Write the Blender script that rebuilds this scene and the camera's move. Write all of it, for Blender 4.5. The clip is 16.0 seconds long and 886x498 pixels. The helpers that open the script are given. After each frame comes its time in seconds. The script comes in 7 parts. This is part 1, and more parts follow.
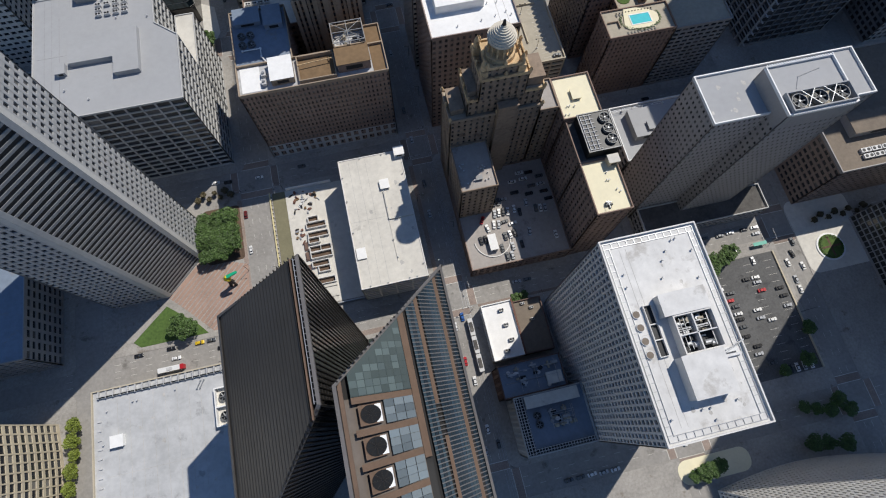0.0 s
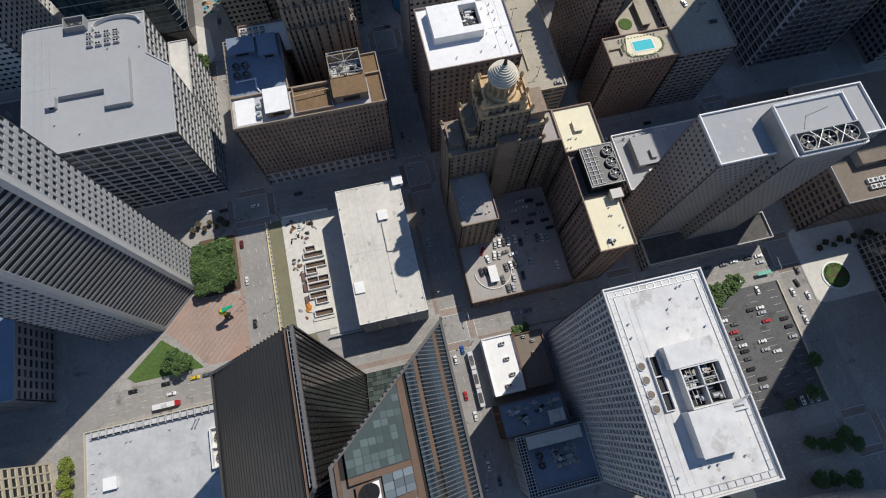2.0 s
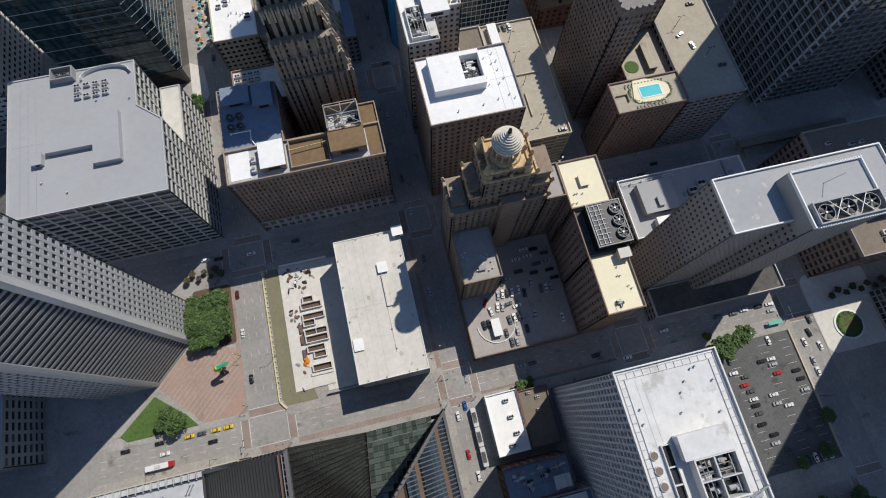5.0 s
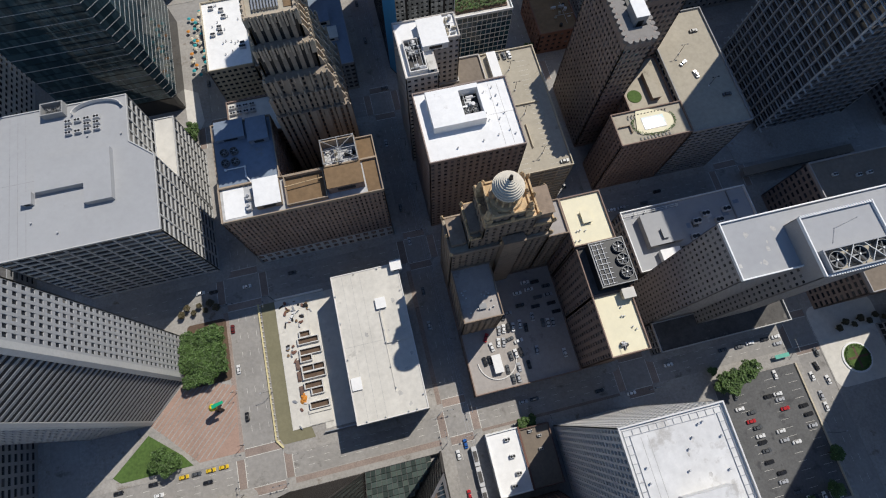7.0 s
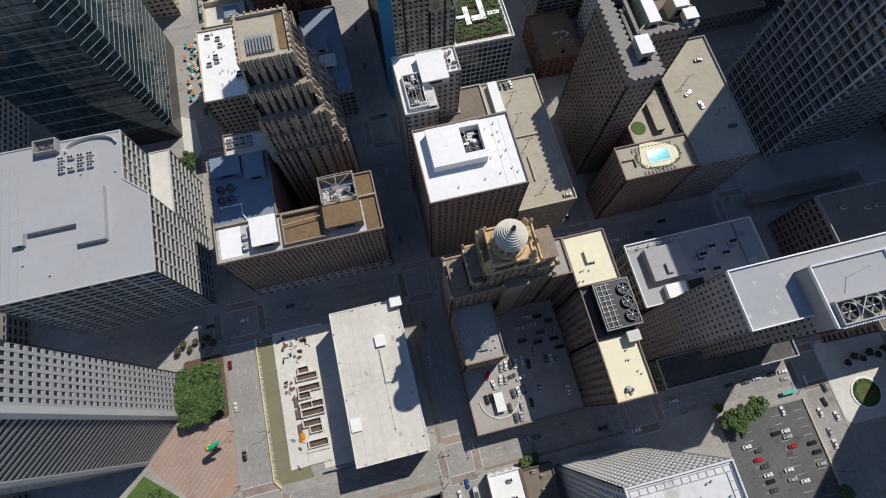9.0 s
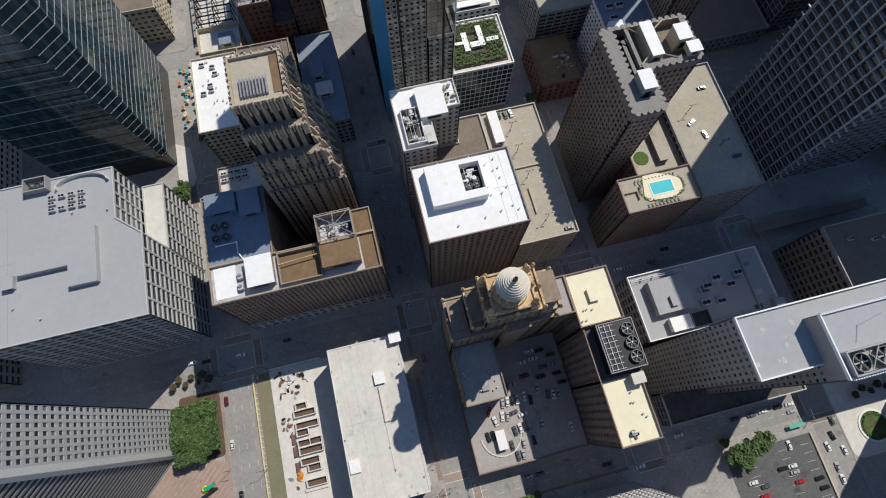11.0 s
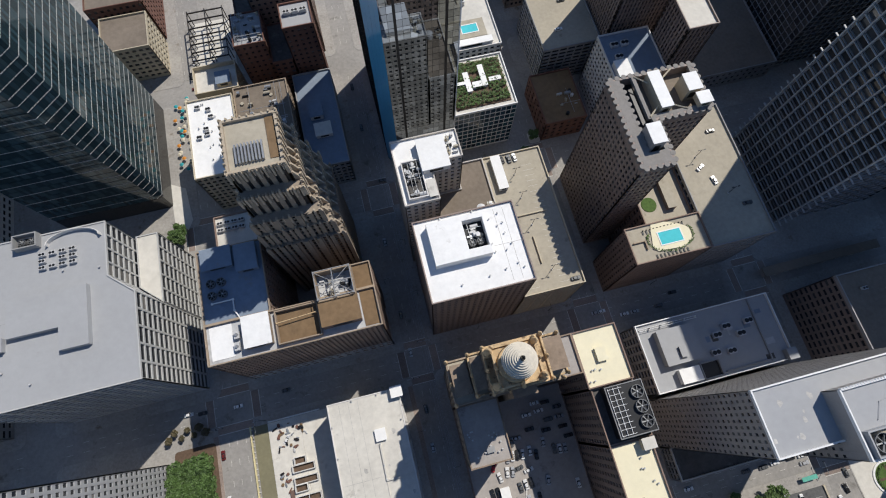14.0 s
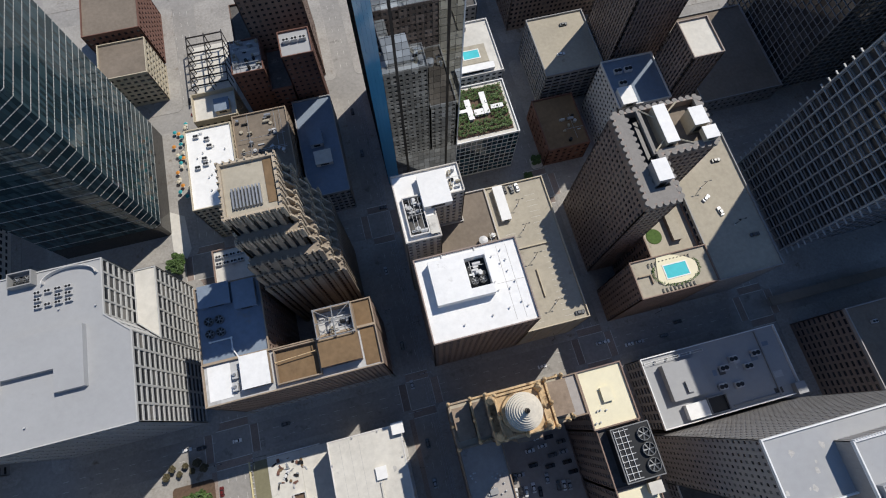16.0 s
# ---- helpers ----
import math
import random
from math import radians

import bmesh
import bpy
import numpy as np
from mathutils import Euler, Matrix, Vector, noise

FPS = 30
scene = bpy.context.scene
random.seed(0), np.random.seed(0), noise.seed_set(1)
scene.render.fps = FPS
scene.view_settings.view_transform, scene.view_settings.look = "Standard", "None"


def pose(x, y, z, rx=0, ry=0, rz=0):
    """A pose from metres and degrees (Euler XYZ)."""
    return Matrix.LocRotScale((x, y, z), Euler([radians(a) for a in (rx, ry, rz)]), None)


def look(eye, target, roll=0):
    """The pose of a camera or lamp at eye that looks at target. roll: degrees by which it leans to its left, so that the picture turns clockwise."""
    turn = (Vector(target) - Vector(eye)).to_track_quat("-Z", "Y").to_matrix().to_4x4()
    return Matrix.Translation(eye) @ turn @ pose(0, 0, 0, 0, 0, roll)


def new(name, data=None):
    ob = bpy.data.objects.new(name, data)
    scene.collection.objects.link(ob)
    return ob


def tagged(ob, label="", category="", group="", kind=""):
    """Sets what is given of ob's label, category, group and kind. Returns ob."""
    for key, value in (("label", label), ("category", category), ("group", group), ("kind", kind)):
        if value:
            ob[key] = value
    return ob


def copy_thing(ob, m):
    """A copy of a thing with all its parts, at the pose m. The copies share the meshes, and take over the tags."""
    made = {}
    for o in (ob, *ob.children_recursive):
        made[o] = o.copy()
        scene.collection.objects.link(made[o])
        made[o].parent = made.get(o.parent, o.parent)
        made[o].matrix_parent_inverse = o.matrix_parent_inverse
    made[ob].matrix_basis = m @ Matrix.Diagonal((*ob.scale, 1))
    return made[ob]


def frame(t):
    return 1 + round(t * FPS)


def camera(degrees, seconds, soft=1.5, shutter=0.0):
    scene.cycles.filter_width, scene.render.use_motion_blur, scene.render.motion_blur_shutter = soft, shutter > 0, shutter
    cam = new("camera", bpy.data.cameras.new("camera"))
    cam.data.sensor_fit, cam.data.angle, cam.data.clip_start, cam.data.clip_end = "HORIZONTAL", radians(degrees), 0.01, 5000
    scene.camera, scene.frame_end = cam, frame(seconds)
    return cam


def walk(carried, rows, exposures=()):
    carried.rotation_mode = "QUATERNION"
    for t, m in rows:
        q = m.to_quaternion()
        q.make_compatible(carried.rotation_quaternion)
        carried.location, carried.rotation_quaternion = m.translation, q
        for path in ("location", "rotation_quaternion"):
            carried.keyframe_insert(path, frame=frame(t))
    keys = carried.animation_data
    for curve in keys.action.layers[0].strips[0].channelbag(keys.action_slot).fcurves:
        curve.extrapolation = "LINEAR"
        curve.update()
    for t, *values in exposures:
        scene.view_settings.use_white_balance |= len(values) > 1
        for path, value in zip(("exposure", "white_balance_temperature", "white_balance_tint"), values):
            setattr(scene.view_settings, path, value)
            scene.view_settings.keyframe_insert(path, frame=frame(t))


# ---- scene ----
cam = camera(80.2, 16.0, soft=1.1)
PATH = [
    (0, (0.249, -1.054, 280.807), (0.265, -0.426, 278.909), 2.5),
    (0.5, (-0.073, 3.7, 281.201), (-0.055, 4.325, 279.301), 2.6),
    (1, (-0.066, 8.163, 281.225), (-0.049, 8.787, 279.325), 2.6),
    (1.5, (-0.145, 12.733, 281.464), (-0.126, 13.356, 279.564), 2.7),
    (2, (-0.473, 17.487, 281.562), (-0.452, 18.108, 279.661), 2.8),
    (2.5, (-0.371, 22.255, 281.55), (-0.351, 22.875, 279.648), 2.8),
    (3, (-0.857, 27.088, 281.678), (-0.835, 27.705, 279.776), 2.9),
    (3.5, (-0.83, 31.963, 281.966), (-0.809, 32.579, 280.063), 2.8),
    (4, (-1.135, 37.124, 282.159), (-1.113, 37.737, 280.255), 2.8),
    (6.5, (-1.758, 60.336, 282.207), (-1.735, 60.952, 280.304), 2.7),
    (7, (-1.612, 64.764, 282.1), (-1.59, 65.381, 280.198), 2.5),
    (7.5, (-2.053, 69.38, 282.376), (-2.029, 69.998, 280.474), 2.6),
    (8, (-1.981, 74.069, 282.447), (-1.959, 74.687, 280.545), 2.5),
    (8.5, (-1.97, 78.677, 282.744), (-1.948, 79.294, 280.842), 2.4),
    (9, (-1.81, 82.704, 282.661), (-1.79, 83.325, 280.76), 2.2),
    (11.5, (-2.339, 104.665, 283.218), (-2.316, 105.286, 281.317), 2.1),
    (12, (-2.718, 108.9, 283.236), (-2.694, 109.521, 281.335), 2.3),
    (12.5, (-2.796, 113.423, 283.454), (-2.772, 114.042, 281.553), 2.2),
    (13, (-2.795, 117.249, 283.645), (-2.772, 117.871, 281.745), 2.0),
    (13.5, (-3.142, 121.179, 283.697), (-3.117, 121.805, 281.798), 2.1),
    (14, (-3.09, 125.348, 283.83), (-3.068, 125.972, 281.931), 1.8),
    (14.5, (-3.298, 129.494, 284.072), (-3.275, 130.118, 282.172), 1.9),
    (15, (-3.581, 133.429, 284.195), (-3.558, 134.055, 282.295), 1.8),
    (15.5, (-3.314, 137.166, 284.387), (-3.296, 137.795, 282.488), 1.4),
    (16, (-3.231, 140.158, 284.511), (-3.214, 140.794, 282.615), 1.2),
]
# the street grid lies along the world's axes: the path is turned onto it
GRID = pose(0, 0, 0, 0, 0, -14)
walk(cam, [(t, GRID @ look(eye, target, roll)) for t, eye, target, roll in PATH],
     exposures=((0.0, -0.18, 6260, 10), (16.0, -0.18, 6260, 10)))

# ---- sky and sun ----
SUN = Vector((51.8, 40.8, 89.0)).normalized()
world = bpy.data.worlds.new("sky")
scene.world = world
world.use_nodes = True
wn = world.node_tree.nodes
sky = wn.new("ShaderNodeTexSky")
sky.sky_type, sky.sun_disc = "NISHITA", False
sky.dust_density, sky.ozone_density, sky.air_density = 0.1, 6.0, 1.0
sky.sun_elevation = math.asin(SUN.z)
sky.sun_rotation = math.atan2(SUN.x, SUN.y)
world.node_tree.links.new(sky.outputs[0], wn["Background"].inputs[0])
wn["Background"].inputs[1].default_value = 0.105
lamp = bpy.data.lights.new("sun", "SUN")
lamp.energy, lamp.angle, lamp.color = 4.6, radians(0.53), (1.0, 0.93, 0.82)
new("sun", lamp).matrix_world = look(SUN * 900, (0, 0, 0))


# ---- materials ----
def material(name, colour, rough=0.8, metal=0.0, var=0.25, fine=0.6, coarse=0.05, stain=None, stain_at=0.58, bump=0.15, vary=0.0,
             stretch=(1, 1, 1), spec=0.4, island=False):
    """A surface with grain and stains at two sizes (in cycles a metre); vary: how far alike pieces differ from each other."""
    m = bpy.data.materials.new(name)
    m.use_nodes = True
    n, l = m.node_tree.nodes, m.node_tree.links
    b = n["Principled BSDF"]
    b.inputs["Roughness"].default_value, b.inputs["Metallic"].default_value = rough, metal
    b.inputs["Specular IOR Level"].default_value = spec
    geo = n.new("ShaderNodeNewGeometry")
    mp = n.new("ShaderNodeMapping")
    mp.inputs["Scale"].default_value = stretch
    l.new(geo.outputs["Position"], mp.inputs[0])

    def tex(scale, detail):
        t = n.new("ShaderNodeTexNoise")
        t.inputs["Scale"].default_value, t.inputs["Detail"].default_value = scale, detail
        t.inputs["Roughness"].default_value = 0.65
        l.new(mp.outputs[0], t.inputs["Vector"])
        return t.outputs["Fac"]

    f, c = tex(fine, 5), tex(coarse, 6)
    mix = n.new("ShaderNodeMath")
    mix.operation = "ADD"
    l.new(f, mix.inputs[0])
    l.new(c, mix.inputs[1])
    ramp = n.new("ShaderNodeMapRange")
    ramp.inputs["From Min"].default_value, ramp.inputs["From Max"].default_value = 0.7, 1.3
    ramp.inputs["To Min"].default_value, ramp.inputs["To Max"].default_value = 1 - var, 1 + var
    l.new(mix.outputs[0], ramp.inputs[0])
    value = ramp.outputs[0]
    if vary:
        info = n.new("ShaderNodeObjectInfo")
        rnd = geo.outputs["Random Per Island"] if island else info.outputs["Random"]
        r2 = n.new("ShaderNodeMapRange")
        r2.inputs["To Min"].default_value, r2.inputs["To Max"].default_value = 1 - vary, 1 + vary
        l.new(rnd, r2.inputs[0])
        mul = n.new("ShaderNodeMath")
        mul.operation = "MULTIPLY"
        l.new(value, mul.inputs[0])
        l.new(r2.outputs[0], mul.inputs[1])
        value = mul.outputs[0]
    sc = n.new("ShaderNodeVectorMath")
    sc.operation = "SCALE"
    sc.inputs[0].default_value = colour
    l.new(value, sc.inputs["Scale"])
    last = sc.outputs[0]
    if stain:
        s = tex(coarse * 2.3, 8)
        edge = n.new("ShaderNodeMapRange")
        edge.inputs["From Min"].default_value, edge.inputs["From Max"].default_value = stain_at, stain_at + 0.09
        l.new(s, edge.inputs[0])
        mx = n.new("ShaderNodeMix")
        mx.data_type = "RGBA"
        l.new(edge.outputs[0], mx.inputs["Factor"])
        l.new(last, mx.inputs["A"])
        mx.inputs["B"].default_value = (*stain, 1)
        last = mx.outputs["Result"]
    l.new(last, b.inputs["Base Color"])
    if bump:
        bp = n.new("ShaderNodeBump")
        bp.inputs["Strength"].default_value, bp.inputs["Distance"].default_value = bump, 0.15
        l.new(f, bp.inputs["Height"])
        l.new(bp.outputs[0], b.inputs["Normal"])
    return m


def pane_material(name, dark, light, share, rough=0.08, island=False, metal=0.0, wave=0.0):
    """Window glass: most panes dark, a share of them pale behind blinds."""
    m = bpy.data.materials.new(name)
    m.use_nodes = True
    n, l = m.node_tree.nodes, m.node_tree.links
    b = n["Principled BSDF"]
    b.inputs["Roughness"].default_value, b.inputs["Metallic"].default_value = rough, metal
    geo, info = n.new("ShaderNodeNewGeometry"), n.new("ShaderNodeObjectInfo")
    ramp = n.new("ShaderNodeValToRGB")
    l.new(geo.outputs["Random Per Island"] if island else info.outputs["Random"], ramp.inputs[0])
    e = ramp.color_ramp.elements
    e[0].color, e[1].color = (*dark, 1), (*light, 1)
    e[0].position, e[1].position = max(0.0, 1 - share - 0.25), 1.0
    mid = e.new(1 - share)
    mid.color = (*[d * 1.8 for d in dark], 1)
    l.new(ramp.outputs[0], b.inputs["Base Color"])
    if wave:
        t = n.new("ShaderNodeTexNoise")
        t.inputs["Scale"].default_value = 0.25
        l.new(geo.outputs["Position"], t.inputs["Vector"])
        bp = n.new("ShaderNodeBump")
        bp.inputs["Strength"].default_value, bp.inputs["Distance"].default_value = wave, 0.2
        l.new(t.outputs["Fac"], bp.inputs["Height"])
        l.new(bp.outputs[0], b.inputs["Normal"])
    return m


ROAD = material("road concrete", (0.29, 0.276, 0.258), 0.9, var=0.2, fine=0.5, coarse=0.05, stain=(0.17, 0.16, 0.145), stain_at=0.6, stretch=(1, 1, 1))
WALK = material("pavement concrete", (0.33, 0.312, 0.288), 0.9, var=0.25, fine=0.7, coarse=0.06, stain=(0.2, 0.17, 0.14), stain_at=0.6)
PLAZA = material("pink plaza brick", (0.36, 0.245, 0.195), 0.9, var=0.18, fine=1.4, coarse=0.1)
SHAFT = material("dark weathered limestone", (0.3, 0.25, 0.195), 0.85, var=0.2, fine=0.5, coarse=0.08)
# Paler copy of the shaft stone, with sunlight put into its colour.
SUNLITSHAFT = material("sunlit weathered limestone", (0.44, 0.37, 0.28), 0.85, var=0.2, fine=0.5, coarse=0.08)
BRICKWALK = material("brick paving", (0.27, 0.215, 0.185), 0.9, var=0.3, fine=1.4, coarse=0.1, vary=0.18)
LOT = material("asphalt", (0.115, 0.115, 0.115), 0.92, var=0.25, fine=0.8, coarse=0.07, stain=(0.07, 0.07, 0.072), stain_at=0.57)
ASPHALT = material("street asphalt", (0.06, 0.06, 0.06), 0.92, var=0.3, fine=0.7, coarse=0.06)
LINE = material("road paint", (0.62, 0.6, 0.55), 0.8, var=0.25, fine=2.0)
YELLOW = material("yellow kerb paint", (0.62, 0.54, 0.3), 0.8, var=0.25, fine=1.0)
ROOF_WHITE = material("white roof membrane", (0.81, 0.805, 0.79), 0.75, var=0.07, fine=0.4, coarse=0.05, stain=(0.55, 0.53, 0.5), stain_at=0.67)
ROOF_PALE = material("pale roof gravel", (0.61, 0.585, 0.53), 0.85, var=0.13, fine=0.35, coarse=0.05, stain=(0.4, 0.38, 0.34), stain_at=0.63)
ROOF_DECK = material("grimy white roof", (0.64, 0.63, 0.61), 0.8, var=0.14, fine=0.3, coarse=0.045, stain=(0.46, 0.44, 0.41), stain_at=0.57)
ROOF_DULL = material("dull pale grey roof", (0.47, 0.475, 0.48), 0.8, var=0.16, fine=0.3, coarse=0.05, stain=(0.33, 0.33, 0.335), stain_at=0.58)
ROOF_GREY = material("grey roof membrane", (0.36, 0.365, 0.375), 0.8, var=0.06, fine=0.4, coarse=0.04, stain=(0.3, 0.29, 0.28), stain_at=0.66)
ROOF_BLUE = material("blue-grey roof membrane", (0.2, 0.245, 0.31), 0.8, var=0.12, fine=0.4, coarse=0.05, stain=(0.22, 0.23, 0.25), stain_at=0.6)
ROOF_DARK = material("dark tar roof", (0.1, 0.095, 0.09), 0.9, var=0.35, fine=0.5, coarse=0.08, stain=(0.2, 0.19, 0.175), stain_at=0.6)
ROOF_BROWN = material("brown roof gravel", (0.2, 0.165, 0.13), 0.9, var=0.2, fine=0.5, coarse=0.07)
ROOF_RUST = material("rust brown roof", (0.19, 0.125, 0.068), 0.9, var=0.25, fine=0.4, coarse=0.08)
ROOF_TAN = material("tan concrete deck", (0.4, 0.36, 0.285), 0.88, var=0.14, fine=0.5, coarse=0.05, stain=(0.26, 0.23, 0.18), stain_at=0.62)
DECK = material("grey-pink concrete deck", (0.37, 0.34, 0.315), 0.88, var=0.14, fine=0.5, coarse=0.06, stain=(0.25, 0.23, 0.215), stain_at=0.6)
ROOF_CREAM = material("cream roof membrane", (0.78, 0.72, 0.52), 0.8, var=0.06, fine=0.4, coarse=0.06, stain=(0.6, 0.53, 0.36), stain_at=0.67)
PRECAST = material("white precast concrete", (0.68, 0.66, 0.63), 0.8, var=0.08, fine=0.8, coarse=0.05)
GRANITE = material("pale grey granite", (0.37, 0.375, 0.385), 0.6, var=0.1, fine=0.9, coarse=0.05)
PALESTONE = material("pale grey concrete frame", (0.47, 0.47, 0.46), 0.75, var=0.1, fine=0.8, coarse=0.06)
GREYSTONE = material("grey concrete cladding", (0.3, 0.3, 0.3), 0.75, var=0.12, fine=0.8, coarse=0.06)
TAUPE = material("taupe granite panels", (0.33, 0.315, 0.305), 0.55, var=0.1, fine=0.9, coarse=0.06)
BROWN = material("brown brick", (0.255, 0.185, 0.15), 0.9, var=0.18, fine=1.0, coarse=0.07)
DARKBRICK = material("dark brick", (0.16, 0.105, 0.085), 0.9, var=0.2, fine=1.0, coarse=0.08)
REDBRICK = material("red brick", (0.175, 0.09, 0.068), 0.9, var=0.2, fine=1.2, coarse=0.1)
PINKSTONE = material("brown-pink granite", (0.245, 0.19, 0.165), 0.55, var=0.12, fine=0.9, coarse=0.06)
LIMESTONE = material("weathered limestone", (0.34, 0.27, 0.2), 0.85, var=0.2, fine=0.5, coarse=0.08, stain=(0.22, 0.165, 0.11), stain_at=0.6)
# The gold of sunlit stone edges is put into this colour; stains are separate.
SUNLITSTONE = material("sunlit golden limestone", (0.55, 0.4, 0.23), 0.85, var=0.28, fine=0.6, coarse=0.12, stain=(0.22, 0.15, 0.085), stain_at=0.55)
DOMESTONE = material("pale dome tiles", (0.6, 0.55, 0.46), 0.7, var=0.12, fine=0.8, coarse=0.2)
BEIGE = material("beige precast", (0.5, 0.44, 0.33), 0.8, var=0.1, fine=0.8, coarse=0.06)
BRONZE = material("dark bronze metal", (0.045, 0.04, 0.038), 0.4, 0.6, var=0.15, fine=0.5, coarse=0.06, bump=0.03)
BLACKMETAL = material("black metal", (0.02, 0.021, 0.023), 0.45, 0.3, var=0.2, fine=0.6, bump=0.03)
STEEL = material("galvanised steel", (0.42, 0.43, 0.44), 0.45, 0.7, var=0.15, fine=1.0, bump=0.05)
PALEMETAL = material("pale painted metal", (0.55, 0.55, 0.55), 0.55, 0.1, var=0.15, fine=0.8, bump=0.05)
TANPANEL = material("copper brown panels", (0.16, 0.105, 0.072), 0.55, 0.15, var=0.15, fine=0.6, coarse=0.1, bump=0.05)
CORE = material("dark interior", (0.022, 0.023, 0.026), 0.5, var=0.2, bump=0.0)
RUBBER = material("rubber", (0.02, 0.02, 0.02), 0.85, var=0.2, bump=0.0)
LEAF = material("leaves", (0.065, 0.115, 0.028), 0.6, var=0.35, fine=0.5, coarse=0.12, vary=0.45, island=True, bump=0.0)
LEAF_LIGHT = material("yellow-green leaves", (0.16, 0.2, 0.03), 0.6, var=0.35, fine=0.5, coarse=0.12, vary=0.4, island=True, bump=0.0)
BARK = material("bark", (0.1, 0.075, 0.05), 0.95, var=0.3, fine=2.0)
GRASS = material("lawn", (0.075, 0.13, 0.03), 0.9, var=0.3, fine=0.8, coarse=0.1)
SOIL = material("planting soil", (0.12, 0.08, 0.055), 0.95, var=0.3, fine=0.8)
POOL = material("pool water", (0.1, 0.55, 0.6), 0.05, var=0.08, fine=0.5, coarse=0.2, bump=0.05)
WHITEPAINT = material("white paint", (0.78, 0.78, 0.77), 0.6, var=0.06, fine=0.6, bump=0.03)

GLASS = pane_material("window glass", (0.024, 0.027, 0.033), (0.2, 0.19, 0.175), 0.12)
GLASS_I = pane_material("window glass rows", (0.024, 0.027, 0.033), (0.2, 0.19, 0.175), 0.12, island=True)
BLUE = pane_material("blue curtain glass", (0.015, 0.04, 0.06), (0.03, 0.08, 0.11), 0.3, rough=0.05, wave=0.02)
BLUE_I = pane_material("blue curtain glass rows", (0.015, 0.04, 0.06), (0.03, 0.08, 0.11), 0.3, rough=0.05, island=True, wave=0.02)
MIRROR = pane_material("mirror glass", (0.2, 0.225, 0.255), (0.215, 0.24, 0.27), 0.3, rough=0.02, metal=1.0, wave=0.015)
MIRROR_I = pane_material("mirror glass rows", (0.2, 0.225, 0.255), (0.215, 0.24, 0.27), 0.3, rough=0.02, island=True, metal=1.0, wave=0.015)
SMOKE = pane_material("smoked glass", (0.032, 0.031, 0.03), (0.05, 0.047, 0.045), 0.3, rough=0.1, metal=0.2)
SMOKE_I = pane_material("smoked glass rows", (0.032, 0.031, 0.03), (0.05, 0.047, 0.045), 0.3, rough=0.1, island=True, metal=0.2)


TINTED = pane_material("dark reflecting glass", (0.065, 0.065, 0.067), (0.13, 0.127, 0.122), 0.4, rough=0.08, metal=0.35, wave=0.01)
TINTED_I = pane_material("dark reflecting glass rows", (0.065, 0.065, 0.067), (0.13, 0.127, 0.122), 0.4, rough=0.08, island=True, metal=0.35, wave=0.01)
DULLPANE = pane_material("dull grey windows", (0.03, 0.032, 0.036), (0.2, 0.195, 0.19), 0.5, rough=0.2)
DULLPANE_I = pane_material("dull grey window rows", (0.03, 0.032, 0.036), (0.2, 0.195, 0.19), 0.5, rough=0.2, island=True)
TEALGLASS = pane_material("teal curtain glass", (0.03, 0.055, 0.066), (0.06, 0.1, 0.115), 0.35, rough=0.06, metal=0.25, wave=0.02)
TEALGLASS_I = pane_material("teal curtain glass rows", (0.03, 0.055, 0.066), (0.06, 0.1, 0.115), 0.35, rough=0.06, island=True, metal=0.25, wave=0.02)
BLUEFACE = pane_material("facet glass in reflected sky blue", (0.06, 0.22, 0.36), (0.08, 0.27, 0.42), 0.4, rough=0.12, island=True, wave=0.01)
CAPSTONE = material("grey capstone", (0.235, 0.22, 0.205), 0.8, var=0.12, fine=0.8, coarse=0.1)
GREYBEIGE = material("grey-beige stone cladding", (0.5, 0.47, 0.43), 0.8, var=0.1, fine=0.8, coarse=0.06)
BROWNSTONE = material("brown limestone", (0.27, 0.205, 0.15), 0.85, var=0.25, fine=0.5, coarse=0.08, stain=(0.17, 0.12, 0.085), stain_at=0.58)


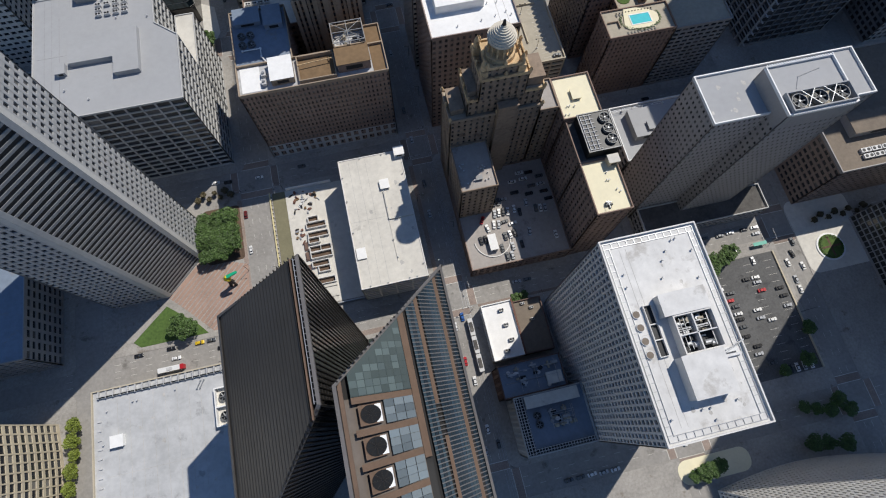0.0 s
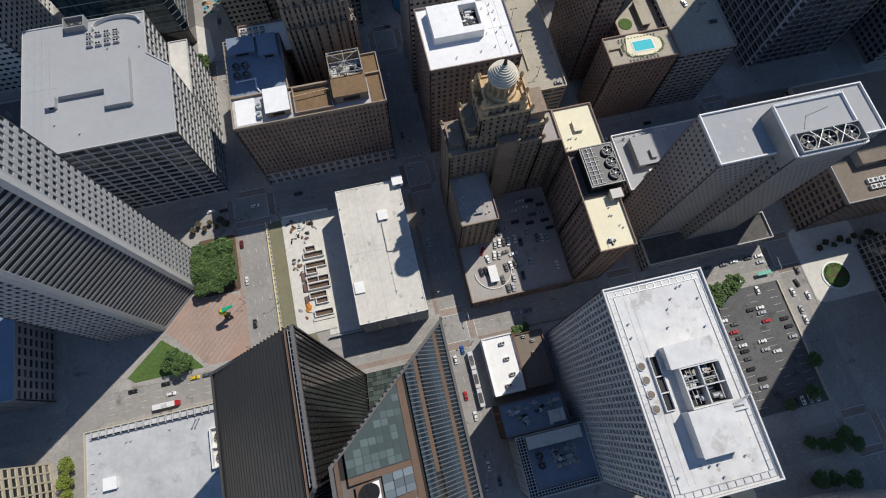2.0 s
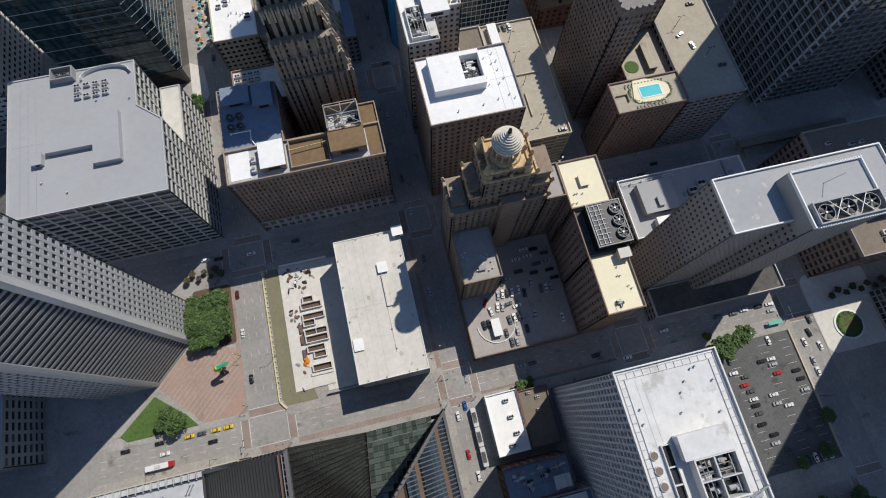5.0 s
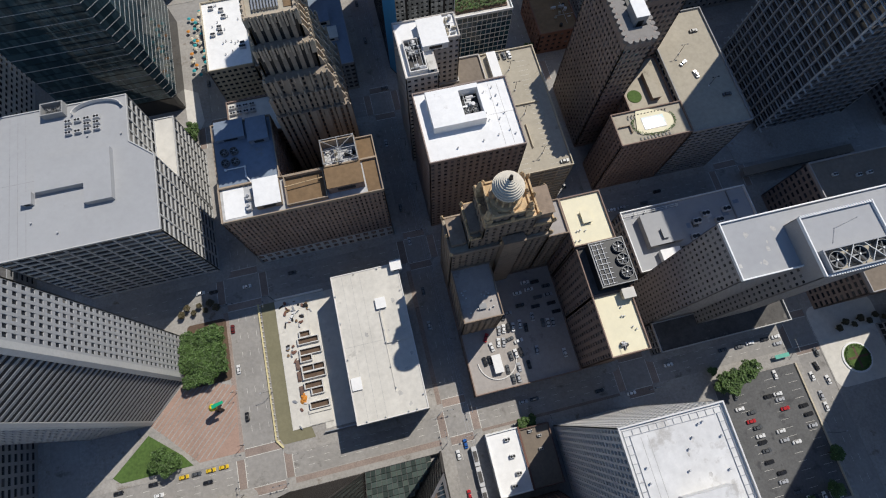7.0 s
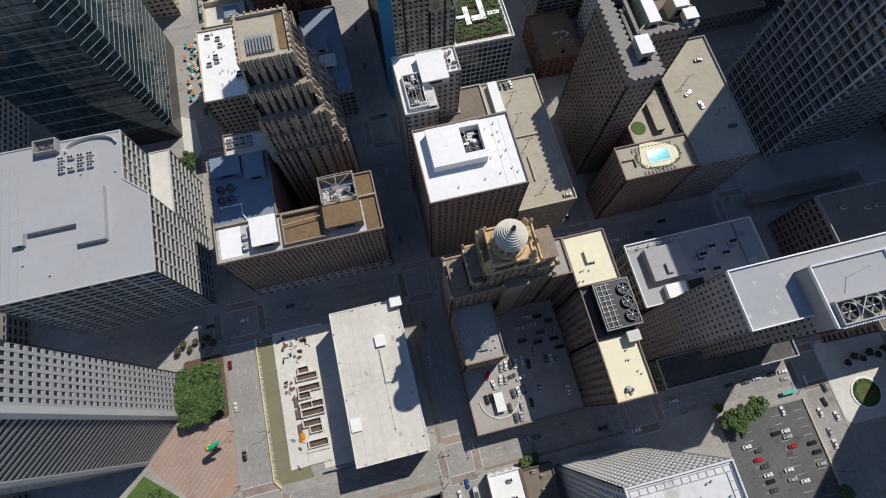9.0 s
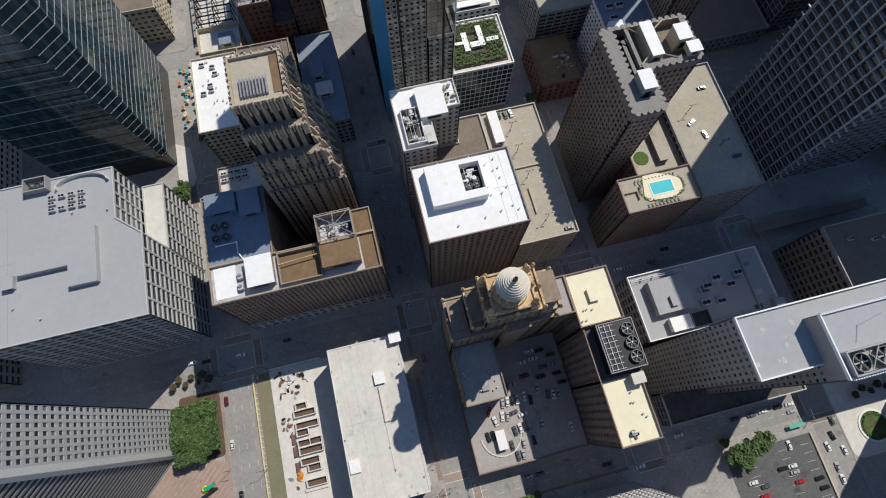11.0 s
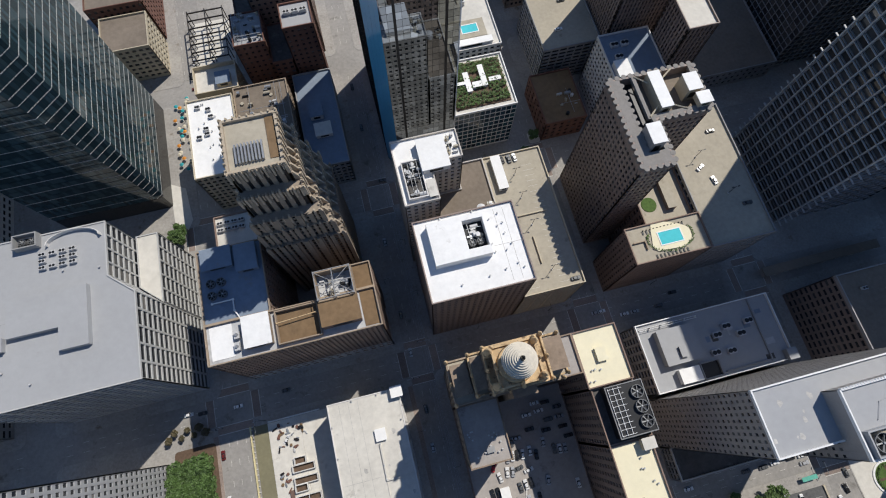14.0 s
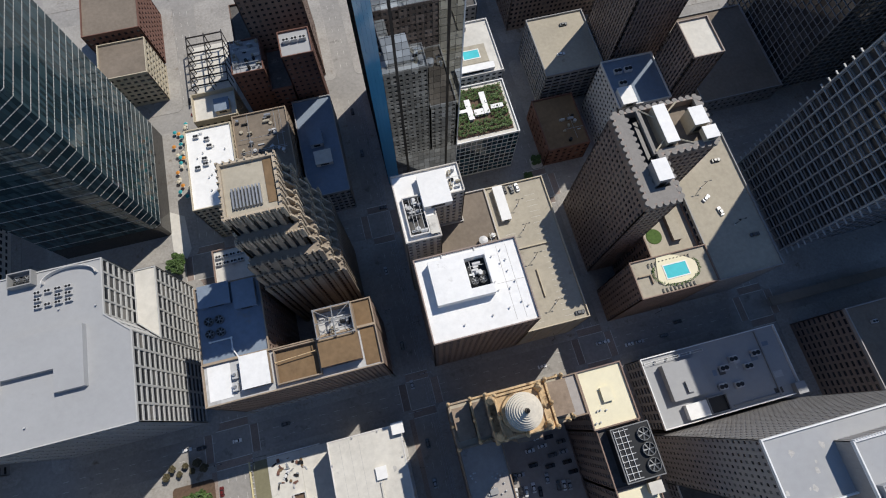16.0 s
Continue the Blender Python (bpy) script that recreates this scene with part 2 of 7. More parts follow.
# ---- building blocks ----
class Shape:
    """Faces gathered for one mesh."""

    def __init__(self):
        self.v, self.f = [], []

    def add(self, pts, faces):
        k = len(self.v)
        self.v += [tuple(p) for p in pts]
        self.f += [tuple(i + k for i in f) for f in faces]
        return self

    def hexa(self, low, high):
        """A solid between two loops of equal length, both anticlockwise seen from above."""
        k = len(low)
        sides = [(i, (i + 1) % k, k + (i + 1) % k, k + i) for i in range(k)]
        return self.add(list(low) + list(high), sides + [tuple(range(k - 1, -1, -1)), tuple(range(k, 2 * k))])

    def box(self, x0, x1, y0, y1, z0, z1):
        q = [(x0, y0), (x1, y0), (x1, y1), (x0, y1)]
        return self.hexa([(*p, z0) for p in q], [(*p, z1) for p in q])

    def prism(self, loop, z0, z1):
        return self.hexa([(x, y, z0) for x, y in loop], [(x, y, z1) for x, y in loop])

    def bar(self, a, b, r, sides=6):
        """A round bar from a to b."""
        a, b = Vector(a), Vector(b)
        q = (b - a).to_track_quat("Z", "Y")
        ring = [q @ Vector((r * math.cos(2 * math.pi * i / sides), r * math.sin(2 * math.pi * i / sides), 0)) for i in range(sides)]
        return self.hexa([a + p for p in ring], [b + p for p in ring])

    def drum(self, x, y, z0, z1, r0, r1=None, sides=24):
        r1 = r0 if r1 is None else r1
        c = [(math.cos(2 * math.pi * i / sides), math.sin(2 * math.pi * i / sides)) for i in range(sides)]
        return self.hexa([(x + r0 * a, y + r0 * b, z0) for a, b in c], [(x + r1 * a, y + r1 * b, z1) for a, b in c])

    def tube(self, r0, r1, z0, z1, sides=24):
        """A round collar with an open middle, in one piece."""
        pts = [(r * math.cos(2 * math.pi * i / sides), r * math.sin(2 * math.pi * i / sides), z) for r, z in ((r0, z0), (r1, z0), (r1, z1), (r0, z1)) for i in range(sides)]
        return self.add(pts, [(k * sides + i, k * sides + (i + 1) % sides, (k + 1) % 4 * sides + (i + 1) % sides, (k + 1) % 4 * sides + i) for k in range(4) for i in range(sides)])

    def along(self, a, d, nrm, s0, s1, in0, in1, z0, z1):
        """A box on a wall line: s along it from a, in measured inwards from the outer face."""
        def p(s, i):
            return (a[0] + d[0] * s - nrm[0] * i, a[1] + d[1] * s - nrm[1] * i)
        q = [p(s0, in0), p(s1, in0), p(s1, in1), p(s0, in1)]
        return self.prism(q, z0, z1)

    def mesh(self, name):
        me = bpy.data.meshes.new(name)
        me.from_pydata(self.v, [], self.f)
        me.update()
        return me


def leafy(shape, rng, cx, cy, cz, r, rz, n, size):
    """Small leaf pieces through an uneven crown."""
    for _ in range(n):
        while True:
            x, y, z = rng.uniform(-1, 1), rng.uniform(-1, 1), rng.uniform(-1, 1)
            q = x * x + y * y + z * z
            if 0.25 < q < 1:
                break
        x, y, z = cx + x * r, cy + y * r, cz + z * rz
        s = size * rng.uniform(0.6, 1.3)
        a, t = rng.uniform(0, 6.28), rng.uniform(-0.7, 0.7)
        ux, uy, uz = math.cos(a) * s, math.sin(a) * s, t * s * 0.6
        wx, wy, wz = -math.sin(a) * s * 0.6, math.cos(a) * s * 0.6, rng.uniform(-0.4, 0.4) * s
        shape.add([(x - ux, y - uy, z - uz), (x + wx, y + wy, z + wz), (x + ux, y + uy, z + uz), (x - wx, y - wy, z - wz)], [(0, 1, 2, 3)])


def part(name, shape, mat, parent=None, label="", kind=""):
    me = shape.mesh(name) if isinstance(shape, Shape) else shape
    if not me.materials:
        me.materials.append(mat)
    ob = new(name, me)
    ob.parent = parent
    return tagged(ob, label, kind=kind)


def thing(name, label, category, at=(0, 0, 0), group="", kind=""):
    ob = new(name)
    ob.location = at
    return tagged(ob, label, category, group, kind)


def inset(loop, d):
    """The loop (anticlockwise) moved inwards by d."""
    out, k = [], len(loop)
    for i in range(k):
        p, a, b = Vector(loop[i]), Vector(loop[i - 1]), Vector(loop[(i + 1) % k])
        e0, e1 = (p - a).normalized(), (b - p).normalized()
        n0, n1 = Vector((-e0.y, e0.x)), Vector((-e1.y, e1.x))
        m = n0 + n1
        m = m / max(0.2, m.dot(n0)) if m.length > 1e-6 else n0
        out.append(tuple(p + m * d))
    return out


def rect(x0, x1, y0, y1):
    return [(x0, y0), (x1, y0), (x1, y1), (x0, y1)]


def ring(shape, loop, width, z0, z1):
    """A wall of that width along the inner side of a loop."""
    inner, k = inset(loop, width), len(loop)
    for i in range(k):
        j = (i + 1) % k
        shape.prism([loop[i], loop[j], inner[j], inner[i]], z0, z1)
    return shape


def facade(b, loop, z0, z1, bay, floor, pier, span, frame_mat, glass=(None, None), depth=0.5, near=None, singles=34, span_in=0.08,
           pier_name="facade_frame", skip=(), top_band=0.0, span_mat=None):
    """Piers and spandrels in front of recessed panes round a loop of walls. near: the walls whose panes are single pieces, top floors first."""
    g0, g1 = glass[0] or GLASS, glass[1] or GLASS_I
    k, lattice, rest, todo = len(loop), Shape(), Shape(), []
    bands = Shape() if span_mat else lattice
    for i in range(k):
        if i in skip:
            continue
        a, c = Vector(loop[i]), Vector(loop[(i + 1) % k])
        d = (c - a)
        length = d.length
        d = d / length
        nrm = Vector((d.y, -d.x))
        nx, nz = max(1, round(length / bay)), max(1, round((z1 - top_band - z0) / floor))
        bw, fh = length / nx, (z1 - top_band - z0) / nz
        pw, sh = bw * pier, fh * span
        for j in range(nx + 1):
            s0, s1 = max(0, j * bw - pw / 2), min(length, j * bw + pw / 2)
            lattice.along(a, d, nrm, s0, s1, 0, depth, z0, z1)
        for j in range(nz + 1):
            lo, hi = max(z0, z0 + j * fh - sh / 2), min(z1, z0 + j * fh + sh / 2)
            if j == nz and top_band:
                hi = z1 - 0.02
            bands.along(a, d, nrm, 0.02, length - 0.02, span_in, depth, lo, hi)
        for r in range(nz - 1, -1, -1):
            for j in range(nx):
                todo.append((0 if near is None or i in near else 1, -r, i, a, d, nrm, j * bw + pw / 2, bw - pw, z0 + r * fh + sh / 2, fh - sh))
    todo.sort(key=lambda q: q[:3])
    shared = {}
    for q, (far, _, i, a, d, nrm, s, w, z, h) in enumerate(todo):
        if q < singles and not far:
            key = (i, round(w, 3))
            if key not in shared:
                me = Shape().box(0, w, depth - 0.06, depth + 0.04, 0, h).mesh("window_pane")
                me.materials.append(g0)
                shared[key] = me
            ob = new("window_pane", shared[key])
            ob.parent = b
            p = a + d * s
            ob.matrix_local = pose(p.x, p.y, z, 0, 0, math.degrees(math.atan2(d.y, d.x)))
        else:
            rest.along(a, d, nrm, s, s + w, depth - 0.06, depth + 0.04, z, z + h)
    part(pier_name, lattice, frame_mat, b)
    if span_mat:
        part("spandrel_banding", bands, span_mat, b, kind="stuff")
    if rest.v:
        part("window_panes", rest, g1, b, kind="stuff")


def tower(name, label, loop, z1, bay, floor, pier, span, wall_mat, roof_mat, glass=(None, None), depth=0.5, parapet=1.1, z0=0.0, near=None,
          singles=34, base=6.0, category="building", span_in=0.08, copings=None, skip=(), top_band=0.0):
    """A building of storeys with a flat roof behind a parapet."""
    b = thing(name, label, category)
    part("body", Shape().prism(inset(loop, depth + 0.02), z0, z1 - 0.5), CORE, b)
    zb = z0
    if base:
        base_s = Shape()
        ring(base_s, inset(loop, 0.05), depth, z0, z0 + 1.2)
        part("plinth", base_s, wall_mat, b)
        zb = z0 + 1.2
    facade(b, loop, zb, z1 - 0.3, bay, floor, pier, span, wall_mat, glass, depth, near, singles, span_in, skip=skip, top_band=top_band)
    part("roof", Shape().prism(inset(loop, 0.3), z1 - 0.48, z1), roof_mat, b)
    if parapet:
        part("parapet", ring(Shape(), loop, 0.5, z1 - 0.28, z1 + parapet), copings or wall_mat, b)
    return b


# ---- ground, streets and blocks ----
ground = part("ground", Shape().add([(-2500, -2500, 0), (2500, -2500, 0), (2500, 2500, 0), (-2500, 2500, 0)], [(0, 1, 2, 3)]), ROAD)
tagged(ground, "pale worn concrete roadway and open ground", "ground", kind="structure")
COLS = [(-254, -180), (-156.5, -82.5), (-59, 14.5), (36, 110), (133, 204.5), (227.5, 301), (324, 398)]
ROWS_V = [(-221, -147), (-124, -49.5), (-26, 49), (69, 143), (166, 240.5), (264, 338), (361, 435), (458, 532)]
KERB = 4.6


def rounded(x0, x1, y0, y1, r, n=5):
    out = []
    for cx, cy, a0 in ((x1 - r, y0 + r, -90), (x1 - r, y1 - r, 0), (x0 + r, y1 - r, 90), (x0 + r, y0 + r, 180)):
        out += [(cx + r * math.cos(radians(a0 + 90 * i / n)), cy + r * math.sin(radians(a0 + 90 * i / n))) for i in range(n + 1)]
    return out


for x0, x1 in COLS:
    for y0, y1 in ROWS_V:
        right, low = (0.8, 1.2) if (x0, y0) == (-156.5, 69) else (KERB, KERB)
        w = part("pavement", Shape().prism(rounded(x0 - KERB, x1 + right, y0 - low, y1 + KERB, 4.0), -0.3, 0.16), WALK)
        tagged(w, "pale concrete pavement with a kerb round a city block", "pavement", kind="structure")

# ---- large buildings ----
# tall granite tower with one corner cut off
CH = [(-106.5, 113.5), (-106.5, 135.8), (-154.5, 135.8), (-154.5, 94.3), (-125.5, 94.3)]
granite_tower = tower("office_tower", "pale grey granite skyscraper with square windows and a cut corner", CH, 305, 2.8, 3.95, 0.42, 0.45, GRANITE, ROOF_GREY,
                      near=(0,), skip=(4,), singles=300)
facade(granite_tower, CH, 1.2, 304, 26.5, 3.1, 0.05, 0.4, GREYSTONE, (SMOKE, SMOKE_I), 0.9, near=(), singles=0, span_in=0.2, skip=(0, 1, 2, 3), pier_name="ribbed_front")

for i, s0, s1 in ((0, 0.0, 2.4), (4, 0.0, 2.0), (4, 25.0, 27.0), (3, 26.6, 29.0)):
    a, c = Vector(CH[i]), Vector(CH[(i + 1) % 5])
    d = (c - a).normalized()
    part("corner_band", Shape().along(a, d, Vector((d.y, -d.x)), s0, s1, -0.12, 0.9, 1.2, 305), PALESTONE, granite_tower, "smooth pale corner band")

# white tower with a square grid
tower("office_tower", "white precast office tower with a fine square window grid", rect(71.5, 109, -26, 46.5), 99.5, 2.42, 3.75, 0.36, 0.36, PRECAST, ROOF_DECK,
      near=(3, 2), depth=0.8, singles=300)

# grey tower with cooling fans
tower("office_tower", "taupe granite office tower with small windows and a grey flat roof", rect(132.5, 203.5, 83.2, 106),
      99.3, 2.2, 3.75, 0.52, 0.6, TAUPE, ROOF_GREY, (DULLPANE, DULLPANE_I), near=(3, 0), depth=0.3, copings=WHITEPAINT)
tower("office_tower", "projecting grey ribbed plant block rising above the tower roof", rect(156.5, 186, 77, 99.6), 107, 2.2, 3.75, 0.52, 0.6, TAUPE, ROOF_GREY, (DULLPANE, DULLPANE_I),
      near=(0,), depth=0.3, copings=WHITEPAINT, top_band=8.5, singles=70)

# office block with a grey roof and deep window grid
EB = [(-152, 167.5), (-83.2, 167.5), (-83.2, 205), (-93.8, 214.5), (-93.8, 240), (-152, 240)]
tower("office_block", "grey concrete office block with deep windows and plain grey roof", EB, 66.4, 7.0, 4.3, 0.13, 0.24, PALESTONE, ROOF_GREY, near=(0, 1), depth=0.6, parapet=0.5)
tower("office_block", "lower grey concrete wing with deep square windows", [(-83.2, 205.3), (-83.2, 241), (-93.5, 241), (-93.5, 215)], 42, 7.0, 4.3, 0.13, 0.24, PALESTONE, ROOF_PALE, near=(0, 1), depth=0.6, parapet=0.5)

# brown brick block round a court
brick_front = tower("brick_building", "brown brick office building with a stepped roof", rect(-59.5, 14.5, 166.5, 184), 59.5, 2.1, 3.8, 0.6, 0.42, BROWN, ROOF_DULL, (DULLPANE, DULLPANE_I), near=(0, 1), parapet=1.6, copings=LIMESTONE)
tower("brick_building", "brown brick wing with a blue-grey roof", rect(-59.5, -31, 184.1, 218), 59.5, 3.3, 3.8, 0.5, 0.5, BROWN, ROOF_BLUE, near=(3, 1), copings=LIMESTONE)
tower("brick_building", "low brown brick rear wing with pale roof", rect(-55, -25.3, 218.2, 240), 45, 3.3, 3.8, 0.5, 0.5, BROWN, ROOF_PALE, near=(3, 1))
tower("brick_building", "brown brick end wing with a rust roof", rect(-10, 14.5, 184.1, 196), 59.5, 3.3, 3.8, 0.5, 0.5, BROWN, ROOF_RUST, near=(1,), copings=LIMESTONE)

facade(brick_front, inset(rect(-59.5, 14.5, 166.5, 184), -0.25), 0.2, 12.5, 4.4, 6.0, 0.4, 0.3, PALESTONE, depth=0.6, near=(0,), singles=30, skip=(2,), pier_name="stone_base")
# stepped stone tower behind it
GULF = thing("stone_tower", "stepped brown limestone art deco tower with sunlight-coloured setbacks", "skyscraper")
STAGES = [(-25, 7.5, 207, 240, 0, 72), (-24.7, 5, 208.2, 240, 72, 84), (-24.3, 2.5, 209.3, 239.6, 84, 94), (-23.4, 0.2, 212.6, 238.8, 94, 109), (-22.3, -2.4, 216, 237.5, 109, 122)]
rng = random.Random(44)
for k, (x0, x1, y0, y1, z0, z1) in enumerate(STAGES):
    lp = rect(x0, x1, y0, y1)
    part("stage", Shape().prism(inset(lp, 0.62), z0, z1 - 0.4), CORE, GULF)
    if k < 3:
        facade(GULF, lp, z0, z1, 2.5, 3.7, 0.56, 0.36, SHAFT, depth=0.6, near=(0, 1), singles=80 if k == 0 else 24, span_in=0.35, span_mat=TANPANEL if k == 0 else None)
        piers = Shape()
        for j in range(7):
            x = x0 + (x1 - x0) * j / 6
            piers.box(x - 0.9, x + 0.9, y0 - 0.55, y0 + 0.3, z0, z1 + 0.4)
        part("broad_pier", piers, SHAFT, GULF, kind="stuff")
    else:
        facade(GULF, lp, z0, z1, 3.2, 3.7, 0.55, 0.3, SHAFT, depth=0.9, near=(0, 1), singles=24, span_in=0.75, span_mat=TANPANEL)
    part("setback_roof", Shape().prism(inset(lp, 0.12), z1 - 0.38, z1 + 0.02), ROOF_TAN if k == 4 else SHAFT, GULF)
    # crenels along the setback: uneven stone piers that rise over the edge
    crest = Shape()
    step = 1.25 if k > 2 else 2.5
    for i in range(4):
        a, c = Vector(lp[i]), Vector(lp[(i + 1) % 4])
        d = (c - a).normalized()
        nrm = Vector((d.y, -d.x))
        nn = max(2, round((c - a).length / step))
        for j in range(nn + 1):
            m = (c - a).length * j / nn
            big = j % 2 == 0
            up, out = (rng.uniform(1.6, 2.6) if big else rng.uniform(0.6, 1.3)), (0.45 if big else 0.2)
            crest.along(a, d, nrm, m - (0.38 if big else 0.25), m + (0.38 if big else 0.25), -out, 0.8, z1 - (5.5 if big else 3.0), z1 + up * 0.6)
            crest.along(a, d, nrm, m - 0.2, m + 0.2, -out * 0.6, 0.6, z1 + up * 0.6, z1 + up)
    part("crenel_crest", crest, SUNLITSHAFT if k != 0 else SHAFT, GULF, "weathered stone crenels", kind="stuff")
    # raking buttresses on the stepped side
    if k < 4:
        nx1 = STAGES[k + 1][1]
        for j in range(7):
            y = y0 + 4.5 + j * (y1 - y0 - 6) / 6
            part("buttress", Shape().hexa([(nx1 - 0.3, y - 0.45, z1 - 1), (x1 + 0.1, y - 0.45, z1 - 1), (x1 + 0.1, y + 0.45, z1 - 1), (nx1 - 0.3, y + 0.45, z1 - 1)],
                                          [(nx1 - 0.3, y - 0.35, z1 + 5.5), (nx1 + 0.5, y - 0.35, z1 + 5.5), (nx1 + 0.5, y + 0.35, z1 + 5.5), (nx1 - 0.3, y + 0.35, z1 + 5.5)]), SUNLITSHAFT, GULF)
crown = ring(Shape(), inset(rect(-22.3, -2.4, 216, 237.5), 0.2), 0.9, 122, 123.4)
part("crown_wall", crown, SUNLITSHAFT, GULF)

# white-roofed block
tower("office_block", "pink-brown granite office block with a bright white roof", rect(36, 80, 166, 202), 76.5, 3.0, 3.8, 0.5, 0.48, PINKSTONE, ROOF_WHITE, (DULLPANE, DULLPANE_I), near=(0, 3))
tower("narrow_tower", "narrow grey-beige stone tower with a white roof", [(35, 209), (50.5, 209), (50.5, 226.5), (65, 226.5), (65, 240.5), (35, 240.5)], 78.4, 3.0, 3.6, 0.5, 0.5, GREYBEIGE, ROOF_WHITE, near=(0, 1, 2, 3))
tower("low_building", "infill building with a brown tar roof", [(50.8, 202.3), (80, 202.3), (80, 240), (65.3, 240), (65.3, 226.2), (50.8, 226.2)], 44.5, 4, 3.8, 0.5, 0.5, GREYBEIGE, ROOF_BROWN, near=(0,), singles=10)
tower("parking_garage", "tan concrete parking garage with an open roof deck", rect(80.2, 110.5, 166, 240.5), 43, 8.0, 3.4, 0.1, 0.45, BEIGE, ROOF_TAN, near=(0, 1), depth=1.0)

# pool block
tower("apartment_block", "brown brick apartment block with a rooftop pool deck", rect(133, 171, 166, 184), 51.8, 2.6, 3.4, 0.55, 0.48, BROWN, ROOF_TAN, (DULLPANE, DULLPANE_I), near=(0, 3))
tower("parking_garage", "tan parking garage with an open roof deck", rect(171.2, 204, 166, 238), 50.5, 4.0, 3.3, 0.22, 0.42, GREYSTONE, ROOF_TAN, near=(0,))
tower("low_building", "low roof court between pool block and tower", rect(146.3, 171, 184.2, 215.7), 47, 4.0, 3.4, 0.45, 0.45, BROWN, ROOF_TAN, near=(0,), singles=10)
PT = [(131.5, 195.5), (146, 195.5), (146, 216), (170.5, 216), (170.5, 239), (131.5, 239)]
# The black roof floor paints in the shade of the sunken recess.
pool_tower = tower("dark_tower", "dark brown granite tower with a scalloped roof edge", PT, 88, 2.6, 3.7, 0.42, 0.5, PINKSTONE, BLACKMETAL, (DULLPANE, DULLPANE_I), near=(0, 5), parapet=0, singles=80)
part("crown_wall", ring(Shape(), inset(PT, 0.1), 1.0, 87.6, 93), PINKSTONE, pool_tower)
# pale flat capping with a sunken plant yard inside
for x0, x1, y0, y1 in ((132.4, 136.6, 196.4, 238), (136.6, 145, 196.4, 202.2), (143.4, 145, 202.2, 217), (142, 169.6, 217, 218.6), (142, 143.6, 218.6, 238), (168, 169.6, 218.6, 238)):
    part("capping", Shape().box(x0, x1, y0, y1, 91.6, 93.1), CAPSTONE, pool_tower)
part("yard_floor", Shape().box(143.6, 168, 218.6, 238, 88.02, 88.6), ROOF_BROWN, pool_tower)
for i in range(6):
    a, c = Vector(PT[i]), Vector(PT[(i + 1) % 6])
    nn = max(2, round((c - a).length / 3.0))
    lobes = Shape()
    for j in range(nn):
        p = a + (c - a) * (j + 0.5) / nn
        lobes.drum(p.x, p.y, 91.4, 93.15 + 0.01 * (j % 3), 1.15, 1.15, 12)
    part("scalloped_edge", lobes, CAPSTONE, pool_tower, "grey scalloped roof edge", kind="stuff")
inner = Shape()
for j in range(11):
    inner.drum(136.7, 204 + j * 3.1, 91.5, 93.13 + 0.01 * (j % 3), 1.1, 1.1, 12)
part("scalloped_edge", inner, CAPSTONE, pool_tower, kind="stuff")

# garage with a pale roof
tower("parking_garage", "concrete garage under a pale stained flat roof", rect(-22, 12.5, 69, 142.5), 23, 8.0, 3.6, 0.1, 0.4, PRECAST, ROOF_PALE, near=(0, 1), depth=0.8, parapet=0.3)

# limestone tower block
tower("parking_garage", "brown brick garage with a roof deck full of parked cars", rect(36, 91, 69, 126), 12, 3.6, 4.0, 0.35, 0.4, BROWN, DECK, near=(0, 3))
tower("brick_wing", "brown brick wing under a cream roof", rect(91.5, 109, 69.5, 96), 59.3, 3.2, 3.8, 0.55, 0.5, BROWN, ROOF_CREAM, (DULLPANE, DULLPANE_I), near=(3, 0))
tower("brick_wing", "brown brick wing with cooling towers on top", rect(91.5, 110, 96.2, 119), 59.3, 3.2, 3.8, 0.55, 0.5, BROWN, ROOF_DARK, (DULLPANE, DULLPANE_I), near=(3,))
tower("brick_wing", "brown brick wing under a square cream roof", rect(90.4, 110, 119.2, 143), 61.3, 3.2, 3.8, 0.55, 0.5, BROWN, ROOF_CREAM, (DULLPANE, DULLPANE_I), near=(3, 0))
tower("brick_wing", "narrow limestone wing with a pinkish terrace roof", rect(80.6, 90.2, 126.2, 143), 62, 3.2, 3.8, 0.6, 0.5, BROWNSTONE, DECK, near=(0,), singles=30)
ESP = thing("limestone_tower", "ornate brown limestone tower with urns and a round temple", "skyscraper")
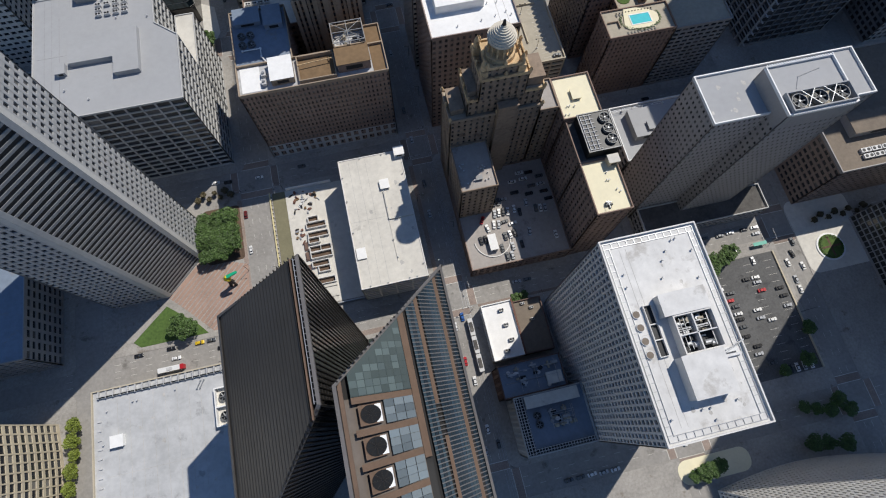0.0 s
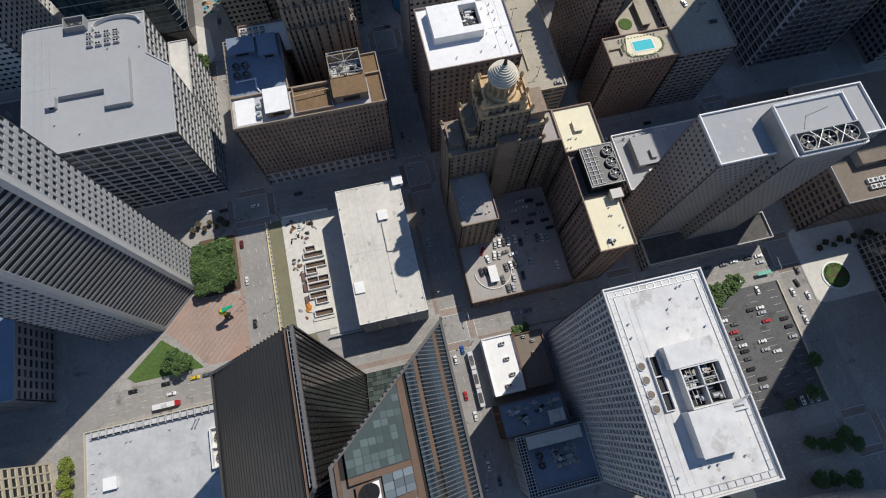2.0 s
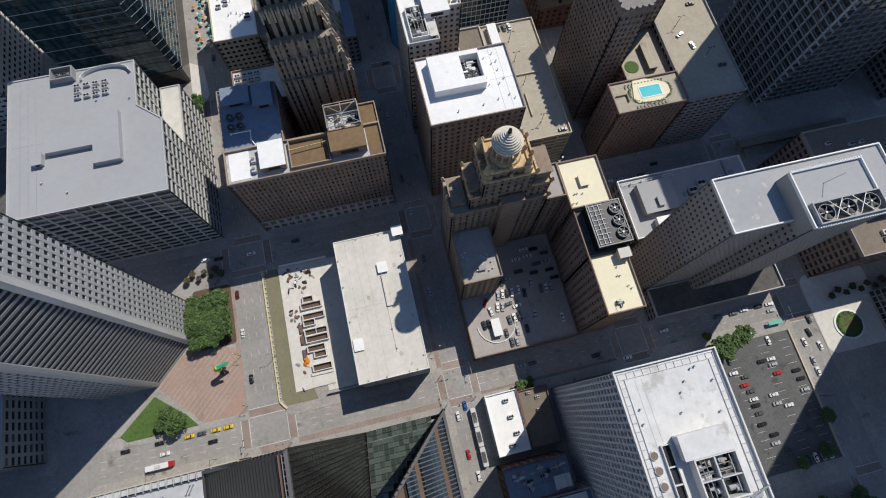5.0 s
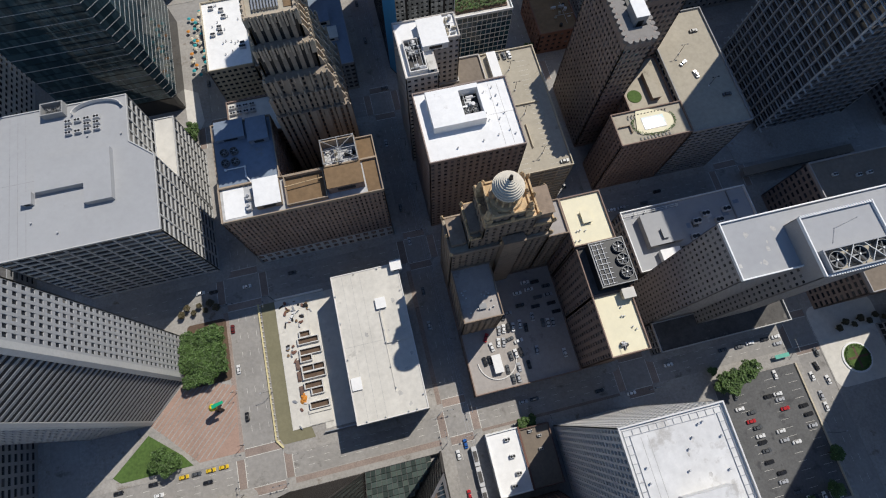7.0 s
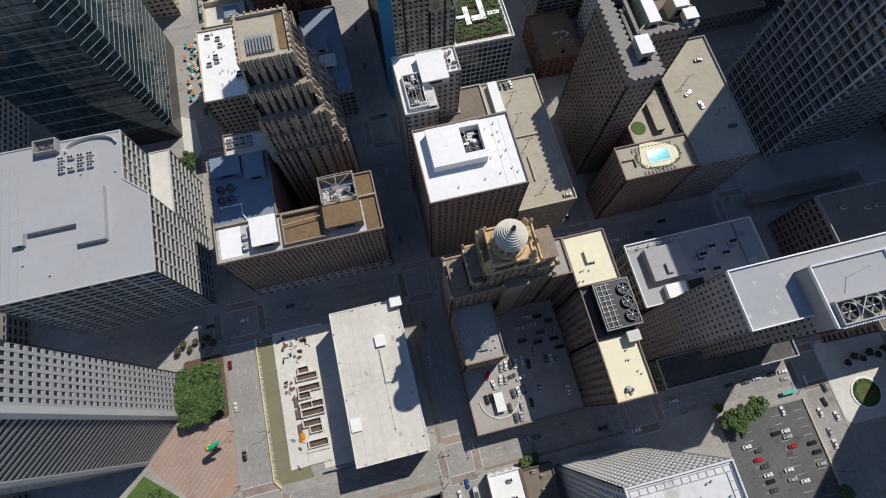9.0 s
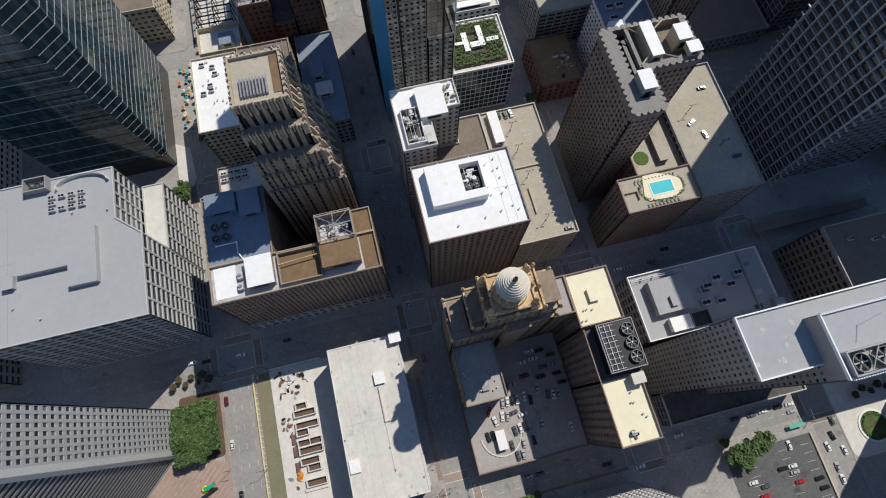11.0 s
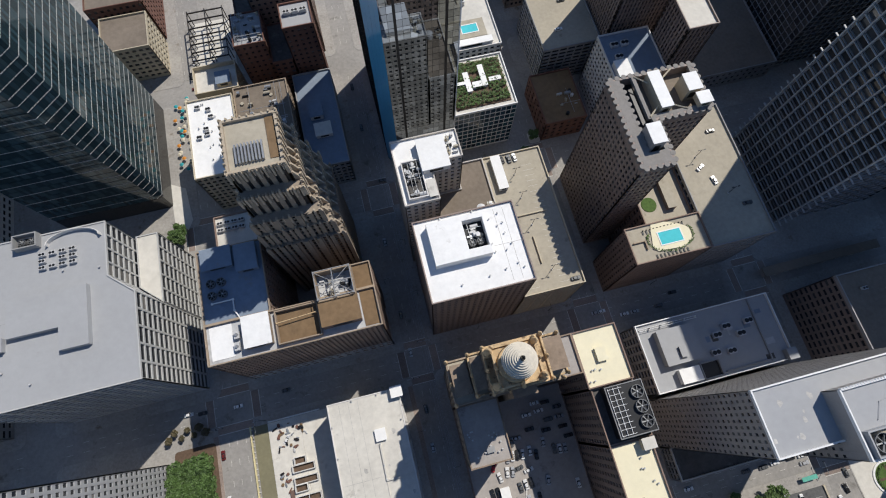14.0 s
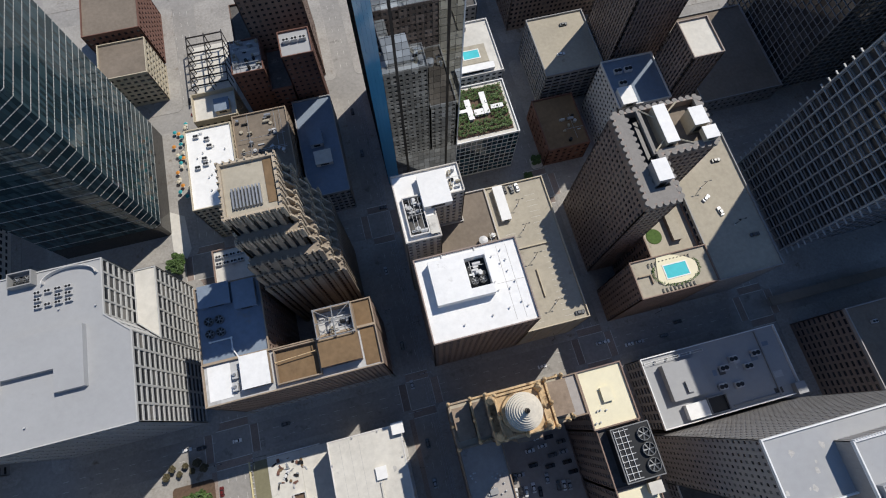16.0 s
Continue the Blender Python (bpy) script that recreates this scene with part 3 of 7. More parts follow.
for k, (x0, x1, y0, y1, z0, z1) in enumerate(((36, 80.4, 126.2, 143.4, 0, 68), (44, 79.6, 127.5, 143, 68, 80), (48.5, 70, 126.4, 142.5, 80, 95), (50.8, 66, 127.2, 141.2, 95, 101))):
    lp = rect(x0, x1, y0, y1)
    part("stage", Shape().prism(inset(lp, 0.55), z0, z1 - 0.4), CORE, ESP)
    facade(ESP, lp, z0, z1, 3.0, 3.8, 0.62, 0.48, BROWNSTONE, (DULLPANE, DULLPANE_I), depth=0.5, near=(0, 3), singles=100 if k == 0 else 30)
    part("terrace", Shape().prism(inset(lp, 0.2), z1 - 0.38, z1 + 0.02), ROOF_TAN if k < 2 else SUNLITSTONE, ESP)
    rail = ring(Shape(), inset(lp, -0.35), 0.7, z1 - 0.9, z1 + 0.9)
    part("cornice", rail, SUNLITSTONE if k else LIMESTONE, ESP)
    urns = Shape()
    for x, y in lp + [((x0 + x1) / 2, y0), (x0, (y0 + y1) / 2), (x1, (y0 + y1) / 2)]:
        urns.drum(x, y, z1 + 0.9, z1 + 1.6, 0.7, 0.45, 8)
        urns.drum(x, y, z1 + 1.6, z1 + 2.8, 0.9, 0.6, 8)
        urns.drum(x, y, z1 + 2.8, z1 + 3.6, 0.6, 0.1, 8)
    part("urn_frieze", urns, SUNLITSTONE, ESP, kind="stuff")
CX, CY = 57.8, 134.2
part("plain_shaft", Shape().box(58, 67, 123.6, 126.6, 0.2, 75).box(57.6, 67.4, 123.2, 127, 75, 76.2), BROWNSTONE, ESP, "windowless brown stone shaft")
for x0, x1, z1 in ((37, 43, 72), (69, 79, 86), (44.5, 48, 84)):
    part("attic_block", Shape().box(x0, x1, 129.5, 141, 68, z1).box(x0 - 0.4, x1 + 0.4, 129.1, 141.4, z1, z1 + 0.5), BROWNSTONE, ESP)
for sx in (-1, 1):
    for sy in (-1, 1):
        p = Shape().box(CX + sx * 8.2 - 1.6, CX + sx * 8.2 + 1.6, CY + sy * 6 - 1.6, CY + sy * 6 + 1.6, 95, 100)
        p.drum(CX + sx * 8.2, CY + sy * 6, 100, 103.5, 1.5, 1.1, 10).drum(CX + sx * 8.2, CY + sy * 6, 103.5, 106, 1.2, 0.1, 10)
        part("corner_pavilion", p, SUNLITSTONE, ESP)
part("temple_base", Shape().drum(CX, CY, 101, 103, 6.6, 6.2, 32), SUNLITSTONE, ESP)
part("temple_drum", Shape().drum(CX, CY, 103, 110, 3.6, 3.6, 24), SUNLITSTONE, ESP)
for i in range(12):
    ang = 2 * math.pi * i / 12
    part("column", Shape().drum(CX + 5.0 * math.cos(ang), CY + 5.0 * math.sin(ang), 103, 109.6, 0.45, 0.38, 8), SUNLITSTONE, ESP)
part("entablature", Shape().drum(CX, CY, 109.6, 111.0, 5.9, 6.0, 32), DOMESTONE, ESP)
steps = [(5.7, 111.0), (5.2, 112.0), (4.6, 112.9), (4.0, 113.7), (3.3, 114.4), (2.6, 115.0), (1.9, 115.5), (1.2, 116.0)]
for r, z in steps:
    part("dome_step", Shape().drum(CX, CY, z, z + 1.0, r, r - 0.12, 36), DOMESTONE, ESP)
part("finial", Shape().drum(CX, CY, 117, 118, 0.9, 0.5, 12).drum(CX, CY, 118, 119, 0.7, 0.6, 12).drum(CX, CY, 119, 119.8, 0.6, 0.1, 12), BRONZE, ESP)
tower("limestone_wing", "brown limestone wing with a flat tar roof", rect(36.3, 55, 100, 126), 45, 3.2, 3.8, 0.58, 0.5, BROWNSTONE, DECK, near=(0, 3))

# low blocks
tower("low_building", "low grey building with a cluttered flat roof", rect(133.5, 205, 108, 142), 22, 4.0, 4.0, 0.3, 0.4, GREYSTONE, ROOF_GREY, near=(3,), parapet=1.5, copings=WHITEPAINT)
tower("low_building", "low white-roofed corner building", rect(36, 52.5, 21, 50.4), 8.2, 4.0, 4.0, 0.3, 0.4, WHITEPAINT, ROOF_WHITE, near=(3,))
tower("low_building", "low brick building with a brown tar roof", rect(52.7, 68, 21, 49), 8, 4.0, 4.0, 0.3, 0.4, DARKBRICK, ROOF_BROWN, near=(3,))
tower("low_building", "building with a rough cluttered grey roof", rect(34, 65, 1.5, 17), 24, 4.0, 4.0, 0.3, 0.4, DARKBRICK, ROOF_BLUE, near=(3,))
# This roof's bluish shade is put into its blue-grey colour.
tower("low_building", "building with grey parapets and dark roof plant", rect(37.5, 71, -25.5, 1.3), 25, 2.6, 3.6, 0.35, 0.4, PALESTONE, ROOF_BLUE, near=(3,), parapet=2)
tower("low_building", "low wide building with a grimy white flat roof", rect(-157, -83, -26, 49.5), 18, 6.0, 4.5, 0.3, 0.4, BEIGE, ROOF_DULL, near=(1, 2))

# green roof block and hotel
tower("office_block", "glass office block with a planted roof garden", rect(73.3, 109, 270, 304), 39, 3.0, 4.0, 0.08, 0.15, WHITEPAINT, ROOF_PALE, glass=(BLUE, BLUE_I), near=(0, 1), depth=0.25)
tower("hotel", "white hotel with a small rooftop pool", rect(79, 111, 308, 344), 41, 3.4, 3.4, 0.4, 0.45, PRECAST, ROOF_PALE, near=(0, 1))
MT = [(41, 266), (72.8, 266), (72.8, 344), (35.5, 344), (35.5, 276)]
mirror_tower = tower("glass_tower", "mirror glass skyscraper with thin black mullions and a blue facet", MT, 192, 2.8, 3.9, 0.035, 0.05, BLACKMETAL, ROOF_GREY, glass=(MIRROR, MIRROR_I), near=(0,), depth=0.15, skip=(4,))
a, c = Vector(MT[4]), Vector(MT[0])
d = (c - a).normalized()
# Reflected sky is put into the blue base colour of these panels.
for k in range(24):
    for j in range(4):
        w = (c - a).length / 4
        part("blue_panel", Shape().along(a, d, Vector((d.y, -d.x)), j * w + 0.04, (j + 1) * w - 0.04, 0.0, 0.3, 1.2 + k * 7.9, 9.04 + k * 7.9), BLUEFACE, mirror_tower)
for x0, x1 in ((46.2, 47.3), (66.6, 67.7)):
    part("groove", Shape().box(x0, x1, 265.9, 266.1, 2, 191), BLACKMETAL, mirror_tower, "dark vertical groove")
part("edge_trim", Shape().box(72.5, 72.95, 265.8, 266.4, 1.5, 191.5), WHITEPAINT, mirror_tower, "white edge trim")


def facet_tower():
    """A glass tower with pale floor lines; one corner is cut by a facet that widens with the height."""
    b = thing("glass_tower", "teal glass skyscraper with pale floor lines and a tilted corner facet", "skyscraper")

    def plan(z, back=0.0):
        return inset([(-150, 275), (-94 - 0.075 * z, 275), (-92, 276 + 0.085 * z), (-92, 342), (-150, 342)], back)
    high, floor_h = 210.0, 4.4
    part("body", Shape().hexa([(x, y, 0) for x, y in plan(0, 0.35)], [(x, y, high) for x, y in plan(high, 0.35)]), CORE, b)
    panes, lines = Shape(), Shape()
    single = Shape().box(-0.3, -0.02, 0.06, 1.58, 0, floor_h - 0.5).mesh("window_pane")
    single.materials.append(TEALGLASS)
    for k in range(3, int(high / floor_h)):
        z = k * floor_h
        lo, hi, lo_in, hi_in = plan(z + 0.35), plan(z + floor_h - 0.1), plan(z + 0.35, 0.3), plan(z + floor_h - 0.1, 0.3)
        l0, l1, l2 = plan(z, -0.1), plan(z + 0.3, -0.1), plan(z + 0.15, 0.3)
        for i in range(5):
            j = (i + 1) % 5
            a, c = Vector(lo[i]), Vector(lo[j])
            nn = max(1, round((c - a).length / 1.64))

            def mix(p, q, f):
                return (p[0] + (q[0] - p[0]) * f, p[1] + (q[1] - p[1]) * f)
            for m in range(nn):
                f0, f1 = (m + 0.035) / nn, (m + 0.965) / nn
                if i == 2 and 9 <= k < 13:
                    ob = new("window_pane", single)
                    ob.parent = b
                    ob.location = (a.x, a.y + (c - a).length * m / nn, z + 0.35)
                else:
                    panes.hexa([(*mix(lo[i], lo[j], f0), z + 0.35), (*mix(lo[i], lo[j], f1), z + 0.35), (*mix(lo_in[i], lo_in[j], f1), z + 0.35), (*mix(lo_in[i], lo_in[j], f0), z + 0.35)],
                               [(*mix(hi[i], hi[j], f0), z + floor_h - 0.1), (*mix(hi[i], hi[j], f1), z + floor_h - 0.1), (*mix(hi_in[i], hi_in[j], f1), z + floor_h - 0.1), (*mix(hi_in[i], hi_in[j], f0), z + floor_h - 0.1)])
                if i not in (1, 2, 3) and k % 2:
                    continue
                g0, g1 = (m + 0.1) / nn, (m + 0.9) / nn
                lines.hexa([(*mix(l0[i], l0[j], g0), z), (*mix(l0[i], l0[j], g1), z), (*mix(l2[i], l2[j], g1), z), (*mix(l2[i], l2[j], g0), z)],
                           [(*mix(l1[i], l1[j], g0), z + 0.3), (*mix(l1[i], l1[j], g1), z + 0.3), (*mix(l2[i], l2[j], g1), z + 0.3), (*mix(l2[i], l2[j], g0), z + 0.3)])
    part("window_panes", panes, TEALGLASS_I, b, kind="stuff")
    part("floor_banding", lines, PALESTONE, b, "pale dashed floor lines", kind="stuff")
    part("podium_glass", Shape().prism(plan(0, 0.1), 0.16, 12.6), SMOKE_I, b)
    part("roof", Shape().prism(plan(high, 0.2), high, high + 0.6), ROOF_GREY, b)


facet_tower()
lattice_tower = tower("dark_tower", "dark glass tower behind a pale steel lattice", rect(243.5, 301, 180.5, 237.5), 180, 6.4, 5.0, 0.045, 0.05, GREYSTONE, ROOF_DARK, glass=(TINTED, TINTED_I), near=(3, 0), depth=0.9)
for k in range(10):
    y = 180.5 + 57 * k / 9
    part("column", Shape().box(242.3, 243.4, y - 0.3, y + 0.3, 0.2, 180), PALESTONE, lattice_tower, "pale steel column")
for k in range(36):
    if k < 20:
        part("tie_beam", Shape().box(242.5, 243.3, 176.9, 180.1, 4.8 + 5.0 * k, 5.2 + 5.0 * k), PALESTONE, lattice_tower)
        part("tie_beam", Shape().box(242.5, 243.3, 237.9, 240.1, 4.8 + 5.0 * k, 5.2 + 5.0 * k), PALESTONE, lattice_tower)
    part("tie_beam", Shape().box(242.5, 243.3, 180.9, 237.1, 4.85 + 5.0 * k, 5.15 + 5.0 * k), PALESTONE, lattice_tower)
tower("dark_tower", "second dark glass tower with a pale window grid", rect(286, 340, 280, 352), 165, 4.4, 3.9, 0.07, 0.07, GREYSTONE, ROOF_DARK, glass=(TINTED, TINTED_I), near=(3, 0), depth=0.6)
tower("brick_building", "small red brick building with a rust roof", rect(128, 153, 265, 299), 17.5, 4, 3.8, 0.5, 0.5, REDBRICK, ROOF_RUST, near=(0, 3))
tower("parking_garage", "parking garage with a tan roof deck", rect(137, 172, 305, 346), 30, 5, 3.2, 0.15, 0.4, GREYSTONE, ROOF_TAN, near=(0, 3))

# right-hand blocks
tower("office_building", "broad brown office building with a flat brown roof", rect(229, 300, 70, 140), 40, 4.0, 4.0, 0.3, 0.5, PINKSTONE, ROOF_BROWN, near=(3, 0), parapet=1.6, copings=TAUPE)
tower("podium", "low dark podium at the foot of the grey tower", rect(133, 205, 67.5, 82.8), 13, 3.0, 4.2, 0.2, 0.4, GREYSTONE, ROOF_DARK, near=(0,), parapet=1.2, copings=PALESTONE)
tower("dark_tower", "tall dark glass office tower beside the round garden", rect(258, 301, -26, 55), 230, 3.2, 3.9, 0.15, 0.2, GREYSTONE, ROOF_DARK, glass=(SMOKE, SMOKE_I), near=(3,), depth=0.5)
# Unseen tower, added only to shade the street in front of the lattice tower.
tower("dark_tower", "unseen tall tower added to cast shade on the street", rect(324, 398, 166, 240), 200, 4.0, 3.9, 0.3, 0.4, GREYSTONE, ROOF_DARK, near=(3,), singles=20)
# Second unseen tower, added to keep the ground beside the dark tower in shade.
tower("dark_tower", "unseen tall tower added to shade the ground beside the dark tower", rect(334, 398, 264, 338), 200, 4.0, 3.9, 0.3, 0.4, GREYSTONE, ROOF_DARK, near=(3,), singles=10)
AB = [(216, -66), (216, -122), (128, -122), (128, -63)] + [(128 + 88 * i / 12, -63 - 3 * i / 12 + 5 * math.sin(math.pi * i / 12)) for i in range(1, 12)]
tower("curved_tower", "white curved office tower with close vertical ribs", AB[::-1], 120, 1.9, 3.8, 0.45, 0.4, PRECAST, ROOF_WHITE, depth=0.8, singles=60)

sky_b = thing("skywalk", "long brown enclosed footbridge over a street", "footbridge")
part("deck", Shape().box(219, 288, 151.6, 155.8, 5.2, 8.6), TAUPE, sky_b)
part("roof", Shape().box(218.6, 288.4, 151.2, 156.2, 8.6, 9.0), ROOF_BROWN, sky_b)
for k in range(6):
    part("pier", Shape().box(224 + k * 12, 225.2 + k * 12, 153, 154.4, 0, 5.2), PRECAST, sky_b)
for k in range(16):
    part("window_pane", Shape().box(221 + k * 4.2, 224.4 + k * 4.2, 151.5, 151.6, 6.2, 7.9), GLASS, sky_b)

# left-hand blocks
LB = [(-240, -26), (-184, -26), (-182, -18), (-181.2, -8), (-181, 4), (-181.2, 16), (-182.2, 28), (-184, 41), (-240, 41)]
tower("beige_building", "beige precast office building with curved window bands", LB, 45, 4.0, 4.4, 0.16, 0.36, BEIGE, ROOF_PALE, near=(1, 2, 3, 4, 5, 6, 7), depth=0.6)
tower("low_building", "low building with a blue-grey roof beyond the tower", rect(-250, -181, 70, 142), 28, 5.0, 4.0, 0.3, 0.5, GREYSTONE, ROOF_BLUE, near=(1,))
tower("low_building", "white building with grid windows and small garden", rect(-240, -181, 264, 338), 60, 4.0, 4.0, 0.3, 0.5, PRECAST, ROOF_PALE, near=(0, 1))
tower("low_building", "low dark-roofed building with steel roof frames", rect(-250, -181, 167, 240), 20, 5.0, 4.0, 0.3, 0.5, GREYSTONE, ROOF_DARK, near=(1,))

# far blocks
tower("brick_building", "tan building with a bright white roof full of small vents", rect(-64, -39.4, 266.3, 313.5), 38.5, 3.2, 3.8, 0.4, 0.45, BEIGE, ROOF_WHITE, near=(0, 3))
tower("low_building", "low building with an untidy brown-green roof", rect(-39.2, -10, 266, 318), 36, 3.2, 3.8, 0.5, 0.5, LIMESTONE, ROOF_BROWN, near=(0,))
tower("low_building", "long building with a shaded blue-grey roof", rect(-8, 14, 266, 328), 24, 3.2, 3.8, 0.35, 0.4, GREYSTONE, ROOF_BLUE, near=(0, 1))
tower("brick_building", "red-brown brick building with grey plant on its roof", rect(-33, -16, 337, 359), 45, 3.2, 3.8, 0.6, 0.6, REDBRICK, ROOF_GREY, near=(0, 1))
tower("brick_building", "tall red-brown brick block with a grey roof", rect(-4, 12.6, 331.5, 348), 57, 3.2, 3.8, 0.6, 0.6, REDBRICK, ROOF_GREY, near=(0, 3))
tower("low_building", "cream walled building with an open light court", rect(-62.5, -38, 326, 344.5), 25, 4, 3.8, 0.5, 0.5, BEIGE, ROOF_PALE, near=(0, 3), parapet=3.0)
tower("brick_tower", "brown brick tower with small square windows", rect(-20, 13, 361, 400), 85, 3.4, 3.7, 0.55, 0.55, BROWN, ROOF_BROWN, near=(0, 3))
tower("brick_building", "dark brick building with a shaded roof", rect(-33, -20.2, 360, 400), 30, 3.4, 3.8, 0.5, 0.5, DARKBRICK, ROOF_DARK, near=(0, 3))
tower("brick_building", "dark red brick link building", rect(-15.8, -4.2, 331, 358), 34, 3.4, 3.8, 0.5, 0.5, REDBRICK, ROOF_DARK, near=(0, 3))
tower("low_building", "low tan building with a brown flat roof", rect(-112.5, -85, 366.5, 392), 27, 4, 3.8, 0.4, 0.5, BEIGE, ROOF_BROWN, near=(0, 1))
tower("brick_building", "brown brick corner building", rect(-118, -85, 395, 435), 32, 3.6, 3.8, 0.5, 0.5, REDBRICK, ROOF_BROWN, near=(0, 1))
tower("low_building", "dark-roofed building at the far end of the street", rect(78, 112, 364, 430), 30, 4, 3.8, 0.5, 0.5, GREYSTONE, ROOF_DARK, near=(0, 3), singles=20)
tower("dark_tower", "dark red granite tower far along the street", rect(135, 203, 366, 430), 62, 3, 3.8, 0.4, 0.4, PINKSTONE, ROOF_DARK, near=(0, 3), singles=20)
tower("office_block", "white-walled building with a blue-grey stepped roof", rect(163, 192.8, 268, 298), 43, 3.0, 3.6, 0.4, 0.45, PRECAST, ROOF_BLUE, near=(0, 3))
tower("brick_tower", "pink-brown ribbed tower with a white roof", rect(193.1, 209.5, 270.5, 293), 71, 2.2, 3.6, 0.5, 0.2, PINKSTONE, ROOF_PALE, near=(0, 3))
tower("dark_tower", "tall brown ribbed tower", rect(173, 203, 303, 338), 130, 2.2, 3.6, 0.5, 0.2, PINKSTONE, ROOF_BROWN, near=(0, 3))
tower("low_building", "low building with a dark patterned roof deck", rect(229, 281, 275, 338), 14, 4, 3.8, 0.5, 0.5, GREYSTONE, ROOF_BROWN, near=(0, 3))

EDGE = material("dull grey edge metal", (0.16, 0.15, 0.145), 0.5, 0.3, var=0.15, fine=0.8, bump=0.03)
RIB = material("dark roof rib metal", (0.085, 0.08, 0.077), 0.55, 0.3, var=0.15, fine=0.5, bump=0.03)
# twin dark towers with sloped glass roofs
def wedge(label, loop, ridge):
    b = thing("wedge_tower", label, "skyscraper")

    def top(x, lift=0.0):
        return 150 - max(0.0, abs(x - ridge) - 2.4) * 1.2 + lift
    lp = inset(loop, 0.3)
    part("body", Shape().hexa([(x, y, 0) for x, y in lp], [(x, y, top(x)) for x, y in lp]), SMOKE_I, b)
    mull = Shape()
    for i in range(len(loop)):
        a, c = Vector(loop[i]), Vector(loop[(i + 1) % len(loop)])
        nm = max(2, round((c - a).length / 1.5))
        d = (c - a).normalized()
        nrm = Vector((d.y, -d.x))
        for j in range(nm + 1):
            p = a + (c - a) * j / nm
            q = [p - d * 0.14, p + d * 0.14, p + d * 0.14 - nrm * 0.5, p - d * 0.14 - nrm * 0.5]
            mull.hexa([(v.x, v.y, 0) for v in q], [(v.x, v.y, top(v.x, 0.2)) for v in q])
        flat = abs(d.y) > 0.9
        for k in range(38):
            z = 3.9 * k + 3.9
            f0, f1 = 0.0, 1.0
            if not flat:
                za, zc = top(a.x), top(c.x)
                if z > max(za, zc) - 0.5:
                    continue
                if z > min(za, zc):
                    f = (z - za) / (zc - za)
                    f0, f1 = (f, 1.0) if zc > za else (0.0, f)
            elif z > top(a.x) - 0.5:
                continue
            mull.along(a, d, nrm, f0 * (c - a).length, f1 * (c - a).length, 0.24, 0.5, z - 0.16, z + 0.16)
    part("mullions", mull, BRONZE, b, kind="stuff")
    coping = Shape()
    for i in range(len(loop)):
        a, c, a2, c2 = loop[i], loop[(i + 1) % len(loop)], inset(loop, 0.9)[i], inset(loop, 0.9)[(i + 1) % len(loop)]
        q = [a, c, c2, a2]
        coping.hexa([(x, y, top(x, -0.3)) for x, y in q], [(x, y, top(x, 0.9)) for x, y in q])
    return b, top, coping


wl, top_l, cop_l = wedge("dark bronze glass tower with a steep ribbed glass roof", [(-62.3, -26), (-58, -26), (-25.5, 9), (-25.5, 47.5), (-62.3, 47.5)], -25.5)
part("coping", cop_l, EDGE, wl, "pale metal roof edge")
SLOPE = material("dark bronze roof panels", (0.062, 0.059, 0.056), 0.32, 0.35, var=0.2, fine=0.3, coarse=0.05, bump=0.02, spec=0.5)
y_cut = [(-61.6, -25.4), (-58.2, -25.4), (-28.6, 6.6), (-28.6, 46.8), (-61.6, 46.8)]
part("roof_skin", Shape().hexa([(x, y, top_l(x, -0.4)) for x, y in y_cut], [(x, y, top_l(x, 0.08)) for x, y in y_cut]), SLOPE, wl, "smooth dark bronze roof skin")
for k in range(26):
    x = -61.1 + k * 1.28
    if x < -28.2:
        y0 = max(-25.5, 9 + (x + 25.5) * 35 / 32.5)
        part("roof_rib", Shape().hexa([(x - 0.1, y0, top_l(x - 0.1)), (x + 0.1, y0, top_l(x + 0.1)), (x + 0.1, 47, top_l(x + 0.1)), (x - 0.1, 47, top_l(x - 0.1))],
                                      [(x - 0.1, y0, top_l(x - 0.1) + 0.17), (x + 0.1, y0, top_l(x + 0.1) + 0.17), (x + 0.1, 47, top_l(x + 0.1) + 0.17), (x - 0.1, 47, top_l(x - 0.1) + 0.17)]), RIB, wl)
part("ridge_track", Shape().box(-28, -27.6, 6, 46.6, 149.5, 150.7), TANPANEL, wl, "rust-red ridge rail")
ladder = Shape()
for x in (-27.0, -26.0):
    ladder.box(x - 0.1, x + 0.1, 9.5, 46.5, 150.5, 150.75)
for j in range(25):
    ladder.box(-27.0, -26.0, 10 + j * 1.5, 10.15 + j * 1.5, 150.52, 150.73)
part("cleaning_rail", ladder, STEEL, wl)

wr, top_r, cop_r = wedge("dark bronze glass tower with a striped sloped glass roof", [(-22.3, -26), (13, -26), (13, 48), (-22.3, 12.7)], -22.3)
part("coping", cop_r, EDGE, wr, "pale metal roof edge")


def slope_patch(name, x0, x1, y0, y1, mat, lift=0.25, label="", cut=True):
    """A panel lying on the slope, cut off along the slanting edge of the plan."""
    def lim(x):
        return min(y1, 48 - (13 - x) - 1.4) if cut else y1
    q = [(x0, y0), (x1, y0), (x1, lim(x1)), (x0, lim(x0))]
    if lim(x0) - y0 < 0.3:
        return None
    return part(name, Shape().hexa([(x, y, top_r(x, -0.2)) for x, y in q], [(x, y, top_r(x, lift)) for x, y in q]), mat, wr, label)


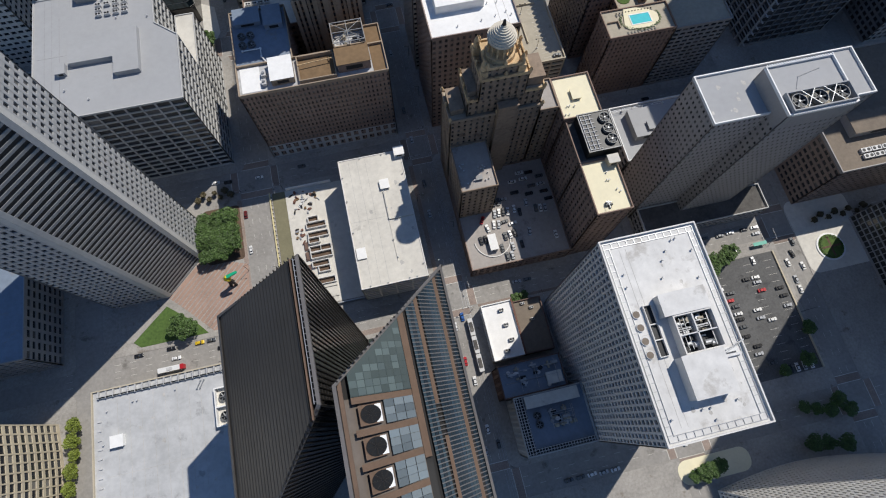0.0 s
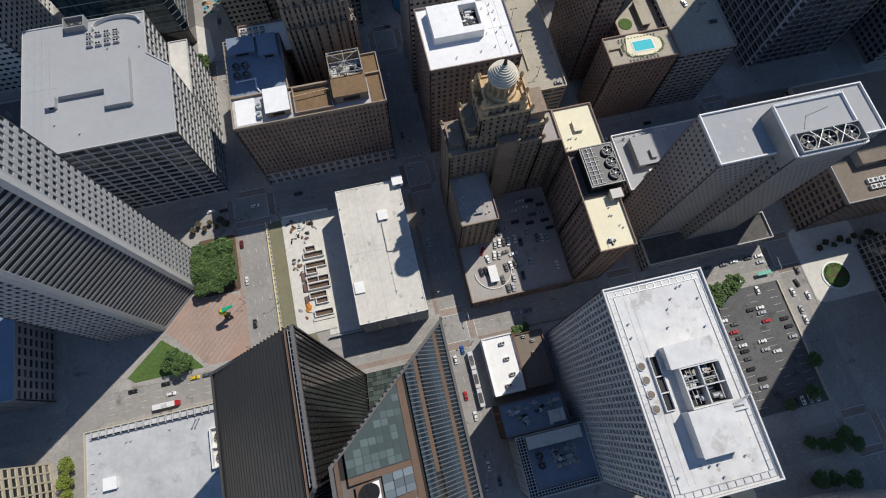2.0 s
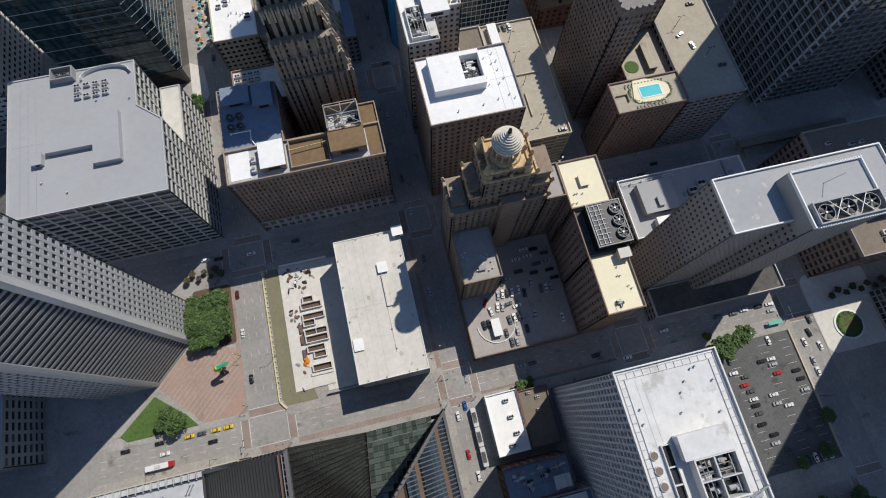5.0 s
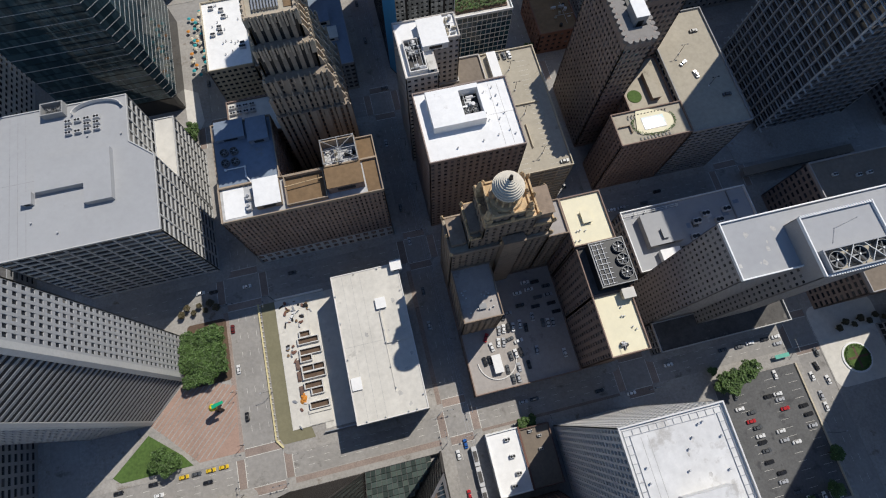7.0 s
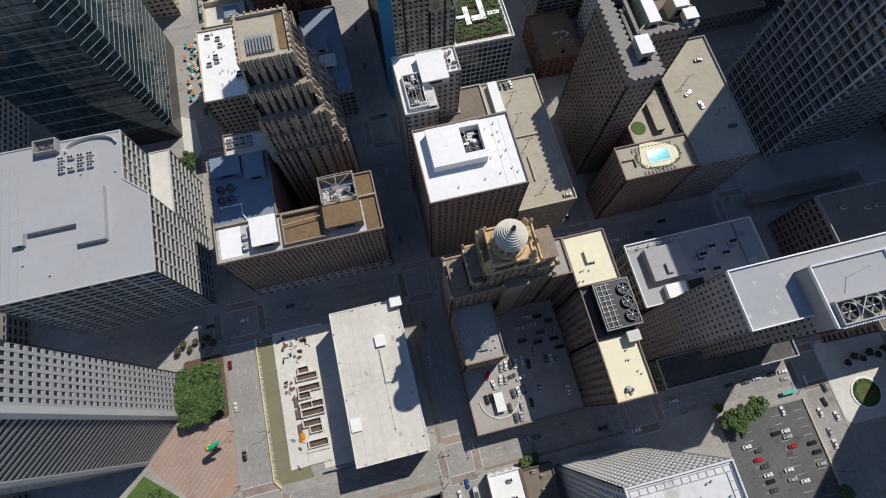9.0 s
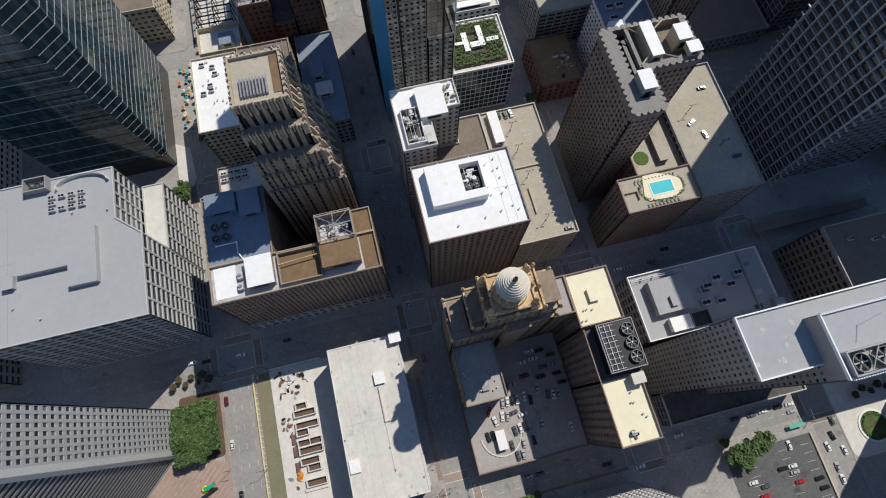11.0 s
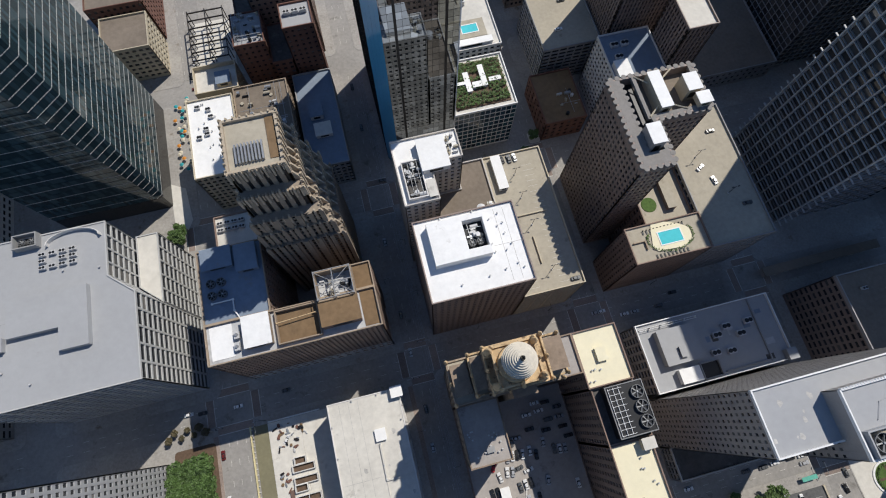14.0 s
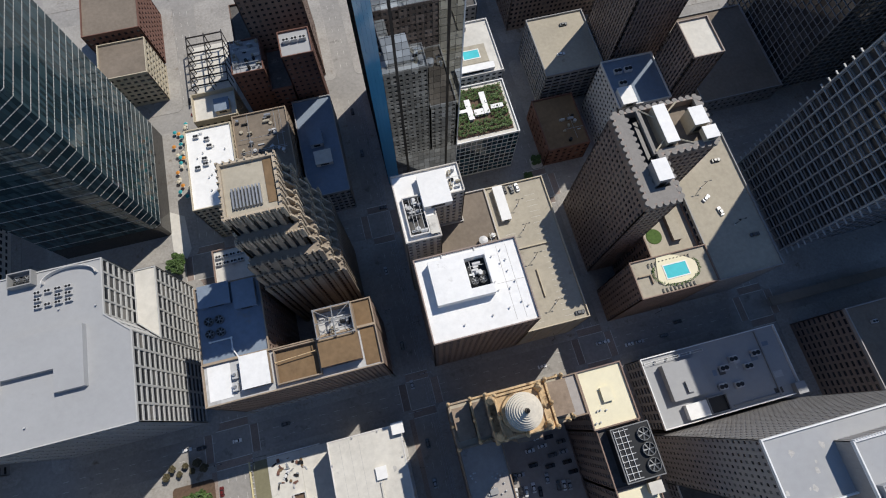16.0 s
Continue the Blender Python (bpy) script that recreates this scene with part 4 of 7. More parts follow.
PALEGLASS = pane_material("pale roof glass", (0.085, 0.108, 0.106), (0.105, 0.135, 0.138), 0.4, rough=0.25, metal=0.2)
SKYPANEL = pane_material("pale blue roof panel", (0.12, 0.145, 0.16), (0.19, 0.22, 0.235), 0.5, rough=0.3, metal=0.1)
DEEPGLASS = pane_material("deep blue roof glass", (0.02, 0.035, 0.05), (0.05, 0.08, 0.1), 0.3, rough=0.15, metal=0.2)
for x0, x1, ya, yb in ((-21.2, -20.2, -25.5, 47), (-4.4, -2.6, -9, 47), (1.2, 2.3, 4, 47), (1.9, 2.9, -25.5, -5), (8.6, 9.7, -25.5, 47)):
    slope_patch("brown_stripe", x0, x1, ya, yb, TANPANEL, 0.3, "copper brown panel stripe")
slope_patch("roof_skin", -22.0, -4.5, -25.5, 9.0, material("brown-grey roof panels", (0.15, 0.125, 0.105), 0.6, 0.1, var=0.15, fine=0.5, bump=0.03), 0.12, "dull brown roof panels", cut=False)
for k in range(6):
    y = 7.5 - k * 7.7
    if y < -25:
        break
    slope_patch("brown_stripe", -18.7, -4.5, y, y + 1.6, TANPANEL, 0.28, cut=False)
    slope_patch("fan_plate", -17.6, -12.9, y - 5.4, y - 0.5, TANPANEL, 0.2, "brown fan mounting plate", cut=False)
    slope_patch("fan_guard", -14.0, -12.6, y - 5.1, y - 0.7, WHITEPAINT, 0.3, "white fan guard plate", cut=False)
    for i in range(3):
        for j in range(3):
            slope_patch("glass_panel", -11.8 + i * 2.45, -9.5 + i * 2.45, y - 5.8 + j * 1.95, y - 3.92 + j * 1.95, SKYPANEL, 0.3, cut=False)
    fx, fy = -15.0, y - 2.9
    def at(r, a, h):
        return (fx + r * math.cos(a), fy + r * math.sin(a), top_r(fx + r * math.cos(a), h))
    disc = [2 * math.pi * i / 20 for i in range(20)]
    part("fan_well", Shape().hexa([at(2.25, a, 0.1) for a in disc], [at(2.25, a, 0.42) for a in disc]), BLACKMETAL, wr, "black round fan well")
    for i in range(8):
        a = math.pi * i / 4
        part("fan_blade", Shape().hexa([at(0.3, a - 0.3, 0.4), at(2.1, a - 0.09, 0.4), at(2.1, a + 0.09, 0.4), at(0.3, a + 0.3, 0.4)], [at(0.3, a - 0.3, 0.55), at(2.1, a - 0.09, 0.55), at(2.1, a + 0.09, 0.55), at(0.3, a + 0.3, 0.55)]), BRONZE, wr)
slope_patch("glass_field", -18.7, -4.5, 9.2, 47, PALEGLASS, 0.15, "pale green-grey glass field")
for i in range(8):
    for j in range(13):
        x0 = -18.6 + i * 1.76
        y0 = 9.4 + j * 1.9
        if y0 + 1.7 < 48 - (13 - x0) - 1.5:
            slope_patch("glass_panel", x0, x0 + 1.6, y0, y0 + 1.75, PALEGLASS, 0.28, cut=False)
for x0, x1 in ((-1.6, 1.2), (2.8, 9.0), (10.4, 12.6)):
    nx = max(1, round((x1 - x0) / 1.0))
    for i in range(nx):
        a = x0 + (x1 - x0) * i / nx
        slope_patch("glass_strip", a + 0.06, a + (x1 - x0) / nx - 0.06, -25.5, 47, DEEPGLASS, 0.2)
cross = Shape()
for j in range(60):
    y = -25 + j * 1.2
    xa = max(-1.6, y + 1.4 + 13 - 48)
    if xa < 12:
        q = [(xa, y), (12.6, y), (12.6, y + 0.3), (xa, y + 0.3)]
        cross.hexa([(x, yy, top_r(x, 0)) for x, yy in q], [(x, yy, top_r(x, 0.24)) for x, yy in q])
part("glazing_grid", cross, EDGE, wr, kind="stuff")
# sloping glass atrium between the twin towers
atrium = thing("glass_atrium", "sloping green-grey glass atrium roof between two towers", "atrium")
ATR = pane_material("atrium glass", (0.045, 0.06, 0.055), (0.09, 0.115, 0.1), 0.4, rough=0.15, metal=0.1)


def atr(x, y):
    return 3.5 + (47.6 - y) * 0.85


for i in range(15):
    for j in range(15):
        x0, y0 = -25.0 + i * 2.5, 47.4 - (j + 1) * 2.45
        if y0 < x0 + 2.5 + 37 - 1.5 - 0.5 + 0.0:
            continue
        q = [(x0 + 0.1, y0 + 0.1), (x0 + 2.4, y0 + 0.1), (x0 + 2.4, y0 + 2.35), (x0 + 0.1, y0 + 2.35)]
        part("glass_panel", Shape().hexa([(x, y, atr(x, y) - 0.15) for x, y in q], [(x, y, atr(x, y)) for x, y in q]), ATR, atrium)
frame_a = Shape()
for i in range(16):
    x = -25.0 + i * 2.5
    y1 = min(47.4, max(11, x + 37))
    if 47.4 - y1 > 0.5:
        frame_a.hexa([(x - 0.08, y1, atr(x, y1) - 0.5), (x + 0.08, y1, atr(x, y1) - 0.5), (x + 0.08, 47.4, atr(x, 47.4) - 0.5), (x - 0.08, 47.4, atr(x, 47.4) - 0.5)],
                     [(x - 0.08, y1, atr(x, y1) + 0.12), (x + 0.08, y1, atr(x, y1) + 0.12), (x + 0.08, 47.4, atr(x, 47.4) + 0.12), (x - 0.08, 47.4, atr(x, 47.4) + 0.12)])
part("glazing_bars", frame_a, EDGE, atrium)
part("front_wall", Shape().box(-25.3, 12.2, 47.2, 47.6, 0.16, 3.4), SMOKE_I, atrium)

# ---- roof things ----
DULL = material("dull grey metal", (0.2, 0.205, 0.21), 0.55, 0.4, var=0.2, fine=0.8, bump=0.03)
def box_unit(name, label, x0, x1, y0, y1, z0, z1, mat, top=None, category="rooftop unit", lip=0.25):
    """A plant room or hatch: walls, an overhanging lid, a louvre."""
    b = thing(name, label, category, ((x0 + x1) / 2, (y0 + y1) / 2, z0))
    w, d, h = (x1 - x0) / 2, (y1 - y0) / 2, z1 - z0
    part("wall", Shape().box(-w, w, -d, d, 0, h - 0.25), mat, b)
    part("lid", Shape().box(-w - lip, w + lip, -d - lip, d + lip, h - 0.25, h), top or mat, b)
    if w > 1.5:
        part("louvre", Shape().box(-w * 0.5, w * 0.5, -d - 0.06, -d + 0.05, h * 0.25, h * 0.7), BLACKMETAL, b)
    return b


def make_fan(r, high):
    b = thing("cooling_fan", "round grey cooling fan with metal blades on a roof", "fan", group="cooling fans")
    sh = Shape().tube(r * 0.93, r, 0, high)
    part("shroud", sh, DULL, b)
    part("well", Shape().drum(0, 0, 0.0, high * 0.35, r * 0.92, r * 0.92, 20), BLACKMETAL, b)
    for i in range(6):
        a = math.pi * i / 3
        c, s = math.cos(a), math.sin(a)
        q = [(0.2, -0.14), (r * 0.9, -0.3), (r * 0.9, 0.3), (0.2, 0.14)]
        lo = [(x * c - y * s, x * s + y * c, high * 0.72 + y * 0.4) for x, y in q]
        part("blade", Shape().hexa(lo, [(x, y, z + 0.08) for x, y, z in lo]), DULL, b)
    part("hub", Shape().drum(0, 0, high * 0.5, high * 0.95, r * 0.16, r * 0.12, 12), STEEL, b)
    return b


def fans(spots, z, r, high):
    first = make_fan(r, high)
    first.matrix_basis = pose(spots[0][0], spots[0][1], z)
    for k, (x, y) in enumerate(spots[1:]):
        copy_thing(first, pose(x, y, z, 0, 0, 17 * k))


def condenser_rows(spots, z, w=2.6, d=1.6, h=1.7):
    b = thing("air_conditioner", "grey metal air conditioning unit on a flat roof", "air conditioner", (*spots[0], z), group="air conditioners")
    part("casing", Shape().box(-w / 2, w / 2, -d / 2, d / 2, 0.25, h), PALEMETAL, b)
    part("grille", Shape().drum(-w / 4, 0, h, h + 0.12, d * 0.36, d * 0.36, 14), BLACKMETAL, b)
    part("grille", Shape().drum(w / 4, 0, h, h + 0.12, d * 0.36, d * 0.36, 14), BLACKMETAL, b)
    part("skid", Shape().box(-w / 2 + 0.1, w / 2 - 0.1, -d / 2 + 0.1, d / 2 - 0.1, 0.0, 0.25), STEEL, b)
    for x, y in spots[1:]:
        copy_thing(b, pose(x, y, z))


def vent_field(spots, z):
    b = thing("roof_vent", "small grey pipe vent standing on a roof", "vent", (*spots[0], z), group="roof vents")
    part("pipe", Shape().drum(0, 0, 0, 0.9, 0.22, 0.22, 10), STEEL, b)
    part("cap", Shape().drum(0, 0, 0.9, 1.15, 0.42, 0.3, 10), PALEMETAL, b)
    for x, y in spots[1:]:
        copy_thing(b, pose(x, y, z))


def pipes(label, pts, z, r=0.22, mat=None):
    s = Shape()
    for a, c in zip(pts, pts[1:]):
        s.bar((*a, z), (*c, z), r)
    for p in pts:
        s.box(p[0] - r * 1.3, p[0] + r * 1.3, p[1] - r * 1.3, p[1] + r * 1.3, z - 0.7, z + r)
    tagged(part("roof_pipe", s, mat or STEEL), label, "pipe")


def open_box(name, label, x0, x1, y0, y1, z0, z1, wall, floor_mat, category="rooftop plant", t=0.5):
    b = thing(name, label, category)
    part("wall", ring(Shape(), rect(x0, x1, y0, y1), t, z0, z1), wall, b)
    part("floor", Shape().box(x0 + t, x1 - t, y0 + t, y1 - t, z0, z0 + 0.15), floor_mat, b)
    return b


def scatter(n, x0, x1, y0, y1, seed):
    rng = random.Random(seed)
    return [(rng.uniform(x0, x1), rng.uniform(y0, y1)) for _ in range(n)]


def machinery(label, x0, x1, y0, y1, z, seed, n=14):
    """A crowded yard of ducts, motors and pipes."""
    rng = random.Random(seed)
    b = thing("plant_machinery", label, "machinery")
    for k in range(n):
        x, y = rng.uniform(x0, x1), rng.uniform(y0, y1)
        w, d, h = rng.uniform(0.5, 1.8), rng.uniform(0.5, 1.8), rng.uniform(0.6, 2.6)
        x, y = min(max(x, x0 + w), x1 - w), min(max(y, y0 + d), y1 - d)
        m = rng.choice((PALEMETAL, STEEL, BLACKMETAL, STEEL, ROOF_TAN))
        if k % 3 == 0:
            part("motor", Shape().bar((x - w, y, z + h * 0.6), (x + w, y, z + h * 0.6), min(0.9, h * 0.5), 10).box(x - 0.3, x + 0.3, y - 0.3, y + 0.3, z, z + h * 0.4), m, b)
        elif k % 3 == 1:
            part("duct", Shape().box(x - w, x + w, y - 0.4, y + 0.4, z, z + h).box(x - 0.4, x + 0.4, y - d, y + d, z, z + h * 0.7), m, b)
        else:
            part("tank", Shape().drum(x, y, z, z + h, min(w, 1.0), min(w, 1.0) * 0.95, 12), m, b)
    s = Shape()
    for k in range(max(1, n // 6)):
        y = rng.uniform(y0 + 0.5, y1 - 0.5)
        s.bar((x0 + 0.3, y, z + 2.4), (x1 - 0.3, y, z + 2.4), 0.12)
        x = rng.uniform(x0 + 0.5, x1 - 0.5)
        s.bar((x, y0 + 0.3, z + 2.7), (x, y1 - 0.3, z + 2.7), 0.12)
    part("pipework", s, STEEL, b)
    return b


# white tower roof
Z = 99.5
box_unit("plant_room", "low white plant room on the white tower roof", 84, 100.5, 14.8, 22.3, Z, Z + 5, PRECAST, ROOF_DECK)
box_unit("plant_room", "broad pale plant room on the white tower roof", 84, 98.6, -13.5, 0.6, Z, Z + 6, PRECAST, ROOF_DECK)
open_box("plant_yard", "open-topped plant yard with dark floor", 86.5, 101, 0.9, 14.5, Z, Z + 4.6, PRECAST, BLACKMETAL)
machinery("grey fans, ducts and pipes crowded in a roof plant yard", 87.5, 100, 1.8, 13.8, Z + 0.2, 3, 26)
pit = Shape().box(93.2, 93.7, 1.5, 14, Z, Z + 4.3).box(87, 100.5, 7.2, 7.6, Z, Z + 4.3)
tagged(part("yard_beam", pit, PALEMETAL), "pale steel beams crossing the roof plant yard", "beam")
for y in (18, 13.3, 8.5, 3.7):
    v = thing("round_vent", "low round grille vent set in a white roof", "vent", (76.2, y, Z), group="round roof vents")
    part("collar", Shape().drum(0, 0, 0, 0.7, 1.5, 1.4, 20), PALEMETAL, v)
    part("grille", Shape().drum(0, 0, 0.7, 0.76, 1.25, 1.25, 20), ROOF_BROWN, v)
b = thing("roof_trough", "long white-walled trough in the roof", "trough")
part("wall", ring(Shape(), rect(79.2, 82.6, 2, 20.5), 0.3, Z, Z + 1.2), PRECAST, b)
part("floor", Shape().box(79.5, 82.3, 2.3, 20.2, Z, Z + 0.05), BLACKMETAL, b)
for y in (8, 13.5):
    part("cross_wall", Shape().box(79.5, 82.3, y - 0.2, y + 0.2, Z + 0.05, Z + 1.1), PRECAST, b)
track = thing("cleaning_track", "steel window-cleaning track running round a white roof", "track")
for d in (1.3, 3.3):
    part("rail", ring(Shape(), rect(71.5 + d, 109 - d, -26 + d, 46.5 - d), 0.16, Z + 0.02, Z + 0.32), STEEL, track)
ties = Shape()
for i in range(24):
    for x in (72.8, 105.7):
        ties.box(x, x + 2.0, -22.5 + i * 2.85, -22.3 + i * 2.85, Z + 0.02, Z + 0.22)
for i in range(11):
    for y in (-24.7, 43.2):
        ties.box(76 + i * 2.9, 76.2 + i * 2.9, y, y + 2.0, Z + 0.02, Z + 0.22)
part("tie", ties, STEEL, track, kind="stuff")
cradle = thing("cleaning_cradle", "grey steel window-cleaning rig parked on its roof track", "rig", (104.5, -0.5, Z))
part("carriage", Shape().box(-3.5, 1.5, -0.9, 0.9, 0.3, 1.2), STEEL, cradle)
part("jib", Shape().bar((-3, 0, 1.8), (4.2, 2.2, 2.2), 0.2).bar((-3, -0.8, 1.5), (4.2, 2.0, 2.2), 0.12), STEEL, cradle)
part("basket", Shape().box(-3.4, 2.4, -2.4, -1.5, 0.2, 1.1), PALEMETAL, cradle)
vent_field(scatter(9, 76, 106, 24, 43, 5) + scatter(5, 76, 106, -23, -15, 6), Z)

# grey tower roof
open_box("fan_yard", "open fan yard with a tan floor on a grey roof", 158, 185, 77.6, 86, 107, 109.6, ROOF_GREY, ROOF_TAN)
fans([(162, 81.6), (170.8, 81.8), (180, 82)], 107.2, 3.1, 2.2)
cross = Shape()
for x in (164, 173.5):
    cross.bar((x, 78.3, 109.7), (x + 5.5, 85.4, 109.7), 0.18).bar((x + 5.5, 78.3, 109.7), (x, 85.4, 109.7), 0.18)
tagged(part("fan_brace", cross, STEEL), "crossed steel braces between cooling fans", "brace")
teeth = Shape()
for i in range(28):
    teeth.box(157 + i * 1.05, 157.5 + i * 1.05, 99.3, 100.0, 107, 108.3)
    teeth.box(158 + i * 0.97, 158.5 + i * 0.97, 76.6, 77.2, 107, 108.3)
tagged(part("roof_bracket", teeth, WHITEPAINT, kind="stuff"), "row of small white roof-edge brackets", "bracket")
pipes("thin pipe across a grey roof", [(165, 88), (168, 93), (178, 95)], 107.3, 0.08, ROOF_GREY)

# grey office block roof
b = thing("raised_roof", "raised grey roof platform with a stepped edge", "roof")
part("deck", Shape().prism([(-134, 196), (-113.3, 196), (-113.3, 186.3), (-101.5, 186.3), (-101.5, 212), (-134, 212)], 66.4, 69.2), ROOF_GREY, b)
box_unit("roof_hatch", "small grey roof box", -140, -135.8, 191.5, 197, 66.4, 69, ROOF_GREY)
condenser_rows([(-120 + i * 4.2, 224 + j * 3.0) for i in range(4) for j in range(3) if not (i == 1 and j == 1)], 66.4)
arch = Shape()
for i in range(12):
    a0, a1 = math.pi * i / 12, math.pi * (i + 1) / 12
    arch.prism([(-107 + r * math.cos(a), 233.5 + 0.45 * r * math.sin(a)) for r, a in ((11, a0), (11.4, a0), (11.4, a1), (11, a1))], 66.4, 68.6)
tagged(part("curved_screen", arch, PRECAST, kind="stuff"), "thin curved white screen wall on a grey roof", "screen")
open_box("plant_yard", "small open plant enclosure on a grey roof edge", -131, -121, 234, 240.5, 66.4, 70, GREYSTONE, BLACKMETAL)
fans([(-128, 237.3), (-124, 237.3)], 66.6, 1.6, 1.8)
vent_field([(-137, 183), (-126, 176), (-112, 221), (-97, 219)], 66.4)

# brown brick block roof
Z = 59.5
tagged(part("roof_patch", Shape().box(-57.8, -48.3, 168.6, 183, Z + 0.02, Z + 0.2), ROOF_WHITE), "bright white patch of roof membrane", "roof")
tagged(part("roof_patch", Shape().box(7.2, 13.6, 167.6, 183.3, Z + 0.02, Z + 0.2), ROOF_RUST), "rust-coloured strip of roof", "roof")
for x, y in ((-46.5, 172), (-46.2, 177)):
    b = thing("roof_duct", "grey duct box between white roofs", "duct", (x, y, Z))
    part("casing", Shape().box(-1.1, 1.1, -1.6, 1.6, 0, 2.2), PALEMETAL, b)
    part("cowl", Shape().drum(0, 0, 2.2, 3.0, 0.8, 0.6, 12), STEEL, b)
box_unit("plant_room", "tan plant room with a white lid", -42.8, -31.6, 170, 183.2, Z, Z + 4.5, LIMESTONE, ROOF_WHITE)
open_box("roof_well", "sunken rust-coloured roof with tan walls", -29.5, -11, 168.4, 183, Z, Z + 2.4, LIMESTONE, ROOF_RUST)
pipes("tan pipe rail over a rust roof", [(-29, 177.5), (-12, 178.5)], Z + 2.5, 0.25, SUNLITSTONE)
box_unit("plant_room", "brown-walled plant room under a rust roof", -10, 6.4, 170.5, 181, Z, Z + 6, BROWN, ROOF_RUST)
frame_b = open_box("steel_yard", "steel-framed open cooling yard on a brick roof", -10, 6.4, 181.3, 194.5, Z, Z + 6, LIMESTONE, PALEMETAL)
st = Shape()
for x in (-9.6, -1.8, 6.0):
    for y in (181.7, 194.1):
        st.box(x - 0.2, x + 0.2, y - 0.2, y + 0.2, Z + 0.1, Z + 8.2)
    st.bar((x, 181.7, Z + 8), (x, 194.1, Z + 8), 0.22)
for y in (181.7, 188, 194.1):
    st.bar((-9.6, y, Z + 8), (6, y, Z + 8), 0.22)
st.bar((-9.6, 181.7, Z + 8), (-1.8, 188, Z + 8), 0.15).bar((6, 181.7, Z + 8), (-1.8, 188, Z + 8), 0.15).bar((-9.6, 194, Z + 8), (-1.8, 188, Z + 8), 0.15).bar((6, 194, Z + 8), (-1.8, 188, Z + 8), 0.15)
part("steel_frame", st, STEEL, frame_b)
machinery("pale cooling machinery inside a steel yard", -9, 5.5, 182.3, 193.5, Z + 0.2, 8, 12)
fans([(-54.5, 196.5), (-50, 196.5), (-54.5, 202), (-50, 202)], Z, 1.9, 1.6)
pipes("bent white pipes on a shaded roof", [(-55, 193), (-46, 193), (-46, 188), (-44, 184)], Z + 0.9, 0.3, WHITEPAINT)
box_unit("metal_shed", "blue ribbed metal roof shed", -57, -44, 208, 217.5, Z, Z + 3, ROOF_BLUE)
box_unit("plant_room", "blue-grey stair head", -42, -33, 204, 216, Z, Z + 4, ROOF_BLUE)
condenser_rows([(-52 + i * 3.4, 236 - j * 3.5) for i in range(4) for j in range(2)], 45)
grille = Shape()
for i in range(9):
    grille.box(-18.6 + i * 1.15, -18.05 + i * 1.15, 219.5, 227, 122.0, 123.3)
tagged(part("roof_grille", grille, STEEL), "row of pale metal roof louvres", "louvre")
tagged(part("roof_patch", Shape().box(-7, -3.6, 219.5, 236, 122.03, 122.3), ROOF_RUST), "rust-coloured strip of roof", "roof")

# white roof block
Z = 76.5
b = thing("penthouse", "bright white plant penthouse with an open well", "penthouse")
pl = Shape().box(41.3, 56, 180, 198.5, Z, Z + 5).box(56.02, 65.2, 180, 183.6, Z, Z + 5).box(56.02, 65.2, 196.2, 198.5, Z, Z + 5)
part("wall", pl, ROOF_WHITE, b)
part("side_wall", Shape().box(64.7, 65.2, 183.62, 196.18, Z, Z + 5), ROOF_WHITE, b)
part("well_floor", Shape().box(56.02, 64.7, 183.62, 196.18, Z + 0.02, Z + 0.1), BLACKMETAL, b)
fans([(58.6, 187), (62, 187)], Z + 0.5, 1.5, 2.0)
machinery("white ducts in a roof well", 57, 64, 189, 195.5, Z + 0.1, 12, 8)
vent_field(scatter(12, 66.5, 78, 170, 200, 9) + [(62, 172), (50, 171)], Z)
for x in (48, 62):
    tagged(part("roof_kerb", Shape().box(x - 0.25, x + 0.25, 198.6, 202, Z + 0.02, Z + 0.8), PALEMETAL), "grey kerb on a white roof", "kerb")
# narrow white-topped tower
Z = 78.4
box_unit("plant_room", "white-topped plant room with roof kit", 46, 58, 222, 237, Z, Z + 4, PRECAST, ROOF_WHITE)
open_box("roof_well", "white-walled roof well with a dark floor", 37.5, 46, 211, 229, Z, Z + 2.2, PRECAST, ROOF_DARK)
machinery("fans and ducts in a white-walled roof well", 38.2, 45.2, 212, 228, Z + 0.15, 15, 18)
box_unit("plant_room", "low pale roof box", 46.4, 49.6, 210.4, 218, Z, Z + 2.4, PRECAST, ROOF_PALE)
machinery("small ducts on a white roof", 58, 64.5, 228, 238, Z, 16, 6)
tank = thing("water_tank", "pale round tank on a brown roof", "tank", (72, 213, 44.5))
part("barrel", Shape().drum(0, 0, 0, 3, 2.1, 2.1, 20), PALEMETAL, tank)
part("lid", Shape().drum(0, 0, 3, 3.5, 2.2, 0.6, 20), PALEMETAL, tank)
machinery("pipes beside a round tank", 75, 79, 209, 216, 44.5, 17, 5)
box_unit("stair_shed", "long white stair shed on a garage deck", 84, 88.5, 221, 239, 43, 46.2, WHITEPAINT, ROOF_WHITE)
# deck markings and lamps of the garage roof
bays = Shape()
for i in range(22):
    y = 169 + i * 3.0
    bays.box(99, 104, y, y + 0.13, 43.01, 43.03)
    if y < 215:
        bays.box(84, 89, y, y + 0.13, 43.01, 43.03)
tagged(part("bay_lines", bays, LINE, kind="structure"), "faded white parking bay lines", "marking")
b = thing("deck_wall", "low concrete ramp wall on a garage deck", "wall")
part("wall", Shape().box(81, 104, 205.4, 206, 43, 44.1), BEIGE, b)
part("wall", Shape().box(93, 93.5, 180, 194, 43, 44.1), BEIGE, b)


